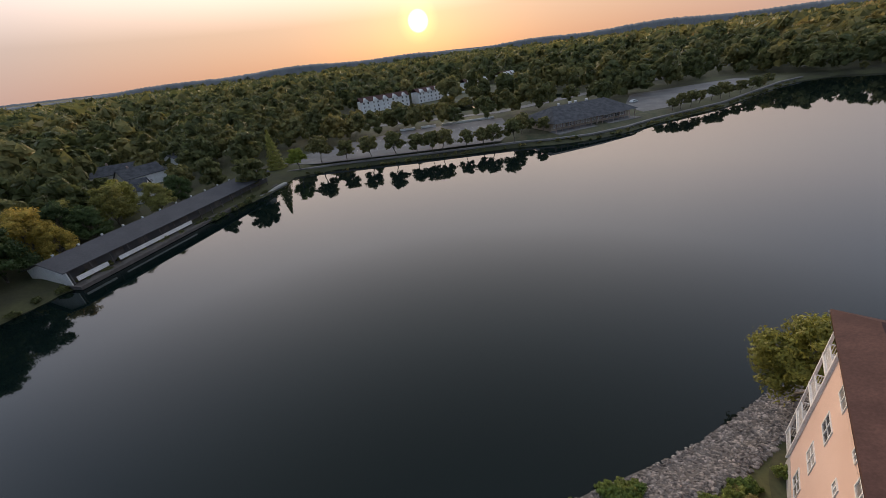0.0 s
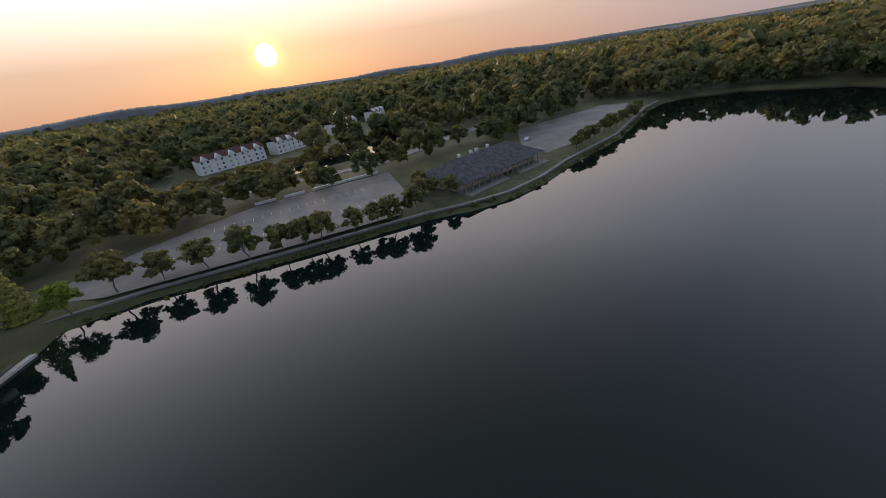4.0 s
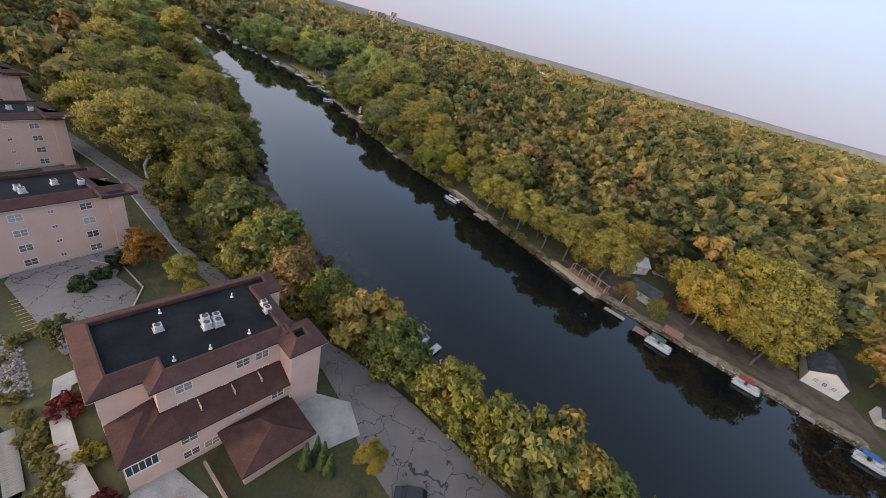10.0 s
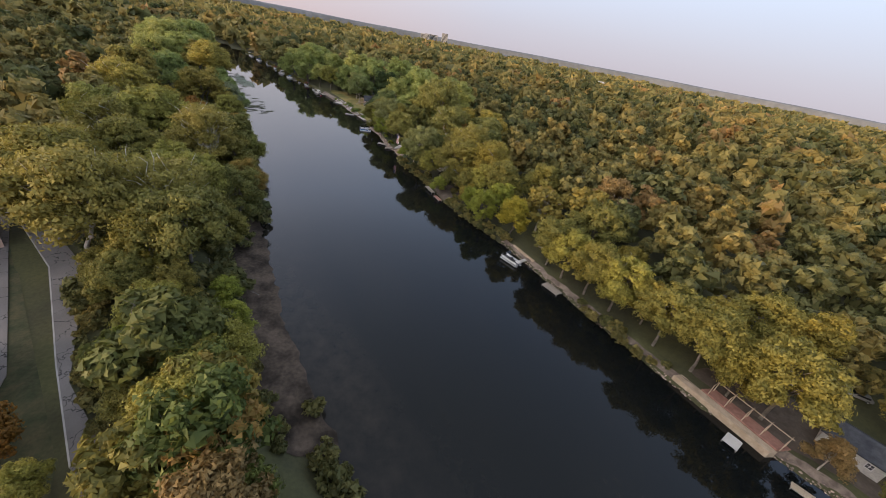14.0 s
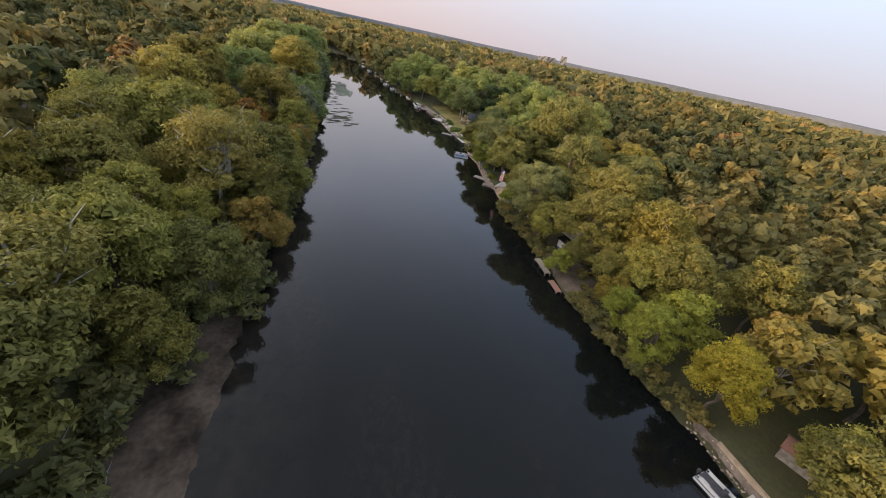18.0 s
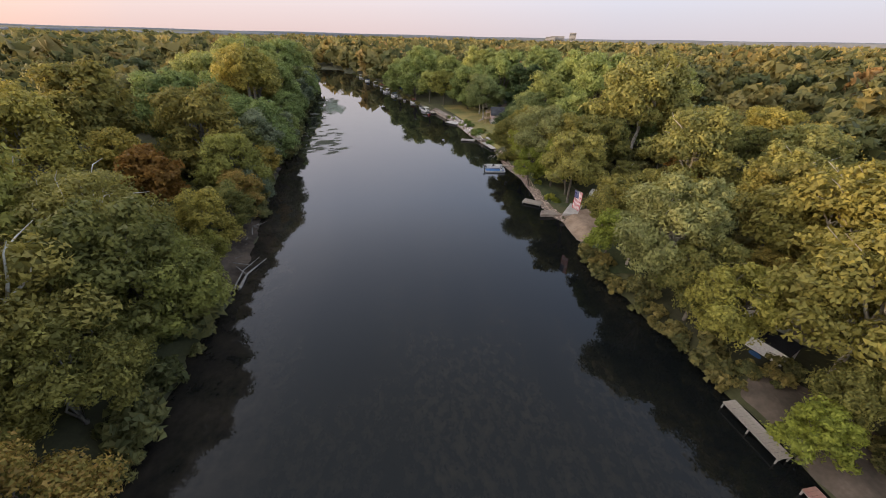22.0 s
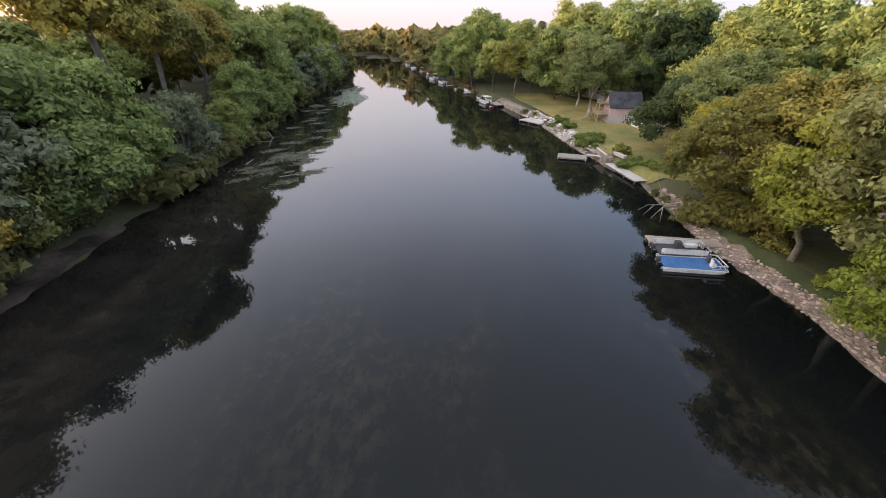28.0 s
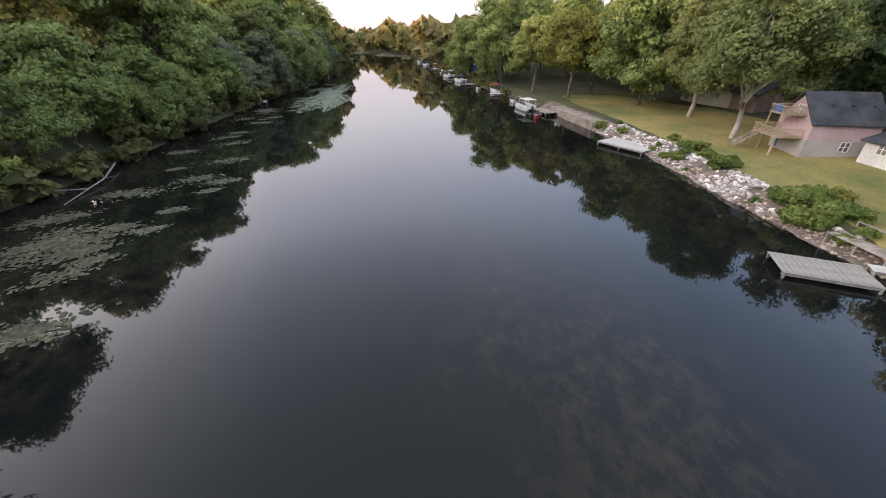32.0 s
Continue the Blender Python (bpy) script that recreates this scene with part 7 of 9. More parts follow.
dock("wooden dock with tall white posts", 398.5, -58.6, 20, 7.0, 3.0, PLANK, 0.7)
pontoon("pontoon boat under a white canopy", 404.0, -54.5, 22, HULL_WHITE, 7.0, SHED_WHITE)
rowing_hull("red and white motor boat", 398.6, -54.4, 170, RED, 5.0)
far_boats = [(421, -50.5, "white"), (432, -47.5, "dock"), (440, -44.0, "canopy"), (449, -40.5, "white"), (458, -37.0, "dock"), (466, -33.8, "canopy"), (476, -30.0, "white"), (486, -26.6, "canopy"), (497, -22.8, "canopy"), (509, -19.2, "white"), (521, -15.0, "canopy"), (535, -10.6, "dock"), (548, -6.6, "canopy"), (563, -2.4, "canopy"), (579, 2.2, "white"), (596, 7.4, "canopy"), (615, 15.0, "canopy")]
for i, (bx_, by_, kind_) in enumerate(far_boats):
    sy_, st_ = south(bx_)
    if kind_ == "dock":
        dock("pale dock on the far bank", bx_, sy_ - 0.5, st_ + 75, 5.0, 2.2, PLANK_PALE)
    elif kind_ == "white":
        rowing_hull("small white motor boat at the bank", bx_, sy_ + 2.2, st_ + 160, HULL_WHITE, 5.4, 2.0)
    else:
        pontoon("pontoon boat with a canopy at the far bank", bx_, sy_ + 1.6, st_ + (8 if i % 2 else 178), HULL_WHITE, 6.8, (SHED_WHITE, BLUE, RED, CHARCOAL)[i % 4])
pontoon("white pontoon boat under overhanging trees", 468, 22.0, 25, HULL_WHITE, 6.4)
dock("small pale dock under overhanging trees", 404.5, 12.6, 30, 4.6, 1.8, PLANK_PALE)
# below the apartment houses
dock("narrow white dock among bank trees", 82.6, -40.6, -70, 5.2, 1.5, PLANK_PALE)
dock("narrow white dock beside a moored boat", 77.0, -41.8, -66, 6.2, 1.5, PLANK_PALE)
dock("long white dock with a covered boat", 70.6, -44.0, -64, 7.0, 1.6, PLANK_PALE)
pontoon("pontoon boat under a dark cover", 74.0, -43.2, -64, CHARCOAL, 6.0, CHARCOAL)
dock("old grey dock on the lake shore", 64.6, 11.6, 20, 10.0, 1.8, WOOD_GREY, 1.45)

draped("bank_edge", [(20, -138.2), (41, -128.6), (71, -115.6), (92, -107.6), (118, -102.6), (160, -95.8), (160, -97.0), (118, -103.8), (92, -109.2), (71, -117.2), (41, -130.2), (20, -139.8)][::-1], BANK_SOIL, "dry stony edge of the garden bank", "bank", 0.1, 0.5, 0.4)
draped("bank_edge", [(258, -80.2), (266, -78.8), (288, -78.8), (300, -76.4), (311, -76.7), (331, -73.8), (345, -70.3), (371, -66.3), (385, -62.4), (410, -55.4), (410, -58.4), (385, -65.6), (371, -69.4), (345, -72.6), (331, -76.0), (311, -78.7), (300, -78.3), (288, -80.5), (266, -80.5), (258, -81.8)][::-1], BANK_SOIL, "brown stony edge of the river bank", "bank", 0.07, 0.45, 0.4)
# houses in the gardens
GREY_WALL = rough_surface("cream_siding", (0.50, 0.47, 0.41), (0.62, 0.59, 0.53), 5, 0.5, 0.8, 0.1)
PINK_WALL = rough_surface("pink_render", (0.50, 0.36, 0.36), (0.60, 0.44, 0.44), 5, 0.5, 0.85, 0.1)
house("cream cottage with a grey roof in a garden", 73.5, -131.5, 15, 9, 7.5, 2.7, 1.7, GREY_WALL, ROOF_SLATE, [(2, 7.5, 1, 90), (4.5, 7.5, 1, 90), (7, 7.5, 1, 90)])
house("white cottage with a pale roof among trees", 92, -142, 70, 9, 7, 2.8, 2.0, WHITE_WALL, METAL, [(2, 7, 1, 90), (5, 7, 1, 90), (9, 3.5, 1, 0)])
house("white house with grey gabled roof facing the river", 42, -156, 112, 12, 8.5, 3.4, 2.4, WHITE_WALL, ROOF_SLATE, [(12, 2.2, 1, 0), (12, 4.2, 1, 0), (12, 6.2, 1, 0)])
house("small white shed with openings by the bank", 18.5, -157.0, 30, 7, 4.5, 2.6, 1.0, WHITE_WALL, ROOF_SLATE, [(1.5, 4.5, 1, 90), (3.5, 4.5, 1, 90), (5.5, 4.5, 1, 90)], name="shed")
house("white shed with a dark roof beside the river path", 212.2, -96.0, 21, 4.4, 3.0, 2.2, 0.8, WHITE_WALL, ROOF_BLACK, name="shed")
house("white trailer behind a shed", 217.5, -101.0, 25, 7, 2.6, 2.5, 0.35, WHITE_WALL, METAL, name="trailer")
house("dark roofed cottage behind bank trees", 224, -103, 10, 13, 8, 3.0, 2.2, GREY_WALL, ROOF_BLACK, [(2, 8, 1, 90), (4, 8, 1, 90), (6, 8, 1, 90)])
house("small shed with a rusty red roof", 152, -111, 30, 4.5, 3.5, 2.1, 0.8, WOOD_GREY, PLANK_RED, name="shed")
house("long low white outbuilding beside the pink house", 352.6, -93.2, 10, 8.2, 4.4, 2.2, 0.7, WHITE_WALL, ROOF_SLATE, [(1.0, 4.4, 1.0, 90), (2.2, 4.4, 1.0, 90), (5.0, 4.4, 1.0, 90), (6.2, 4.4, 1.0, 90)], name="outbuilding")
house("yellow-brown house behind the pink one", 389, -110, -82, 7, 5, 2.6, 2.2, PLANK_TAN, ROOF_SLATE, [(3, 6, 1, 90)])
house("brown house behind the lawn", 392, -100, 15, 13, 8, 2.8, 2.0, COPING, ROOF_SLATE, [(3, 8, 1, 90), (8, 8, 1, 90)], True)
house("tan house among trees by the lawn", 398, -98, 20, 12, 8, 3.0, 2.4, GREY_WALL, ROOF_BROWN, [(3, 8, 1, 90), (8, 8, 1, 90)])
canopy = new("garden_canopy")
canopy.matrix_world = pose(71.5, -127.8, ground_at(71.5, -127.8), 0, 0, 20)
bm = bmesh.new()
c_ = [bm.verts.new((px_, py_, 2.3)) for px_, py_ in ((-2, -1.7), (2, -1.7), (2, 1.7), (-2, 1.7))]
d_ = [bm.verts.new((v_.co.x * 0.96, v_.co.y * 0.96, 2.05)) for v_ in c_]
e_ = bm.verts.new((0, 0, 3.3))
for i in range(4):
    bm.faces.new((c_[i], c_[(i + 1) % 4], e_))
    bm.faces.new((d_[i], d_[(i + 1) % 4], c_[(i + 1) % 4], c_[i]))
part("roof_cloth", bm, RED, canopy, "red cloth roof")
for px_ in (-1.85, 1.85):
    for py_ in (-1.55, 1.55):
        part("pole", boxes((px_ - 0.04, px_ + 0.04, py_ - 0.04, py_ + 0.04, -0.1, 2.2)), WHITE_TRIM, canopy)
tagged(canopy, "red cloth garden canopy on white poles behind the bank", "canopy")
house("blue shed on the far bank", 500, -36, 20, 3.5, 3, 2.2, 0.7, BLUE, METAL, name="shed")

ph = new("house")
ph.matrix_world = pose(368.3, -82.8, 2.1, 0, 0, -92)
bm = bmesh.new()
prism(bm, [(0, -6.4), (7.4, -6.4), (7.4, 0), (0, 0)], -0.6, 1.9)
part("basement", bm, CONCRETE, ph, "grey concrete basement wall")
bm = bmesh.new()
prof_ = [(0, 1.9), (0, 3.9), (-3.2, 6.9), (-6.4, 3.9), (-6.4, 1.9)]
a = [bm.verts.new((0.05, y_, z_)) for y_, z_ in prof_]
b = [bm.verts.new((7.35, y_, z_)) for y_, z_ in prof_]
bm.faces.new(a)
bm.faces.new(b[::-1])
for i in range(5):
    bm.faces.new((a[i], b[i], b[(i + 1) % 5], a[(i + 1) % 5]))
part("wall", bm, PINK_WALL, ph, "pale pink upper wall")
bm = bmesh.new()
gable_roof(bm, 0, 7.4, -6.4, 0, 3.95, 3.0, 0.35)
part("roof", bm, ROOF_SLATE, ph, "dark grey shingled roof")
for wx_, wy_, wz_, fc_ in ((4.4, -6.4, 0.6, -90), (0.05, -3.2, 4.4, 180)):
    window(ph, WIN_HOUSE, wx_, wy_, wz_, fc_)
part("deck", boxes((-3.0, 0.0, -5.6, -0.6, 1.85, 2.0), (-2.4, 0.0, -4.6, -1.6, 4.4, 4.52)), PLANK_TAN, ph, "wooden balcony decks")
bm = bmesh.new()
for ax, ay, bx, by, zz in ((-3.0, -5.6, -3.0, -0.6, 2.0), (-3.0, -0.6, 0, -0.6, 2.0), (-3.0, -5.6, 0, -5.6, 2.0), (-2.4, -4.6, -2.4, -1.6, 4.5), (-2.4, -4.6, 0, -4.6, 4.5), (-2.4, -1.6, 0, -1.6, 4.5)):
    railing(bm, ax, ay, bx, by, zz, 0.95, 0.2)
part("railing", bm, PLANK_TAN, ph)
for px_, py_ in ((-2.9, -5.5), (-2.9, -0.7), (-2.3, -4.5), (-2.3, -1.7)):
    part("post", boxes((px_ - 0.08, px_ + 0.08, py_ - 0.08, py_ + 0.08, -0.6, 4.4 if px_ > -2.5 else 1.9)), PLANK_TAN, ph)
st = new("stairs")
st.parent = ph
for i in range(9):
    part("step", boxes((-3.1 - 0.26 * (i + 1), -3.1 - 0.26 * i, -2.0, -0.8, 1.75 - 0.2 * i, 1.8 - 0.2 * i)), PLANK, st)
for sy_ in (-2.05, -0.8):
    bm = bmesh.new()
    box(bm, 0, 3.1, 0, 0.06, -0.1, 0.12, Matrix.Translation((-3.1, sy_, 1.75)) @ Matrix.Rotation(radians(180), 4, "Z") @ Matrix.Rotation(radians(37), 4, "Y"))
    part("stringer", bm, PLANK, st)
part("tarpaulin", boxes((-2.42, -2.36, -4.0, -2.2, 4.6, 5.5), bevel=0.02), BLUE, ph, "bright blue tarpaulin on the balcony")
part("door", boxes((-0.02, 0.08, -1.6, -0.7, 0.0, 1.8), bevel=0.01), BLUE, ph, "blue basement door")
for vx_ in (2, 4.2, 6.4):
    part("roof_vent", boxes((vx_, vx_ + 0.25, -4.9, -4.65, 5.4, 5.85)), DARK, ph)
tagged(ph, "pink and grey riverside house with wooden balconies", "house")


def car(label, x, y, turn, paint, kind="car", z=None):
    o = new(kind)
    o.matrix_world = pose(x, y, ground_at(x, y) + 0.02 if z is None else z, 0, 0, turn)
    bm = bmesh.new()
    prof = [(-2.3, 0.35), (2.3, 0.35), (2.32, 0.75), (1.3, 0.98), (0.75, 1.5), (-1.5, 1.55), (-2.2, 1.0), (-2.32, 0.7)]
    a_ = [bm.verts.new((px, -0.88, pz)) for px, pz in prof]
    b_ = [bm.verts.new((px, 0.88, pz)) for px, pz in prof]
    bm.faces.new(a_)
    bm.faces.new(b_[::-1])
    for i in range(len(prof)):
        j = (i + 1) % len(prof)
        bm.faces.new((a_[i], a_[j], b_[j], b_[i]))
    beveled(bm, 0.07, 2)
    part("body", bm, paint, o)
    bm = bmesh.new()
    box(bm, -1.5, 0.85, -0.9, -0.87, 1.02, 1.42)
    box(bm, -1.5, 0.85, 0.87, 0.9, 1.02, 1.42)
    part("side_window", bm, GLASS, o)
    bm = bmesh.new()
    box(bm, -0.02, 0.02, -0.72, 0.72, -0.3, 0.3, Matrix.Translation((1.06, 0, 1.25)) @ Matrix.Rotation(radians(-46), 4, "Y"))
    part("windscreen", bm, GLASS, o)
    for wx in (-1.4, 1.45):
        for wy in (-0.86, 0.86):
            w_ = new("wheel")
            w_.parent = o
            w_.matrix_local = pose(wx, wy, 0.33, 90, 0, 0)
            bm = bmesh.new()
            cyl(bm, 0, 0, -0.11, 0.11, 0.33, sides=14)
            part("tyre", bm, DARK, w_)
            bm = bmesh.new()
            cyl(bm, 0, 0, -0.12, 0.12, 0.19, sides=10)
            part("rim", bm, ALU, w_)
    return tagged(o, label, "car")


PAINT_WHITE, PAINT_DARK, PAINT_SILVER = material("white_car_paint", (0.6, 0.6, 0.59), 0.3), material("dark_car_paint", (0.02, 0.022, 0.026), 0.25), material("silver_car_paint", (0.34, 0.35, 0.36), 0.3, 0.4)
car("white estate car parked under trees near the bank", 269.5, -93.6, -38, PAINT_WHITE)
car("dark car parked on the cracked drive", 47.0, -31.0, 60, PAINT_DARK, z=3.38)
car("silver car parked behind the cottage", 84, -145, 40, PAINT_SILVER)
car("dark car parked by the garden road", 112, -149, 10, PAINT_DARK)
car("white car parked by the hall", 92, 178, 30, PAINT_WHITE, z=3.36)

# orange boom lift on the drive
ORANGE = rough_surface("orange_paint", (0.50, 0.10, 0.02), (0.62, 0.14, 0.03), 4, 0.6, 0.45, 0.05)
CREAM = rough_surface("cream_paint", (0.52, 0.44, 0.30), (0.62, 0.54, 0.38), 4, 0.6, 0.5, 0.05)
lift = new("boom_lift")
lift.matrix_world = pose(13.4, -50.4, 3.46, 0, 0, 14) @ Matrix.Diagonal((1.25, 1.25, 1.25, 1))
part("chassis", boxes((-1.5, 1.5, -0.95, 0.95, 0.45, 0.85), bevel=0.06), ORANGE, lift)
part("turret", boxes((-1.6, 0.6, -0.8, 0.8, 0.88, 1.9), bevel=0.12), ORANGE, lift)
bm = bmesh.new()
box(bm, 0, 6.2, -0.18, 0.18, -0.2, 0.2, Matrix.Translation((-1.2, 0, 2.0)) @ Matrix.Rotation(radians(-9), 4, "Y"))
part("boom", bm, CREAM, lift, "cream telescopic boom")
bm = bmesh.new()
box(bm, 0, 1.9, -0.12, 0.12, -0.14, 0.14, Matrix.Translation((4.9, 0, 2.95)) @ Matrix.Rotation(radians(38), 4, "Y"))
part("jib", bm, ORANGE, lift)
bm = bmesh.new()
for ax, ay, bx, by in ((6.3, -1.0, 6.3, 1.0), (7.3, -1.0, 7.3, 1.0), (6.3, -1.0, 7.3, -1.0), (6.3, 1.0, 7.3, 1.0)):
    railing(bm, ax, ay, bx, by, 1.3, 1.1, 0.3)
box(bm, 6.25, 7.35, -1.05, 1.05, 1.22, 1.32)
part("basket", bm, ORANGE, lift)
for wx_ in (-1.1, 1.1):
    for wy_ in (-0.95, 0.95):
        bm = bmesh.new()
        cyl(bm, 0, 0, -0.16, 0.16, 0.45, sides=14)
        w_ = part("wheel", bm, DARK, lift)
        w_.matrix_local = pose(wx_, wy_, 0.45, 90, 0, 0)
tagged(lift, "orange boom lift parked on the drive", "boom lift")
hoist = new("ladder_hoist")
hoist.matrix_world = look((16.6, -48.4, 3.5), (12.9, -27.6, 17.2)) @ Matrix.Rotation(radians(-90), 4, "X")
for rx0_ in (-0.42, 0.34):
    part("rail", boxes((rx0_, rx0_ + 0.08, 0.2, 23.5, -0.06, 0.06)), DARK, hoist)
for k_ in range(46):
    part("rung", boxes((-0.34, 0.34, 0.4 + k_ * 0.5, 0.47 + k_ * 0.5, -0.03, 0.03)), DARK, hoist)
part("carriage", boxes((-0.6, 0.6, 0.8, 1.7, 0.07, 0.5), bevel=0.03), METAL, hoist, "pale metal carriage")
tagged(hoist, "black ladder hoist leaning against a roof edge", "ladder")

# big flag hung between the trees
STRIPE_RED, STRIPE_WHITE, CANTON = canvas("flag_red", (0.48, 0.05, 0.07)), canvas("flag_white", (0.78, 0.76, 0.73)), canvas("flag_blue", (0.03, 0.045, 0.15))
flag = new("flag")
flag.matrix_world = pose(250.2, -81.3, 5.85, 0, 0, 20)


def sway(x, z):
    return 0.07 * math.sin(x * 2.6 + z * 0.7) + 0.05 * math.sin(z * 1.9)


for i in range(13):
    bm = bmesh.new()
    x0_, x1_ = i * 2.24 / 13, (i + 1) * 2.24 / 13
    rows = [[bm.verts.new((x_, sway(x_, z_), z_)) for x_ in (x0_, x1_)] for z_ in np.linspace(0, 4.1 if i < 6 else 2.46, 9)]
    for a_, b_ in zip(rows, rows[1:]):
        bm.faces.new((a_[0], a_[1], b_[1], b_[0]))
    part("stripe", bm, STRIPE_RED if i % 2 == 0 else STRIPE_WHITE, flag)
bm = bmesh.new()
grid_ = [[bm.verts.new((x_, sway(x_, z_), z_)) for x_ in np.linspace(6 * 2.24 / 13, 2.24, 6)] for z_ in np.linspace(2.46, 4.1, 6)]
for r0, r1 in zip(grid_, grid_[1:]):
    for i in range(5):
        bm.faces.new((r0[i], r0[i + 1], r1[i + 1], r1[i]))
part("canton", bm, CANTON, flag, "dark blue field of the flag")
bm = bmesh.new()
for r_ in range(9):
    for c_ in range(5 if r_ % 2 else 6):
        sx_, sz_ = 1.14 + (c_ + (0.5 if r_ % 2 else 0)) * 0.19, 2.58 + r_ * 0.175
        for side in (-0.012, 0.012):
            cv = [bm.verts.new((sx_ + (0.055 if k_ % 2 == 0 else 0.024) * math.sin(k_ * math.pi / 5), sway(sx_, sz_) + side, sz_ + (0.055 if k_ % 2 == 0 else 0.024) * math.cos(k_ * math.pi / 5))) for k_ in range(10)]
            bm.faces.new(cv)
part("stars", bm, STRIPE_WHITE, flag, "white stars")
v, f = tube([(-7.5, 0.2, 4.9), (-1, 0, 4.25), (1, 0, 4.14), (3.2, 0, 4.25), (9.5, 0.3, 5.2)], [0.025] * 5, 5)
shared("rope", mesh_of("rope", v, f, BARK), flag)
tagged(flag, "large striped flag with stars hanging from a rope between trees", "flag")


def log(label, pts, r0, mat=PALE_BARK):
    rr = [r0 * (1 - 0.75 * i / (len(pts) - 1)) for i in range(len(pts))]
    v, f = tube(pts, rr, 7)
    return v, f


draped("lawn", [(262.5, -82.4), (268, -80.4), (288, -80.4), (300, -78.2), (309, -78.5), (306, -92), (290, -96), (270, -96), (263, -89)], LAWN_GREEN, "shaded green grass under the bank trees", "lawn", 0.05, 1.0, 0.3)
draped("lawn", [(233, -81.6), (242, -81.6), (247.6, -83.4), (250, -88), (254, -92.4), (246, -98), (232, -94)], LAWN_GREEN, "rough green grass beside the sandy landing", "lawn", 0.05, 1.0, 0.4)
WET_MUD = rough_surface("wet_mud", (0.026, 0.019, 0.013), (0.125, 0.092, 0.066), 1.6, 0.2, 0.85, 0.8, 0.14)
WET_MUD.node_tree.nodes["Principled BSDF"].inputs["Specular IOR Level"].default_value = 0.2
draped("bank_edge", [(228, -17.2), (238, -16.6), (262, -11.0), (284, -6.4), (300, -3.6), (300, -1.4), (284, -3.6), (262, -6.2), (252, -7.0), (243, -8.2), (232, -13.0)], WET_MUD, "dark bare mud along the wooded bank", "bank", 0.07, 0.5, 0.5)
DEADWOOD = rough_surface("grey_deadwood", (0.17, 0.15, 0.13), (0.32, 0.29, 0.255), 5, 1.0, 0.9, 0.3)


def driftwood(label, runs, r0):
    ob = new("driftwood", joined_tubes("driftwood", [log("", r, r0 * (1 if i == 0 else 0.55)) for i, r in enumerate(runs)], DEADWOOD))
    return tagged(ob, label, "log")


driftwood("long bare log lying in the shallows", [[(232.5, -17.6, 0.25), (237, -17.2, 0.35), (242.5, -18.6, 0.2)], [(233, -16.6, 0.2), (238, -16.2, 0.5), (243, -17.2, 0.3)], [(237, -17, 0.3), (239, -14.6, 0.8)]], 0.3)
driftwood("forked bare branch on the mud", [[(245.0, -11.3, 0.25), (248.0, -12.1, 0.35), (250.4, -12.3, 0.7)], [(247.5, -12.0, 0.35), (248.6, -10.4, 0.4)], [(246.4, -11.6, 0.3), (248.0, -13.0, 0.5)]], 0.13)
driftwood("bleached stump of a branch on the mud", [[(250.3, -8.2, 0.5), (248.6, -10.6, 0.3)], [(249.5, -9.4, 0.4), (250.2, -10.4, 0.8)]], 0.17)
driftwood("pale bare bush of dead twigs over the water", [[(256.5, -10.5, 0.3), (255.0, -12.0, 0.9), (253.6, -13.4, 1.2)], [(255.0, -12.0, 0.9), (254.0, -12.0, 1.8)], [(254.6, -12.4, 1.0), (254.8, -13.8, 1.6)], [(254.2, -12.8, 1.1), (253.0, -12.6, 1.7)], [(255.4, -11.6, 0.7), (256.2, -13.2, 1.5)]], 0.09)
driftwood("bare fallen trunk on the muddy bank", [[(240.6, -9.0, 0.9), (240.8, -12, 0.6), (240.1, -16.9, 0.25)], [(241, -12, 0.5), (243, -14, 0.6)]], 0.22)
driftwood("tangle of pale dead branches at the bank", [[(252, -12.5, 0.2), (258, -10.2, 0.5), (266, -7.2, 0.8)], [(256, -11, 0.4), (258, -13.5, 0.6)], [(260, -9.5, 0.5), (263, -12, 0.8)], [(262, -9, 0.6), (264, -6, 1.6)]], 0.16)
driftwood("pale dead branches of a fallen tree", [[(309.50, -77.00, 1.76), (308.88, -74.83, 1.60), (307.64, -72.78, 0.15)], [(309.07, -75.45, 1.68), (310.43, -73.28, 0.96), (310.80, -72.23, -0.08)], [(309.19, -75.76, 1.76), (310.2, -74.6, 3.0), (311.3, -74.1, 4.4)], [(308.69, -74.52, 1.44), (306.46, -73.53, 0.24)], [(309.81, -73.90, 1.28), (308.88, -72.35, 0.15)]], 0.13)
driftwood("bare branches in the reeds by the bank", [[(352, 3.5, 0.6), (347, 0.0, 0.4), (340, -2.5, 0.1)], [(347, 0, 0.4), (346, -3, 1.2)], [(344, -1, 0.3), (341, 1.4, 0.9)]], 0.14)
driftwood("long bare branch floating among lily pads", [[(320.4, -14.4, 0.08), (321.4, -16.2, 0.14), (322.8, -19.0, 0.05)], [(321.2, -15.8, 0.12), (322.4, -16.0, 0.3)]], 0.1)
driftwood("grey log lying in the shallows", [[(326.8, -4.6, 0.12), (328.6, -4.5, 0.2), (330.4, -4.1, 0.1)]], 0.13)
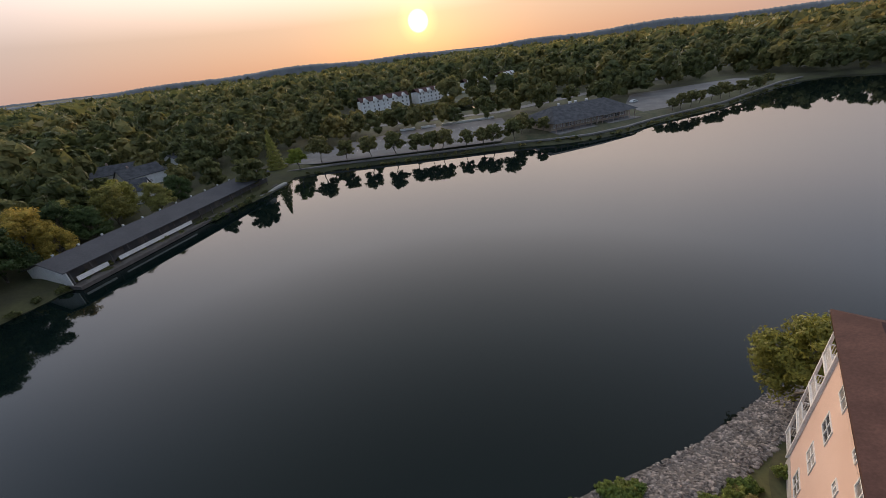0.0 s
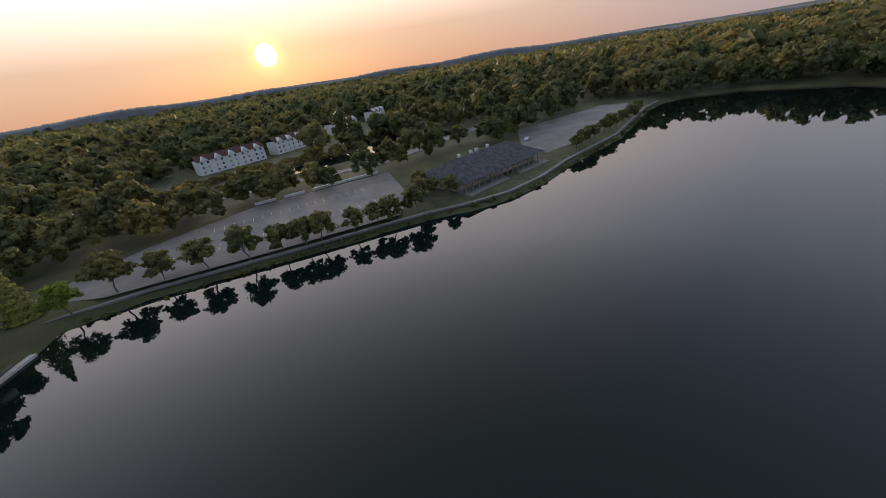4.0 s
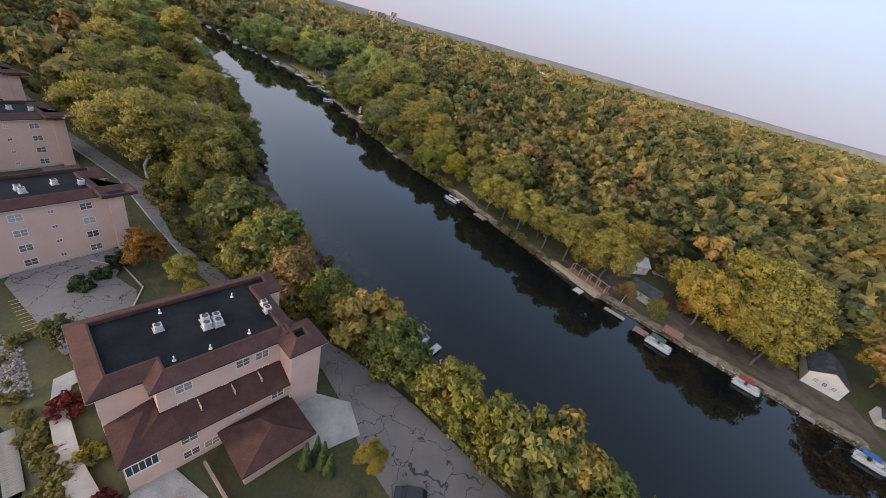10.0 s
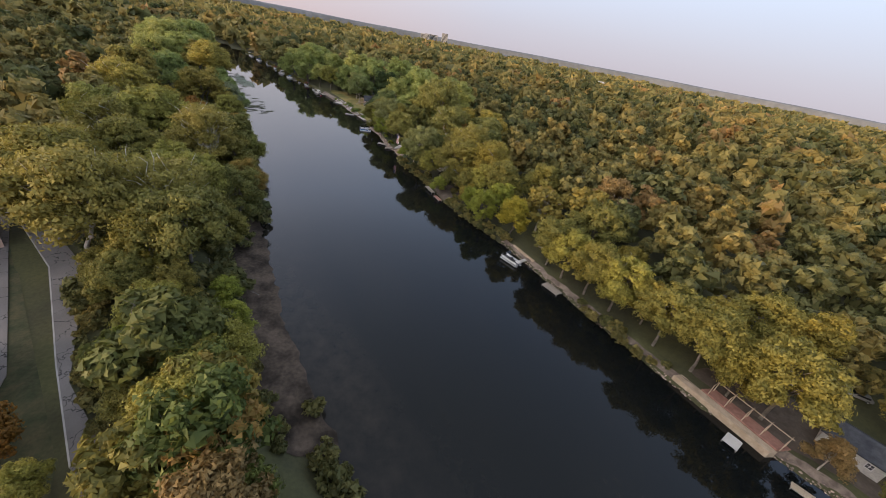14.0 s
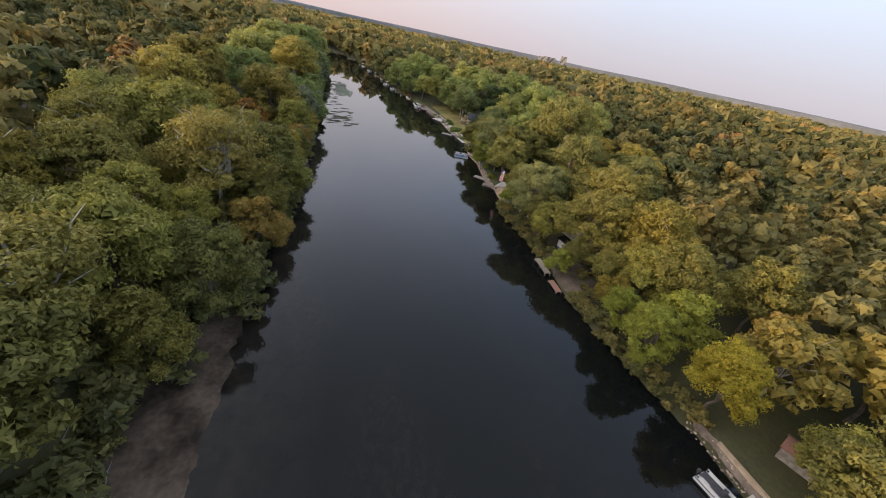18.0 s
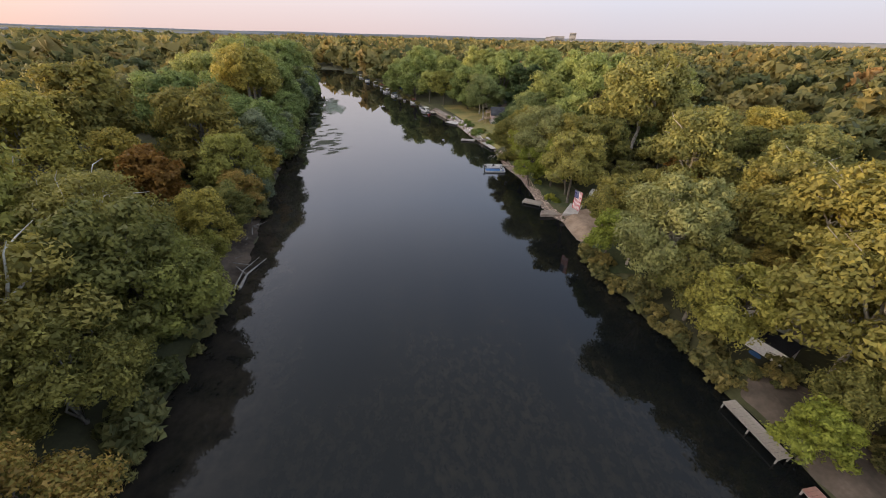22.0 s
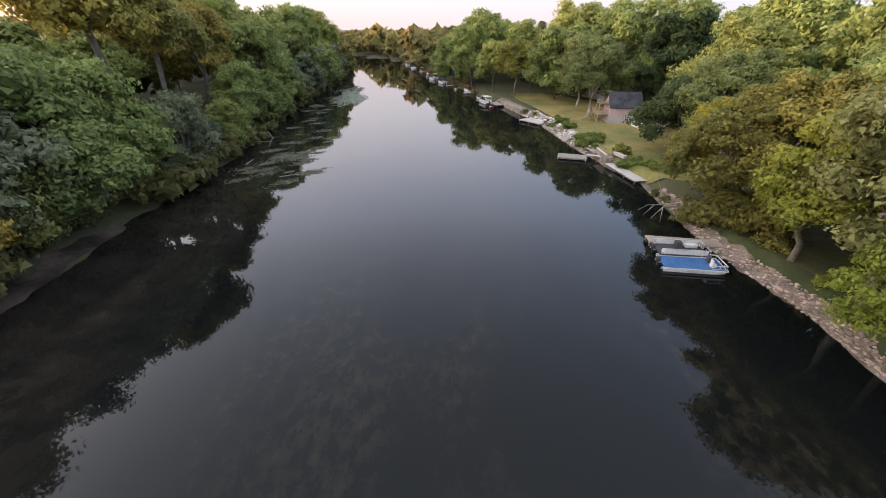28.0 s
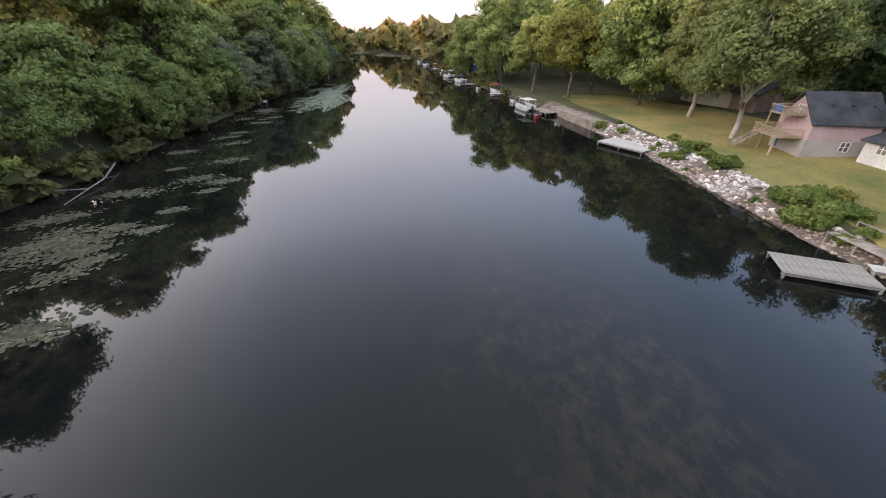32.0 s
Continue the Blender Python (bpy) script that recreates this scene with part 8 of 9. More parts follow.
for mx_, my_, ma_, ml_ in ((149.0, -17.5, 20, 2.6), (146.0, -20.5, 140, 1.8), (155.5, -15.0, 75, 2.2), (152.5, -12.0, 10, 3.0), (141.0, -22.0, 50, 2.4), (159.5, -12.5, 160, 2.0)):
    c_, d_ = math.cos(math.radians(ma_)) * ml_ / 2, math.sin(math.radians(ma_)) * ml_ / 2
    mz_ = ground_at(mx_, my_) + 0.12
    driftwood("grey dead branch lying on the mud flat", [[(mx_ - c_, my_ - d_, mz_), (mx_ + 0.1, my_ + 0.15, mz_ + 0.08), (mx_ + c_, my_ + d_, mz_ + 0.02)], [(mx_, my_, mz_), (mx_ + d_ * 0.5, my_ + c_ * 0.6, mz_ + 0.3)], [(mx_ + c_ * 0.4, my_ + d_ * 0.4, mz_), (mx_ + c_ * 0.7 - d_ * 0.4, my_ + d_ * 0.7, mz_ + 0.25)]], 0.08)
pole = new("utility_pole")
pole.location = (351, -99, 2.8)
v, f = tube([(0, 0, -0.5), (0.5, 0, 11.5)], [0.16, 0.11], 8)
shared("shaft", mesh_of("shaft", v, f, WOOD_GREY), pole)
part("crossarm", boxes((-0.6, 1.6, -0.06, 0.06, 10.6, 10.75)), WOOD_GREY, pole)
tagged(pole, "leaning wooden utility pole behind the houses", "utility pole")
# white warehouses and tower blocks far off
for wx_, wy_, wt_, ww_, wd_ in ((1075, -910, -130.6, 138, 45), (1340, -915, -135, 75, 35), (1500, -990, -130, 60, 35)):
    o = new("warehouse")
    o.matrix_world = pose(wx_, wy_, ground_at(wx_, wy_), 0, 0, wt_)
    part("wall", boxes((0, ww_, 0, wd_, -1, 15)), WHITE_WALL, o)
    part("roof", boxes((-0.5, ww_ + 0.5, -0.5, wd_ + 0.5, 15.0, 16.2)), METAL, o)
    for k_ in range(int(ww_ / 14)):
        part("dock_door", boxes((k_ * 14 + 4, k_ * 14 + 9, -0.15, 0.0, 0.5, 5.5)), DARK, o)
    tagged(o, "pale flat-roofed warehouse far beyond the woods", "building", "far warehouses")
for wx_, wy_, ww_, wd_, wh_ in ((2915, -1066, 42, 30, 78), (2985, -990, 90, 30, 58), (2960, -935, 60, 25, 54)):
    o = new("tower_block")
    o.matrix_world = pose(wx_, wy_, ground_at(wx_, wy_), 0, 0, 70)
    part("wall", boxes((-ww_ / 2, ww_ / 2, 0, wd_, -1, wh_)), CONCRETE, o)
    for k_ in range(int(wh_ / 7)):
        part("window_band", boxes((-ww_ / 2 + 2, ww_ / 2 - 2, wd_, wd_ + 0.3, 4 + k_ * 7, 7 + k_ * 7)), GLASS, o)
    tagged(o, "grey tower block on the hazy horizon", "building", "far tower blocks")
mud_x = list(np.arange(100, 181, 2.0))
mud_in = [float(bank(NORTH_BANK, q)) + float(np.interp(q, [100, 112, 150, 168, 180], [6, 11, 11, 8, 3])) for q in mud_x]
mud_out = [float(bank(NORTH_BANK, q)) - 2.0 + 1.6 * math.sin(q * 0.31) + 1.1 * math.sin(q * 0.83 + 1) for q in mud_x]
draped("mud_flat", list(zip(mud_x, mud_out)) + list(zip(mud_x[::-1], mud_in[::-1])), WET_MUD, "bare grey mud flat below the wooded bank", "mud", 0.05, 1.0, 0.8)
draped("lawn", [(318, -86), (322, -76.5), (334, -74.5), (346, -74), (372, -70.5), (396, -66), (402, -64), (420, -62), (418, -74), (395, -88), (366, -96), (340, -94)], DRY_LAWN, "dry yellow-green lawn in front of the riverside house", "lawn", 0.05)
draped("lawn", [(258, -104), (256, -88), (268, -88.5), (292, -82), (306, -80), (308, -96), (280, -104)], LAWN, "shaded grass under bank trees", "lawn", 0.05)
draped("track", [(247.2, -82.2), (250, -80.4), (257.6, -80.4), (259.4, -84.5), (262, -89), (267, -94.5), (275, -99), (270, -99.5), (261, -95), (254.5, -91.6), (250.6, -88.2), (248.4, -85.2)], SAND, "bare sandy landing on the bank", "track", 0.1, 0.4, 0.6)
draped("gravel_yard", [(212.5, -99.5), (221, -96.5), (224, -103), (215, -106)], GRAVEL, "pale gravel yard behind the shed", "ground", 0.07, 0.8, 0.5)
draped("tarp", [(212.0, -91.4), (213.6, -90.8), (213.9, -91.7), (212.4, -92.3)], BLUE, "crumpled blue tarp beside the shed", "tarp", 0.16, 0.3, 0.3)
draped("bare_earth", [(188, -92), (194, -86.6), (208, -86), (212, -90), (206, -95), (194, -96)], MUD, "trodden reddish earth behind a dock", "ground", 0.06, 0.8, 0.5)
draped("lawn", [(14, -143), (30, -137), (56, -126), (84, -113.5), (100, -111), (98, -126), (70, -132), (30, -152)], MUD, "bare garden ground along the bank", "ground", 0.05, 1.0, 0.6)
draped("track", [(95, -152), (104, -148), (124, -148), (140, -154), (140, -158), (122, -152.5), (104, -153)], ASPHALT, "lane behind the gardens", "road", 0.06)
# ---- garden trees, shrubs, stones and water plants ----
def cone_tree(seed, height, radius, count, size, mat):
    rnd_ = np.random.default_rng(seed)
    u = rnd_.uniform(0, 1, count) ** 1.6
    th = rnd_.uniform(0, 2 * np.pi, count)
    tier = 0.82 + 0.18 * np.sin(u * 60)
    r = radius * (1 - u) ** 0.85 * tier * rnd_.uniform(0.75, 1.05, count)
    c = np.stack([r * np.cos(th), r * np.sin(th), 0.3 + u * (height - 0.3)], 1)
    nrm = np.stack([np.cos(th), np.sin(th), np.full(count, 0.9)], 1) + 0.35 * rnd_.normal(size=(count, 3))
    nrm /= np.linalg.norm(nrm, axis=1, keepdims=True)
    v_, f_ = leaf_tris(c, nrm, size, rnd_)
    tr = joined_tubes("trunk", [tube([(0, 0, -0.3), (0, 0, height * 0.9)], [0.02 * height, 0.01], 7)], BARK)
    return tr, leafy("crown", v_, f_, np.repeat(rnd_.uniform(0, 1, count), 3), mat)


def shrub_model(seed, radius, height, count, mat):
    rnd_ = np.random.default_rng(seed)
    v_, f_, lc, tone = crown_leaves(count, radius, height, -0.1 * height, rnd_, 9)
    stems = [tube([(0, 0, -0.2), tuple(q * 0.6), tuple(q)], [0.06, 0.04, 0.015], 5) for q in lc[:5]]
    return joined_tubes("stems", stems, BARK), leafy("crown", v_, f_, tone, mat)


def shrub(label, models, x, y, scale, turn=0.0):
    o = new("shrub")
    o.matrix_world = pose(x, y, ground_at(x, y), 0, 0, turn) @ Matrix.Diagonal((scale, scale, scale, 1))
    for n_, me in zip(("stems", "crown"), models):
        new(n_, me).parent = o
    return tagged(o, label, "shrub")


# beside the apartment houses: x, y, scale, model, words
GARDEN = [
    (107.0, 4.2, 1.0, ORANGE_T[0], "round tree with rusty orange leaves by the drive"), (99.6, -2.3, 0.58, MID_T[0], "dense green tree beside the lane"),
    (93.5, -4.4, 0.62, GOLD[1], "small yellow-green tree at the drive"), (53.0, -27.0, 0.62, GOLD[0], "small yellowing tree at the edge of the asphalt"),
    (39.6, -16.0, 0.85, GOLD[0], "yellow-green tree between two apartment houses"), (37.6, -20.6, 0.6, GOLD[1], "thin yellowing tree beside a stucco wall"),
    (-5.2, -36.4, 0.75, GOLD[1], "yellow-green tree on the lawn edge"), (-1.0, -42.2, 0.75, SMALL_T[0], "bushy green tree on the traffic island"),
    (28.6, -2.6, 1.15, LIME_GOLD[0], "large drooping yellow tree at the lake shore"), (8.6, -19.4, 0.85, LIME_GOLD[1], "yellow-green tree in front of a stucco wall"), (4.6, -24.6, 0.55, DARK_T[0], "dark green tree at the corner of the house"),
    (86.0, 12.6, 0.9, SMALL_T[1], "green tree beside the footpath"), (84.4, 7.4, 0.7, LIME_GOLD[1], "small yellow-green tree at a house corner"),
    (-62.8, 113.6, 0.8, LIME[0], "narrow light green tree at the car park corner"),
]
for i, (x_, y_, s_, md_, lb_) in enumerate(GARDEN):
    tree("tree", lb_, md_, x_, y_, s_, i * 67)
SPRUCE = cone_tree(770, 9.0, 2.3, 3200, 0.24, LEAF_SPRUCE)
ARBOR = cone_tree(771, 5.5, 1.0, 1200, 0.2, LEAF_DARK)
tree("spruce", "blue-grey spruce beside the pool", SPRUCE, 48.6, -14.6, 0.85, 0)
tree("spruce", "small blue spruce by the driveway", SPRUCE, 86.5, -3.5, 0.5, 40)
for i, (x_, y_) in enumerate(((56.8, -20.2), (55.4, -20.8), (54.0, -21.4), (56.0, -18.6))):
    tree("arborvitae", "narrow dark green conifer by the garage", ARBOR, x_, y_, 0.9 + 0.1 * (i % 2), i * 40)
CYPRESS = cone_tree(772, 15, 4.2, 3000, 0.36, LEAF_MID)
tree("larch", "feathery light green conifer by the lake", CYPRESS, -73.5, 118, 1.0, 0)
RED_S, GOLD_S, GREEN_S = shrub_model(780, 2.2, 3.0, 1500, LEAF_RED), shrub_model(781, 2.0, 2.4, 1300, LEAF_GOLD), shrub_model(782, 1.6, 1.8, 1000, LEAF_MID)
DARK_S = shrub_model(783, 1.6, 1.9, 1000, LEAF_DARK)
for x_, y_, s_, md_, lb_ in ((74.2, 9.6, 1.0, RED_S, "dark red shrub beside the footpath"), (58.2, 3.4, 0.95, RED_S, "dark red shrub at the pool corner"), (66.0, 5.8, 0.95, GOLD_S, "yellow-green rounded shrub by the house"),
                             (347.0, -76.6, 0.75, GREEN_S, "lone round bush on the lawn"), (334.5, -77, 1.1, GREEN_S, "low green bush on the bank"), (101, 13, 1.4, DARK_S, "dark clipped shrub at the house"), (108, 9, 1.5, DARK_S, "dark shrub against the wall"), (104.5, 11, 1.2, DARK_S, "dark evergreen shrub by the car park")):
    shrub(lb_, md_, x_, y_, s_, x_ * 31)
WILLOW_S = shrub_model(785, 4.6, 5.2, 7000, LEAF_PALE)
shrub("wide light green willow bush at the water's edge", WILLOW_S, 292.5, 0.4, 1.0)
OVERHANG_S = shrub_model(786, 3.6, 5.0, 5200, LEAF_OLIVE)
shrub("olive green overhanging bush behind dead branches", OVERHANG_S, 304.6, -79.8, 1.0, 20)
shrub("dark olive bush leaning over the bank", OVERHANG_S, 300.6, -81.4, 0.9, 130)
LOW_S = shrub_model(787, 1.5, 1.3, 900, LEAF_LIME)
for x_, y_, s_ in ((268.5, -81.6, 1.0), (266.2, -82.2, 0.8), (291.0, -81.6, 0.7), (284.2, -82.0, 0.6), (279.8, -81.8, 0.75)):
    shrub("low bright green bush on the stony bank", LOW_S, x_, y_, s_, x_ * 40)
shrub("grey-green willow bush over the mud", WILLOW_S, 252.5, -5.2, 1.0, 80)
shrub("drooping willow bush at the wooded bank", WILLOW_S, 271, -6.5, 0.7, 200)
# row of round trees on the far shore
for i, (x_, s_) in enumerate(((-55.7, 1.1), (-45.3, 0.85), (-35.6, 0.95), (-25.6, 1.0), (-17.2, 0.85), (-11.2, 0.85), (-6.8, 0.9), (2.3, 0.75), (9.2, 0.8), (13.3, 0.85), (21.4, 0.95))):
    tree("tree", "round clipped tree in a row by the lake", SMALL_T[i % 2], x_, 119.6 + (2.5 if i == 10 else 0), s_ * 1.52, i * 50, group="row of trees on the far shore")
for i, (x_, y_) in enumerate(((94.7, 145.9), (100, 149), (105.9, 151.9), (112, 156), (120.0, 160.1), (126, 163), (132.4, 166.6), (141, 172), (150, 177), (157, 181), (166, 188), (26, 131), (30, 134), (34, 128), (28, 140))):
    tree("tree", "small leafy tree on the lake bank", SMALL_T[i % 2], x_, y_, 0.9 + 0.12 * (i % 3), i * 77, group="trees on the far bank")
for i, (x_, y_, s_, md_, lb_) in enumerate(RIVER_TREES):
    if x_ < -85:
        md_ = (BANK_D if "dark" in lb_ else BANK_Y if "olive" in lb_ or "yellow" in lb_ else BANK_T)[i % 3]
    tree("sycamore" if "sycamore" in lb_ else "tree", lb_, md_, x_, y_, s_ * (1.2 if x_ < -80 and y_ < 45 else 0.95 if x_ < -80 else 1.42 if y_ < -100 and x_ < 130 else 1.0 if x_ < 90 else 1.42 if y_ < -60 and "lime" not in lb_ and "round tree" not in lb_ and s_ < 1.2 else 1.28), i * 53 + 20, group="trees along the river")

rnd = np.random.default_rng(23)
BUSH = [crown_template(800 + i, 560, 1.9, 2.6, 8) for i in range(5)]


HERBS = [crown_template(820 + i, 1300, 1.9, 2.2, 10) for i in range(3)]
LEAF_HERB = leaf_material("herb_leaves", [(0.0, (0.10, 0.16, 0.04)), (1.0, (0.19, 0.22, 0.055))], "tint")


def shrubbery(name, label, x, y, tint, lo, hi):
    return wood(name, label, x, y, np.clip(tint + rnd.normal(0, 0.12, len(x)), 0, 1), rnd.uniform(lo, hi, len(x)), BUSH, rnd)


bx_ = np.concatenate([np.arange(112, 300, 2.6), np.arange(300, 560, 3.2)])
by_ = bank(NORTH_BANK, bx_) + rnd.uniform(-1.2, 2.5, len(bx_)) + np.interp(bx_, [230, 236, 256, 264], [0, 8, 6, 0]) + np.interp(bx_, [276, 284, 300, 308], [0, 3, 3, 0]) + np.interp(bx_, [112, 132, 142, 158, 172, 180], [10, 10, 9, 9, 5, 0])
shrubbery("bank_shrubs", "overhanging green shrubs along the wooded bank", bx_, by_, 0.25, 0.5, 2.1)
bx_ = rnd.uniform(128, 300, 190)
by_ = bank(NORTH_BANK, bx_) + rnd.uniform(10, 34, len(bx_))
shrubbery("undergrowth", "dense undergrowth between the trunks of the bank woods", bx_, by_, 0.3, 0.9, 2.0)
bx_ = rnd.uniform(215, 330, 120)
by_ = bank(SOUTH_BANK, bx_) - rnd.uniform(16, 40, len(bx_))
shrubbery("undergrowth", "dense undergrowth in the woods behind the gardens", bx_, by_, 0.4, 0.9, 1.9)
bx_ = np.concatenate([np.arange(-120, 112, 3.0)])
by_ = bank(NORTH_BANK, bx_) + rnd.uniform(0.5, 8.0, len(bx_))
shrubbery("bank_shrubs", "undergrowth below the belt of trees", bx_, by_, 0.35, 0.8, 1.5)
bx_ = np.concatenate([np.arange(-75, 150, 1.9), rnd.uniform(-75, 150, 50)])
by_ = np.interp(bx_, [p[0] for p in RIVER_SIDE[::-1]], [p[1] for p in RIVER_SIDE[::-1]]) - rnd.uniform(0.4, 4.0, len(bx_))
shrubbery("belt_shrubs", "undergrowth and shrubs along the edge of the drive", bx_, by_, 0.42, 0.45, 1.15)
bx_ = np.concatenate([np.arange(-90, 14, 2.0), np.arange(102, 128, 2.6), np.arange(160, 192, 1.4), np.arange(209, 244, 1.4), np.arange(306, 318, 2.6), np.arange(430, 640, 4.0)])
by_ = bank(SOUTH_BANK, bx_) - rnd.uniform(-0.9, 1.9, len(bx_))
shrubbery("bank_shrubs", "mixed shrubs along the garden bank", bx_, by_, 0.42, 0.35, 1.25)
bx_ = np.concatenate([rnd.uniform(190, 212, 26)])
by_ = bank(SOUTH_BANK, bx_) - rnd.uniform(1.0, 12, len(bx_))
shrubbery("garden_shrubs", "low olive shrubs round the garden landing", bx_, by_, 0.45, 0.3, 0.75)
bx_ = np.concatenate([rnd.uniform(340, 349, 34), rnd.uniform(357, 366, 16), rnd.uniform(322, 334, 12), rnd.uniform(367, 384, 8)])
by_ = bank(SOUTH_BANK, bx_) - 0.4 - 4.2 * rnd.uniform(0, 1, len(bx_)) ** 1.3
wood("bank_plants", "low light green plants on the stony bank", bx_, by_, rnd.uniform(0, 1, len(bx_)), rnd.uniform(0.25, 0.7, len(bx_)), HERBS, rnd, LEAF_HERB)
sx_ = np.concatenate([rnd.uniform(-60, 112, 150), rnd.uniform(36, 72, 50)])
sy_ = np.interp(sx_, [p[0] for p in LAKE[:15]], [p[1] for p in LAKE[:15]]) - rnd.uniform(0.4, 3.8, len(sx_))
ok_ = ~((sx_ > -60) & (sx_ < 36) & (rnd.uniform(0, 1, len(sx_)) < 0.75)) & ~((sx_ > -14) & (sx_ < 27))
shrubbery("lakeside_shrubs", "yellowing shrubs and weeds along the lake shore", sx_[ok_], sy_[ok_], 0.45, 0.3, 0.78)
sx_ = np.concatenate([rnd.uniform(-60, 4, 110), rnd.uniform(15, 20, 5)])
sy_ = np.interp(sx_, [p[0] for p in LAKE[:15]], [p[1] for p in LAKE[:15]]) - rnd.uniform(4.2, 7.4, len(sx_))
shrubbery("lakeside_shrubs", "yellow and orange shrubs between lawn and rubble", sx_, sy_, 0.55, 0.22, 0.6)
sx_, sy_ = rnd.uniform(-75, 50, 130), rnd.uniform(0, 1, 130)
sy_ = np.interp(sx_, [-75, -30, 20, 50], [214, 222, 244, 280]) + 30 * sy_
shrubbery("thicket", "low thicket on the slope before the townhouses", sx_, sy_, 0.5, 0.7, 1.8)
sx_ = rnd.uniform(118, 250, 90)
sy_ = np.interp(sx_, [p[0] for p in LAKE[13:19]], [p[1] for p in LAKE[13:19]]) - rnd.uniform(0.4, 6, len(sx_))
shrubbery("lakeside_shrubs", "green shrubs below the row of apartment houses", sx_, sy_, 0.45, 0.9, 2.0)
u_ = rnd.uniform(0, 1, 70)
sx_, sy_ = np.interp(u_, [0, 0.25, 0.5, 0.75, 1], [-88, -83, -79, -73, -66]), np.interp(u_, [0, 0.25, 0.5, 0.75, 1], [27, 40, 57, 70, 92])
shrubbery("lakeside_shrubs", "dark weeds and brush below the boathouse", sx_ - rnd.uniform(-0.2, 2.0, 70), sy_, 0.15, 0.25, 0.6)
sx_ = rnd.uniform(-60, 190, 150)
sy_ = np.interp(sx_, [-64, -13, 23, 51, 67, 83, 123, 178, 198], [110, 116, 118, 117.5, 124, 134, 153, 193, 203]) + rnd.uniform(0.2, 1.4, len(sx_))
shrubbery("lakeside_weeds", "low weeds along the far shore", sx_, sy_, 0.4, 0.2, 0.45)


wx_ = np.concatenate([rnd.uniform(-12, 11, 70), rnd.uniform(14, 22, 10)])
wy_ = np.interp(wx_, [p[0] for p in LAKE[:15]], [p[1] for p in LAKE[:15]]) - np.where(wx_ < 12, rnd.uniform(-0.3, 1.6, len(wx_)), rnd.uniform(4.2, 5.6, len(wx_)))
wood("lakeside_weeds", "low green weeds at the water's edge", wx_, wy_, rnd.uniform(0, 1, len(wx_)), rnd.uniform(0.2, 0.55, len(wx_)), HERBS, rnd, LEAF_HERB)


def rocks(name, label, x, y, size, mat):
    z = np.maximum(ground_height(x, y), sheet_height(x, y))
    n = len(x)
    jit = rnd.uniform(0.6, 1.25, (n, len(ICO_V), 1))
    s = (size * rnd.uniform(0.5, 1.4, n))[:, None, None]
    v = ICO_V[None] * jit * s * rnd.uniform(0.6, 1.1, (n, 1, 3)) * np.array([1.1, 1.0, 0.7])
    v = v + np.stack([x, y, z + 0.1 * size], 1)[:, None]
    f = ICO_F[None] + (np.arange(n) * len(ICO_V))[:, None, None]
    return tagged(new(name, mesh_of(name, v.reshape(-1, 3), f.reshape(-1, 3), mat, False)), label, "stones", kind="stuff")


def island_stone(name, dark, light):
    m = rough_surface(name, dark, light, 5, 1.2, 0.9, 0.4)
    isl = node(m, "ShaderNodeNewGeometry").outputs["Random Per Island"]
    tone = ramp(m, isl, [(0.0, (0.5, 0.48, 0.47)), (0.6, (1.0, 0.97, 0.95)), (1.0, (1.7, 1.62, 1.55))])
    was = m.node_tree.nodes["Principled BSDF"].inputs["Base Color"].links[0].from_socket
    return colour_in(m, mixed(m, 1.0, was, tone, "MULTIPLY"))


STONE = island_stone("limestone_riprap", (0.15, 0.138, 0.13), (0.27, 0.25, 0.235))
BANK_STONE = island_stone("bank_rubble", (0.25, 0.195, 0.155), (0.40, 0.325, 0.27))
sx_ = np.concatenate([rnd.uniform(-60, -6, 3200), rnd.uniform(-6, 44, 8200), rnd.uniform(78, 116, 3600)])
sy_ = np.interp(sx_, [p[0] for p in LAKE[:15]], [p[1] for p in LAKE[:15]]) - rnd.uniform(-0.6, 4.0, len(sx_))
rocks("riprap", "grey limestone riprap along the lake shore", sx_, sy_, 0.2, STONE)
sx_ = np.concatenate([rnd.uniform(258, 318, 2400), rnd.uniform(332, 400, 1500), rnd.uniform(20, 160, 900), rnd.uniform(400, 560, 500)])
sy_ = bank(SOUTH_BANK, sx_) - rnd.uniform(-0.6, 1.25, len(sx_))
rocks("bank_stones", "broken stones along the river bank", sx_, sy_, 0.22, BANK_STONE)
sx_ = np.concatenate([rnd.normal(353.5, 1.8, 170), rnd.uniform(360, 382, 330), rnd.normal(346, 3, 60)])
sy_ = bank(SOUTH_BANK, sx_) - rnd.uniform(-0.3, 3.2, len(sx_))
rocks("white_rubble", "heap of white broken concrete and stones on the bank", sx_, sy_, 0.36, island_stone("white_rubble", (0.40, 0.37, 0.34), (0.58, 0.55, 0.51)))

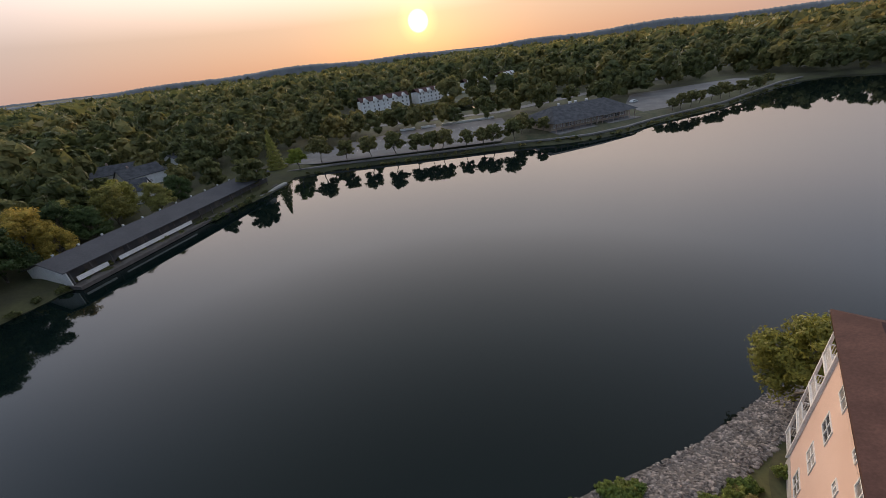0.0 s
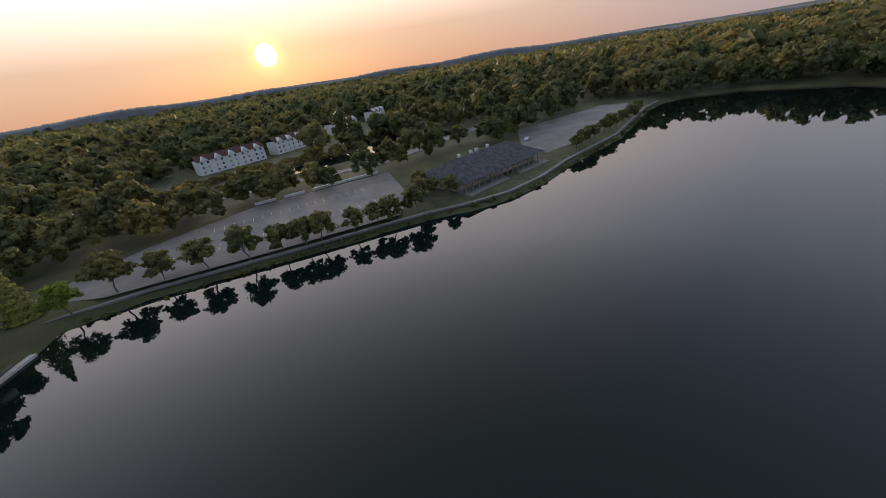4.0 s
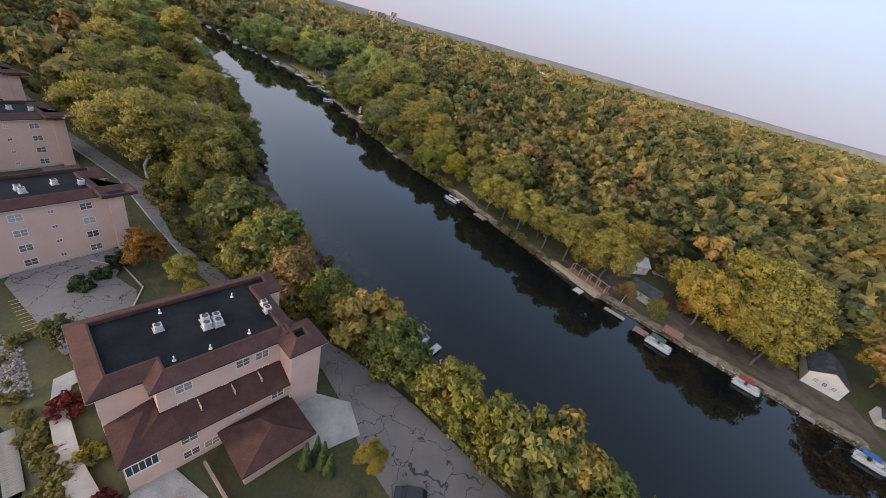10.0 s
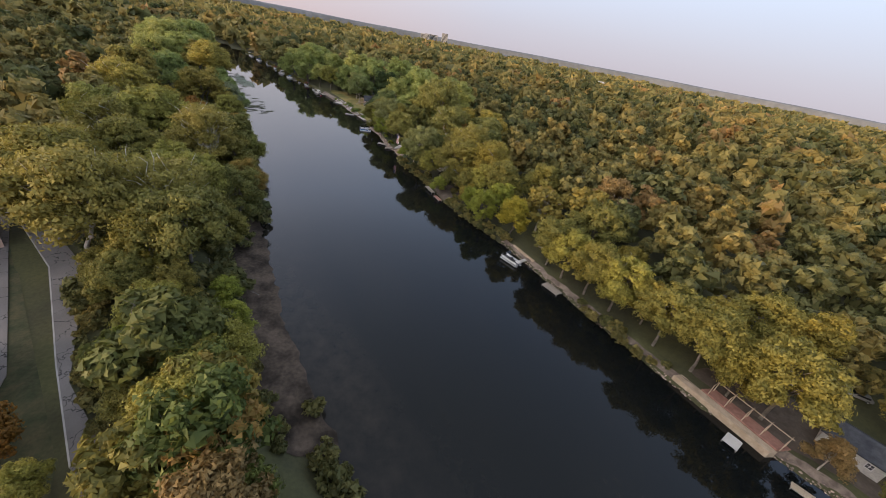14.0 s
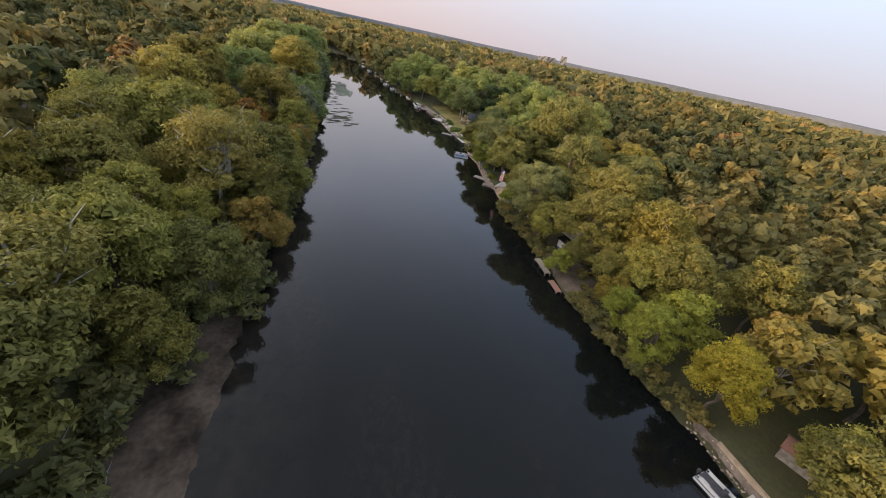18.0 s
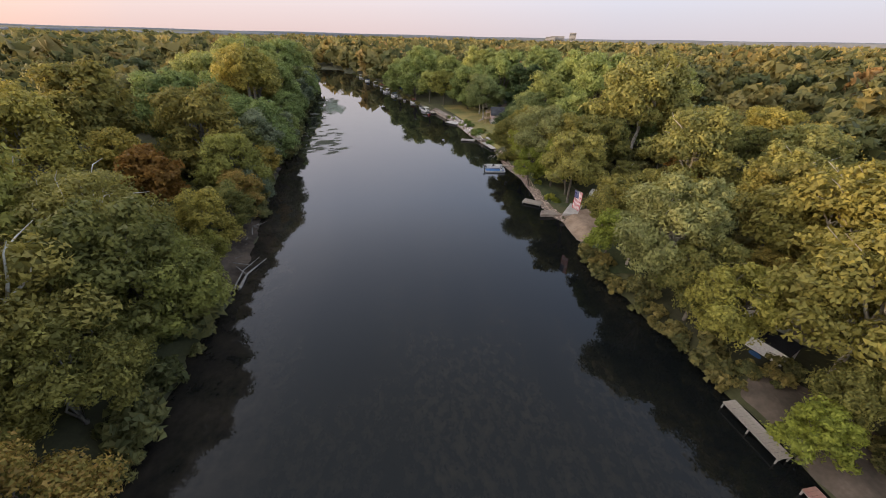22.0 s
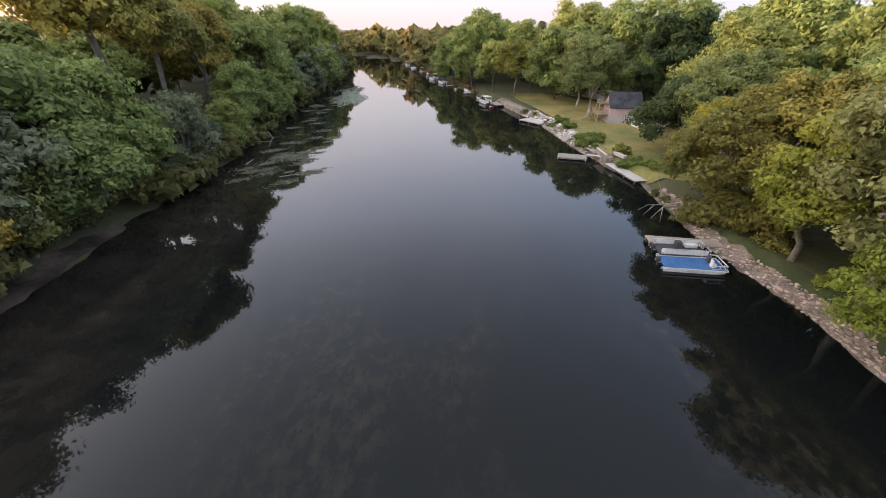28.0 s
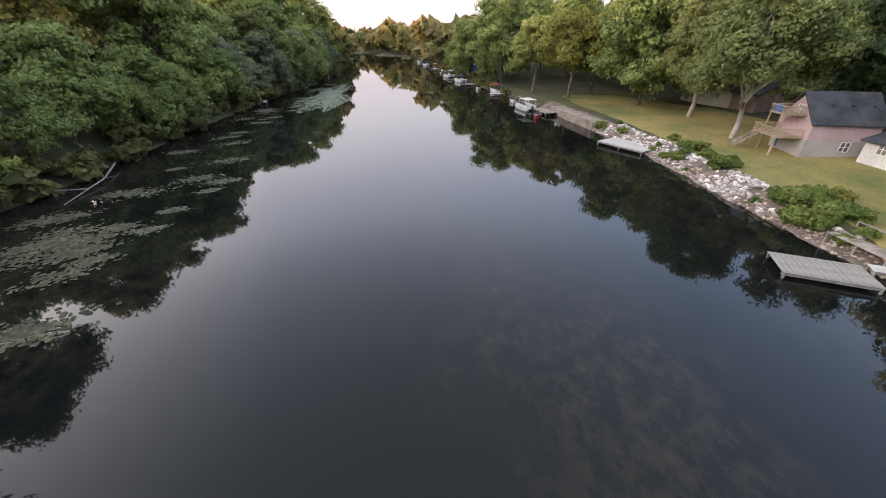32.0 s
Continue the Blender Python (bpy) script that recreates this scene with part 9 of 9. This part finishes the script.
# lily pads and algae
PADS = island_stone("lily_pads", (0.045, 0.05, 0.024), (0.10, 0.10, 0.05))
ALGAE = rough_surface("algae_film", (0.10, 0.125, 0.07), (0.155, 0.18, 0.10), 3, 0.35, 0.7, 0.1)
clx = np.concatenate([rnd.uniform(316, 362, 34), rnd.uniform(362, 455, 44)])
k_ = len(clx)
cly = bank(NORTH_BANK, clx) - 5.0 - np.minimum(np.abs(rnd.normal(0, 1, k_)), 1.5) * np.interp(clx, [300, 320, 340, 380], [3.0, 9.0, 9.0, 6.5])
wide_ = rnd.uniform(0.4, 1.5, (k_, 1))
px_ = (clx[:, None] + rnd.normal(0, 0.75, (k_, 230)) * wide_).ravel()
py_ = (cly[:, None] + rnd.normal(0, 0.9, (k_, 230)) * wide_ * rnd.uniform(0.5, 1.0, (k_, 1))).ravel() - 0.55 * (px_ - np.repeat(clx, 230))
n_ = len(px_)
ang_ = np.arange(7) * 2 * np.pi / 7
rad_ = rnd.uniform(0.07, 0.22, (n_, 1)) * rnd.uniform(0.7, 1.15, (n_, 7))
pv = np.stack([px_[:, None] + rad_ * np.cos(ang_), py_[:, None] + rad_ * np.sin(ang_), np.full((n_, 7), 0.02) + rnd.uniform(0, 0.02, (n_, 1))], -1)
pf = np.arange(n_)[:, None] * 7 + np.arange(7)
tagged(new("lily_pads", mesh_of("lily_pads", pv.reshape(-1, 3), pf, PADS, False)), "floating lily pads and leaves near the wooded bank", "water plants", kind="stuff")
n_ = 5600
u_, th_ = rnd.uniform(0, 1, n_) ** 0.62, rnd.uniform(0, 2 * np.pi, n_)
wav_ = 1 + 0.2 * np.sin(th_ * 3 + 1) + 0.12 * np.sin(th_ * 7)
px_, py_ = 421 + 27 * u_ * wav_ * np.cos(th_) + 3 * np.sin(th_), 3.0 + 6.5 * u_ * wav_ * np.sin(th_) + 6.0 * u_ * np.cos(th_)
rad_ = rnd.uniform(0.12, 0.42, (n_, 1)) * rnd.uniform(0.6, 1.2, (n_, 7)) * (1.25 - 0.7 * u_)[:, None]
pv = np.stack([px_[:, None] + rad_ * 1.6 * np.cos(ang_), py_[:, None] + rad_ * np.sin(ang_), np.full((n_, 7), 0.012) + rnd.uniform(0, 0.02, (n_, 1))], -1)
pf = np.arange(n_)[:, None] * 7 + np.arange(7)
tagged(new("algae_mat", mesh_of("algae_mat", pv.reshape(-1, 3), pf, ALGAE, False)), "pale green film of algae on the river", "water plants", kind="stuff")
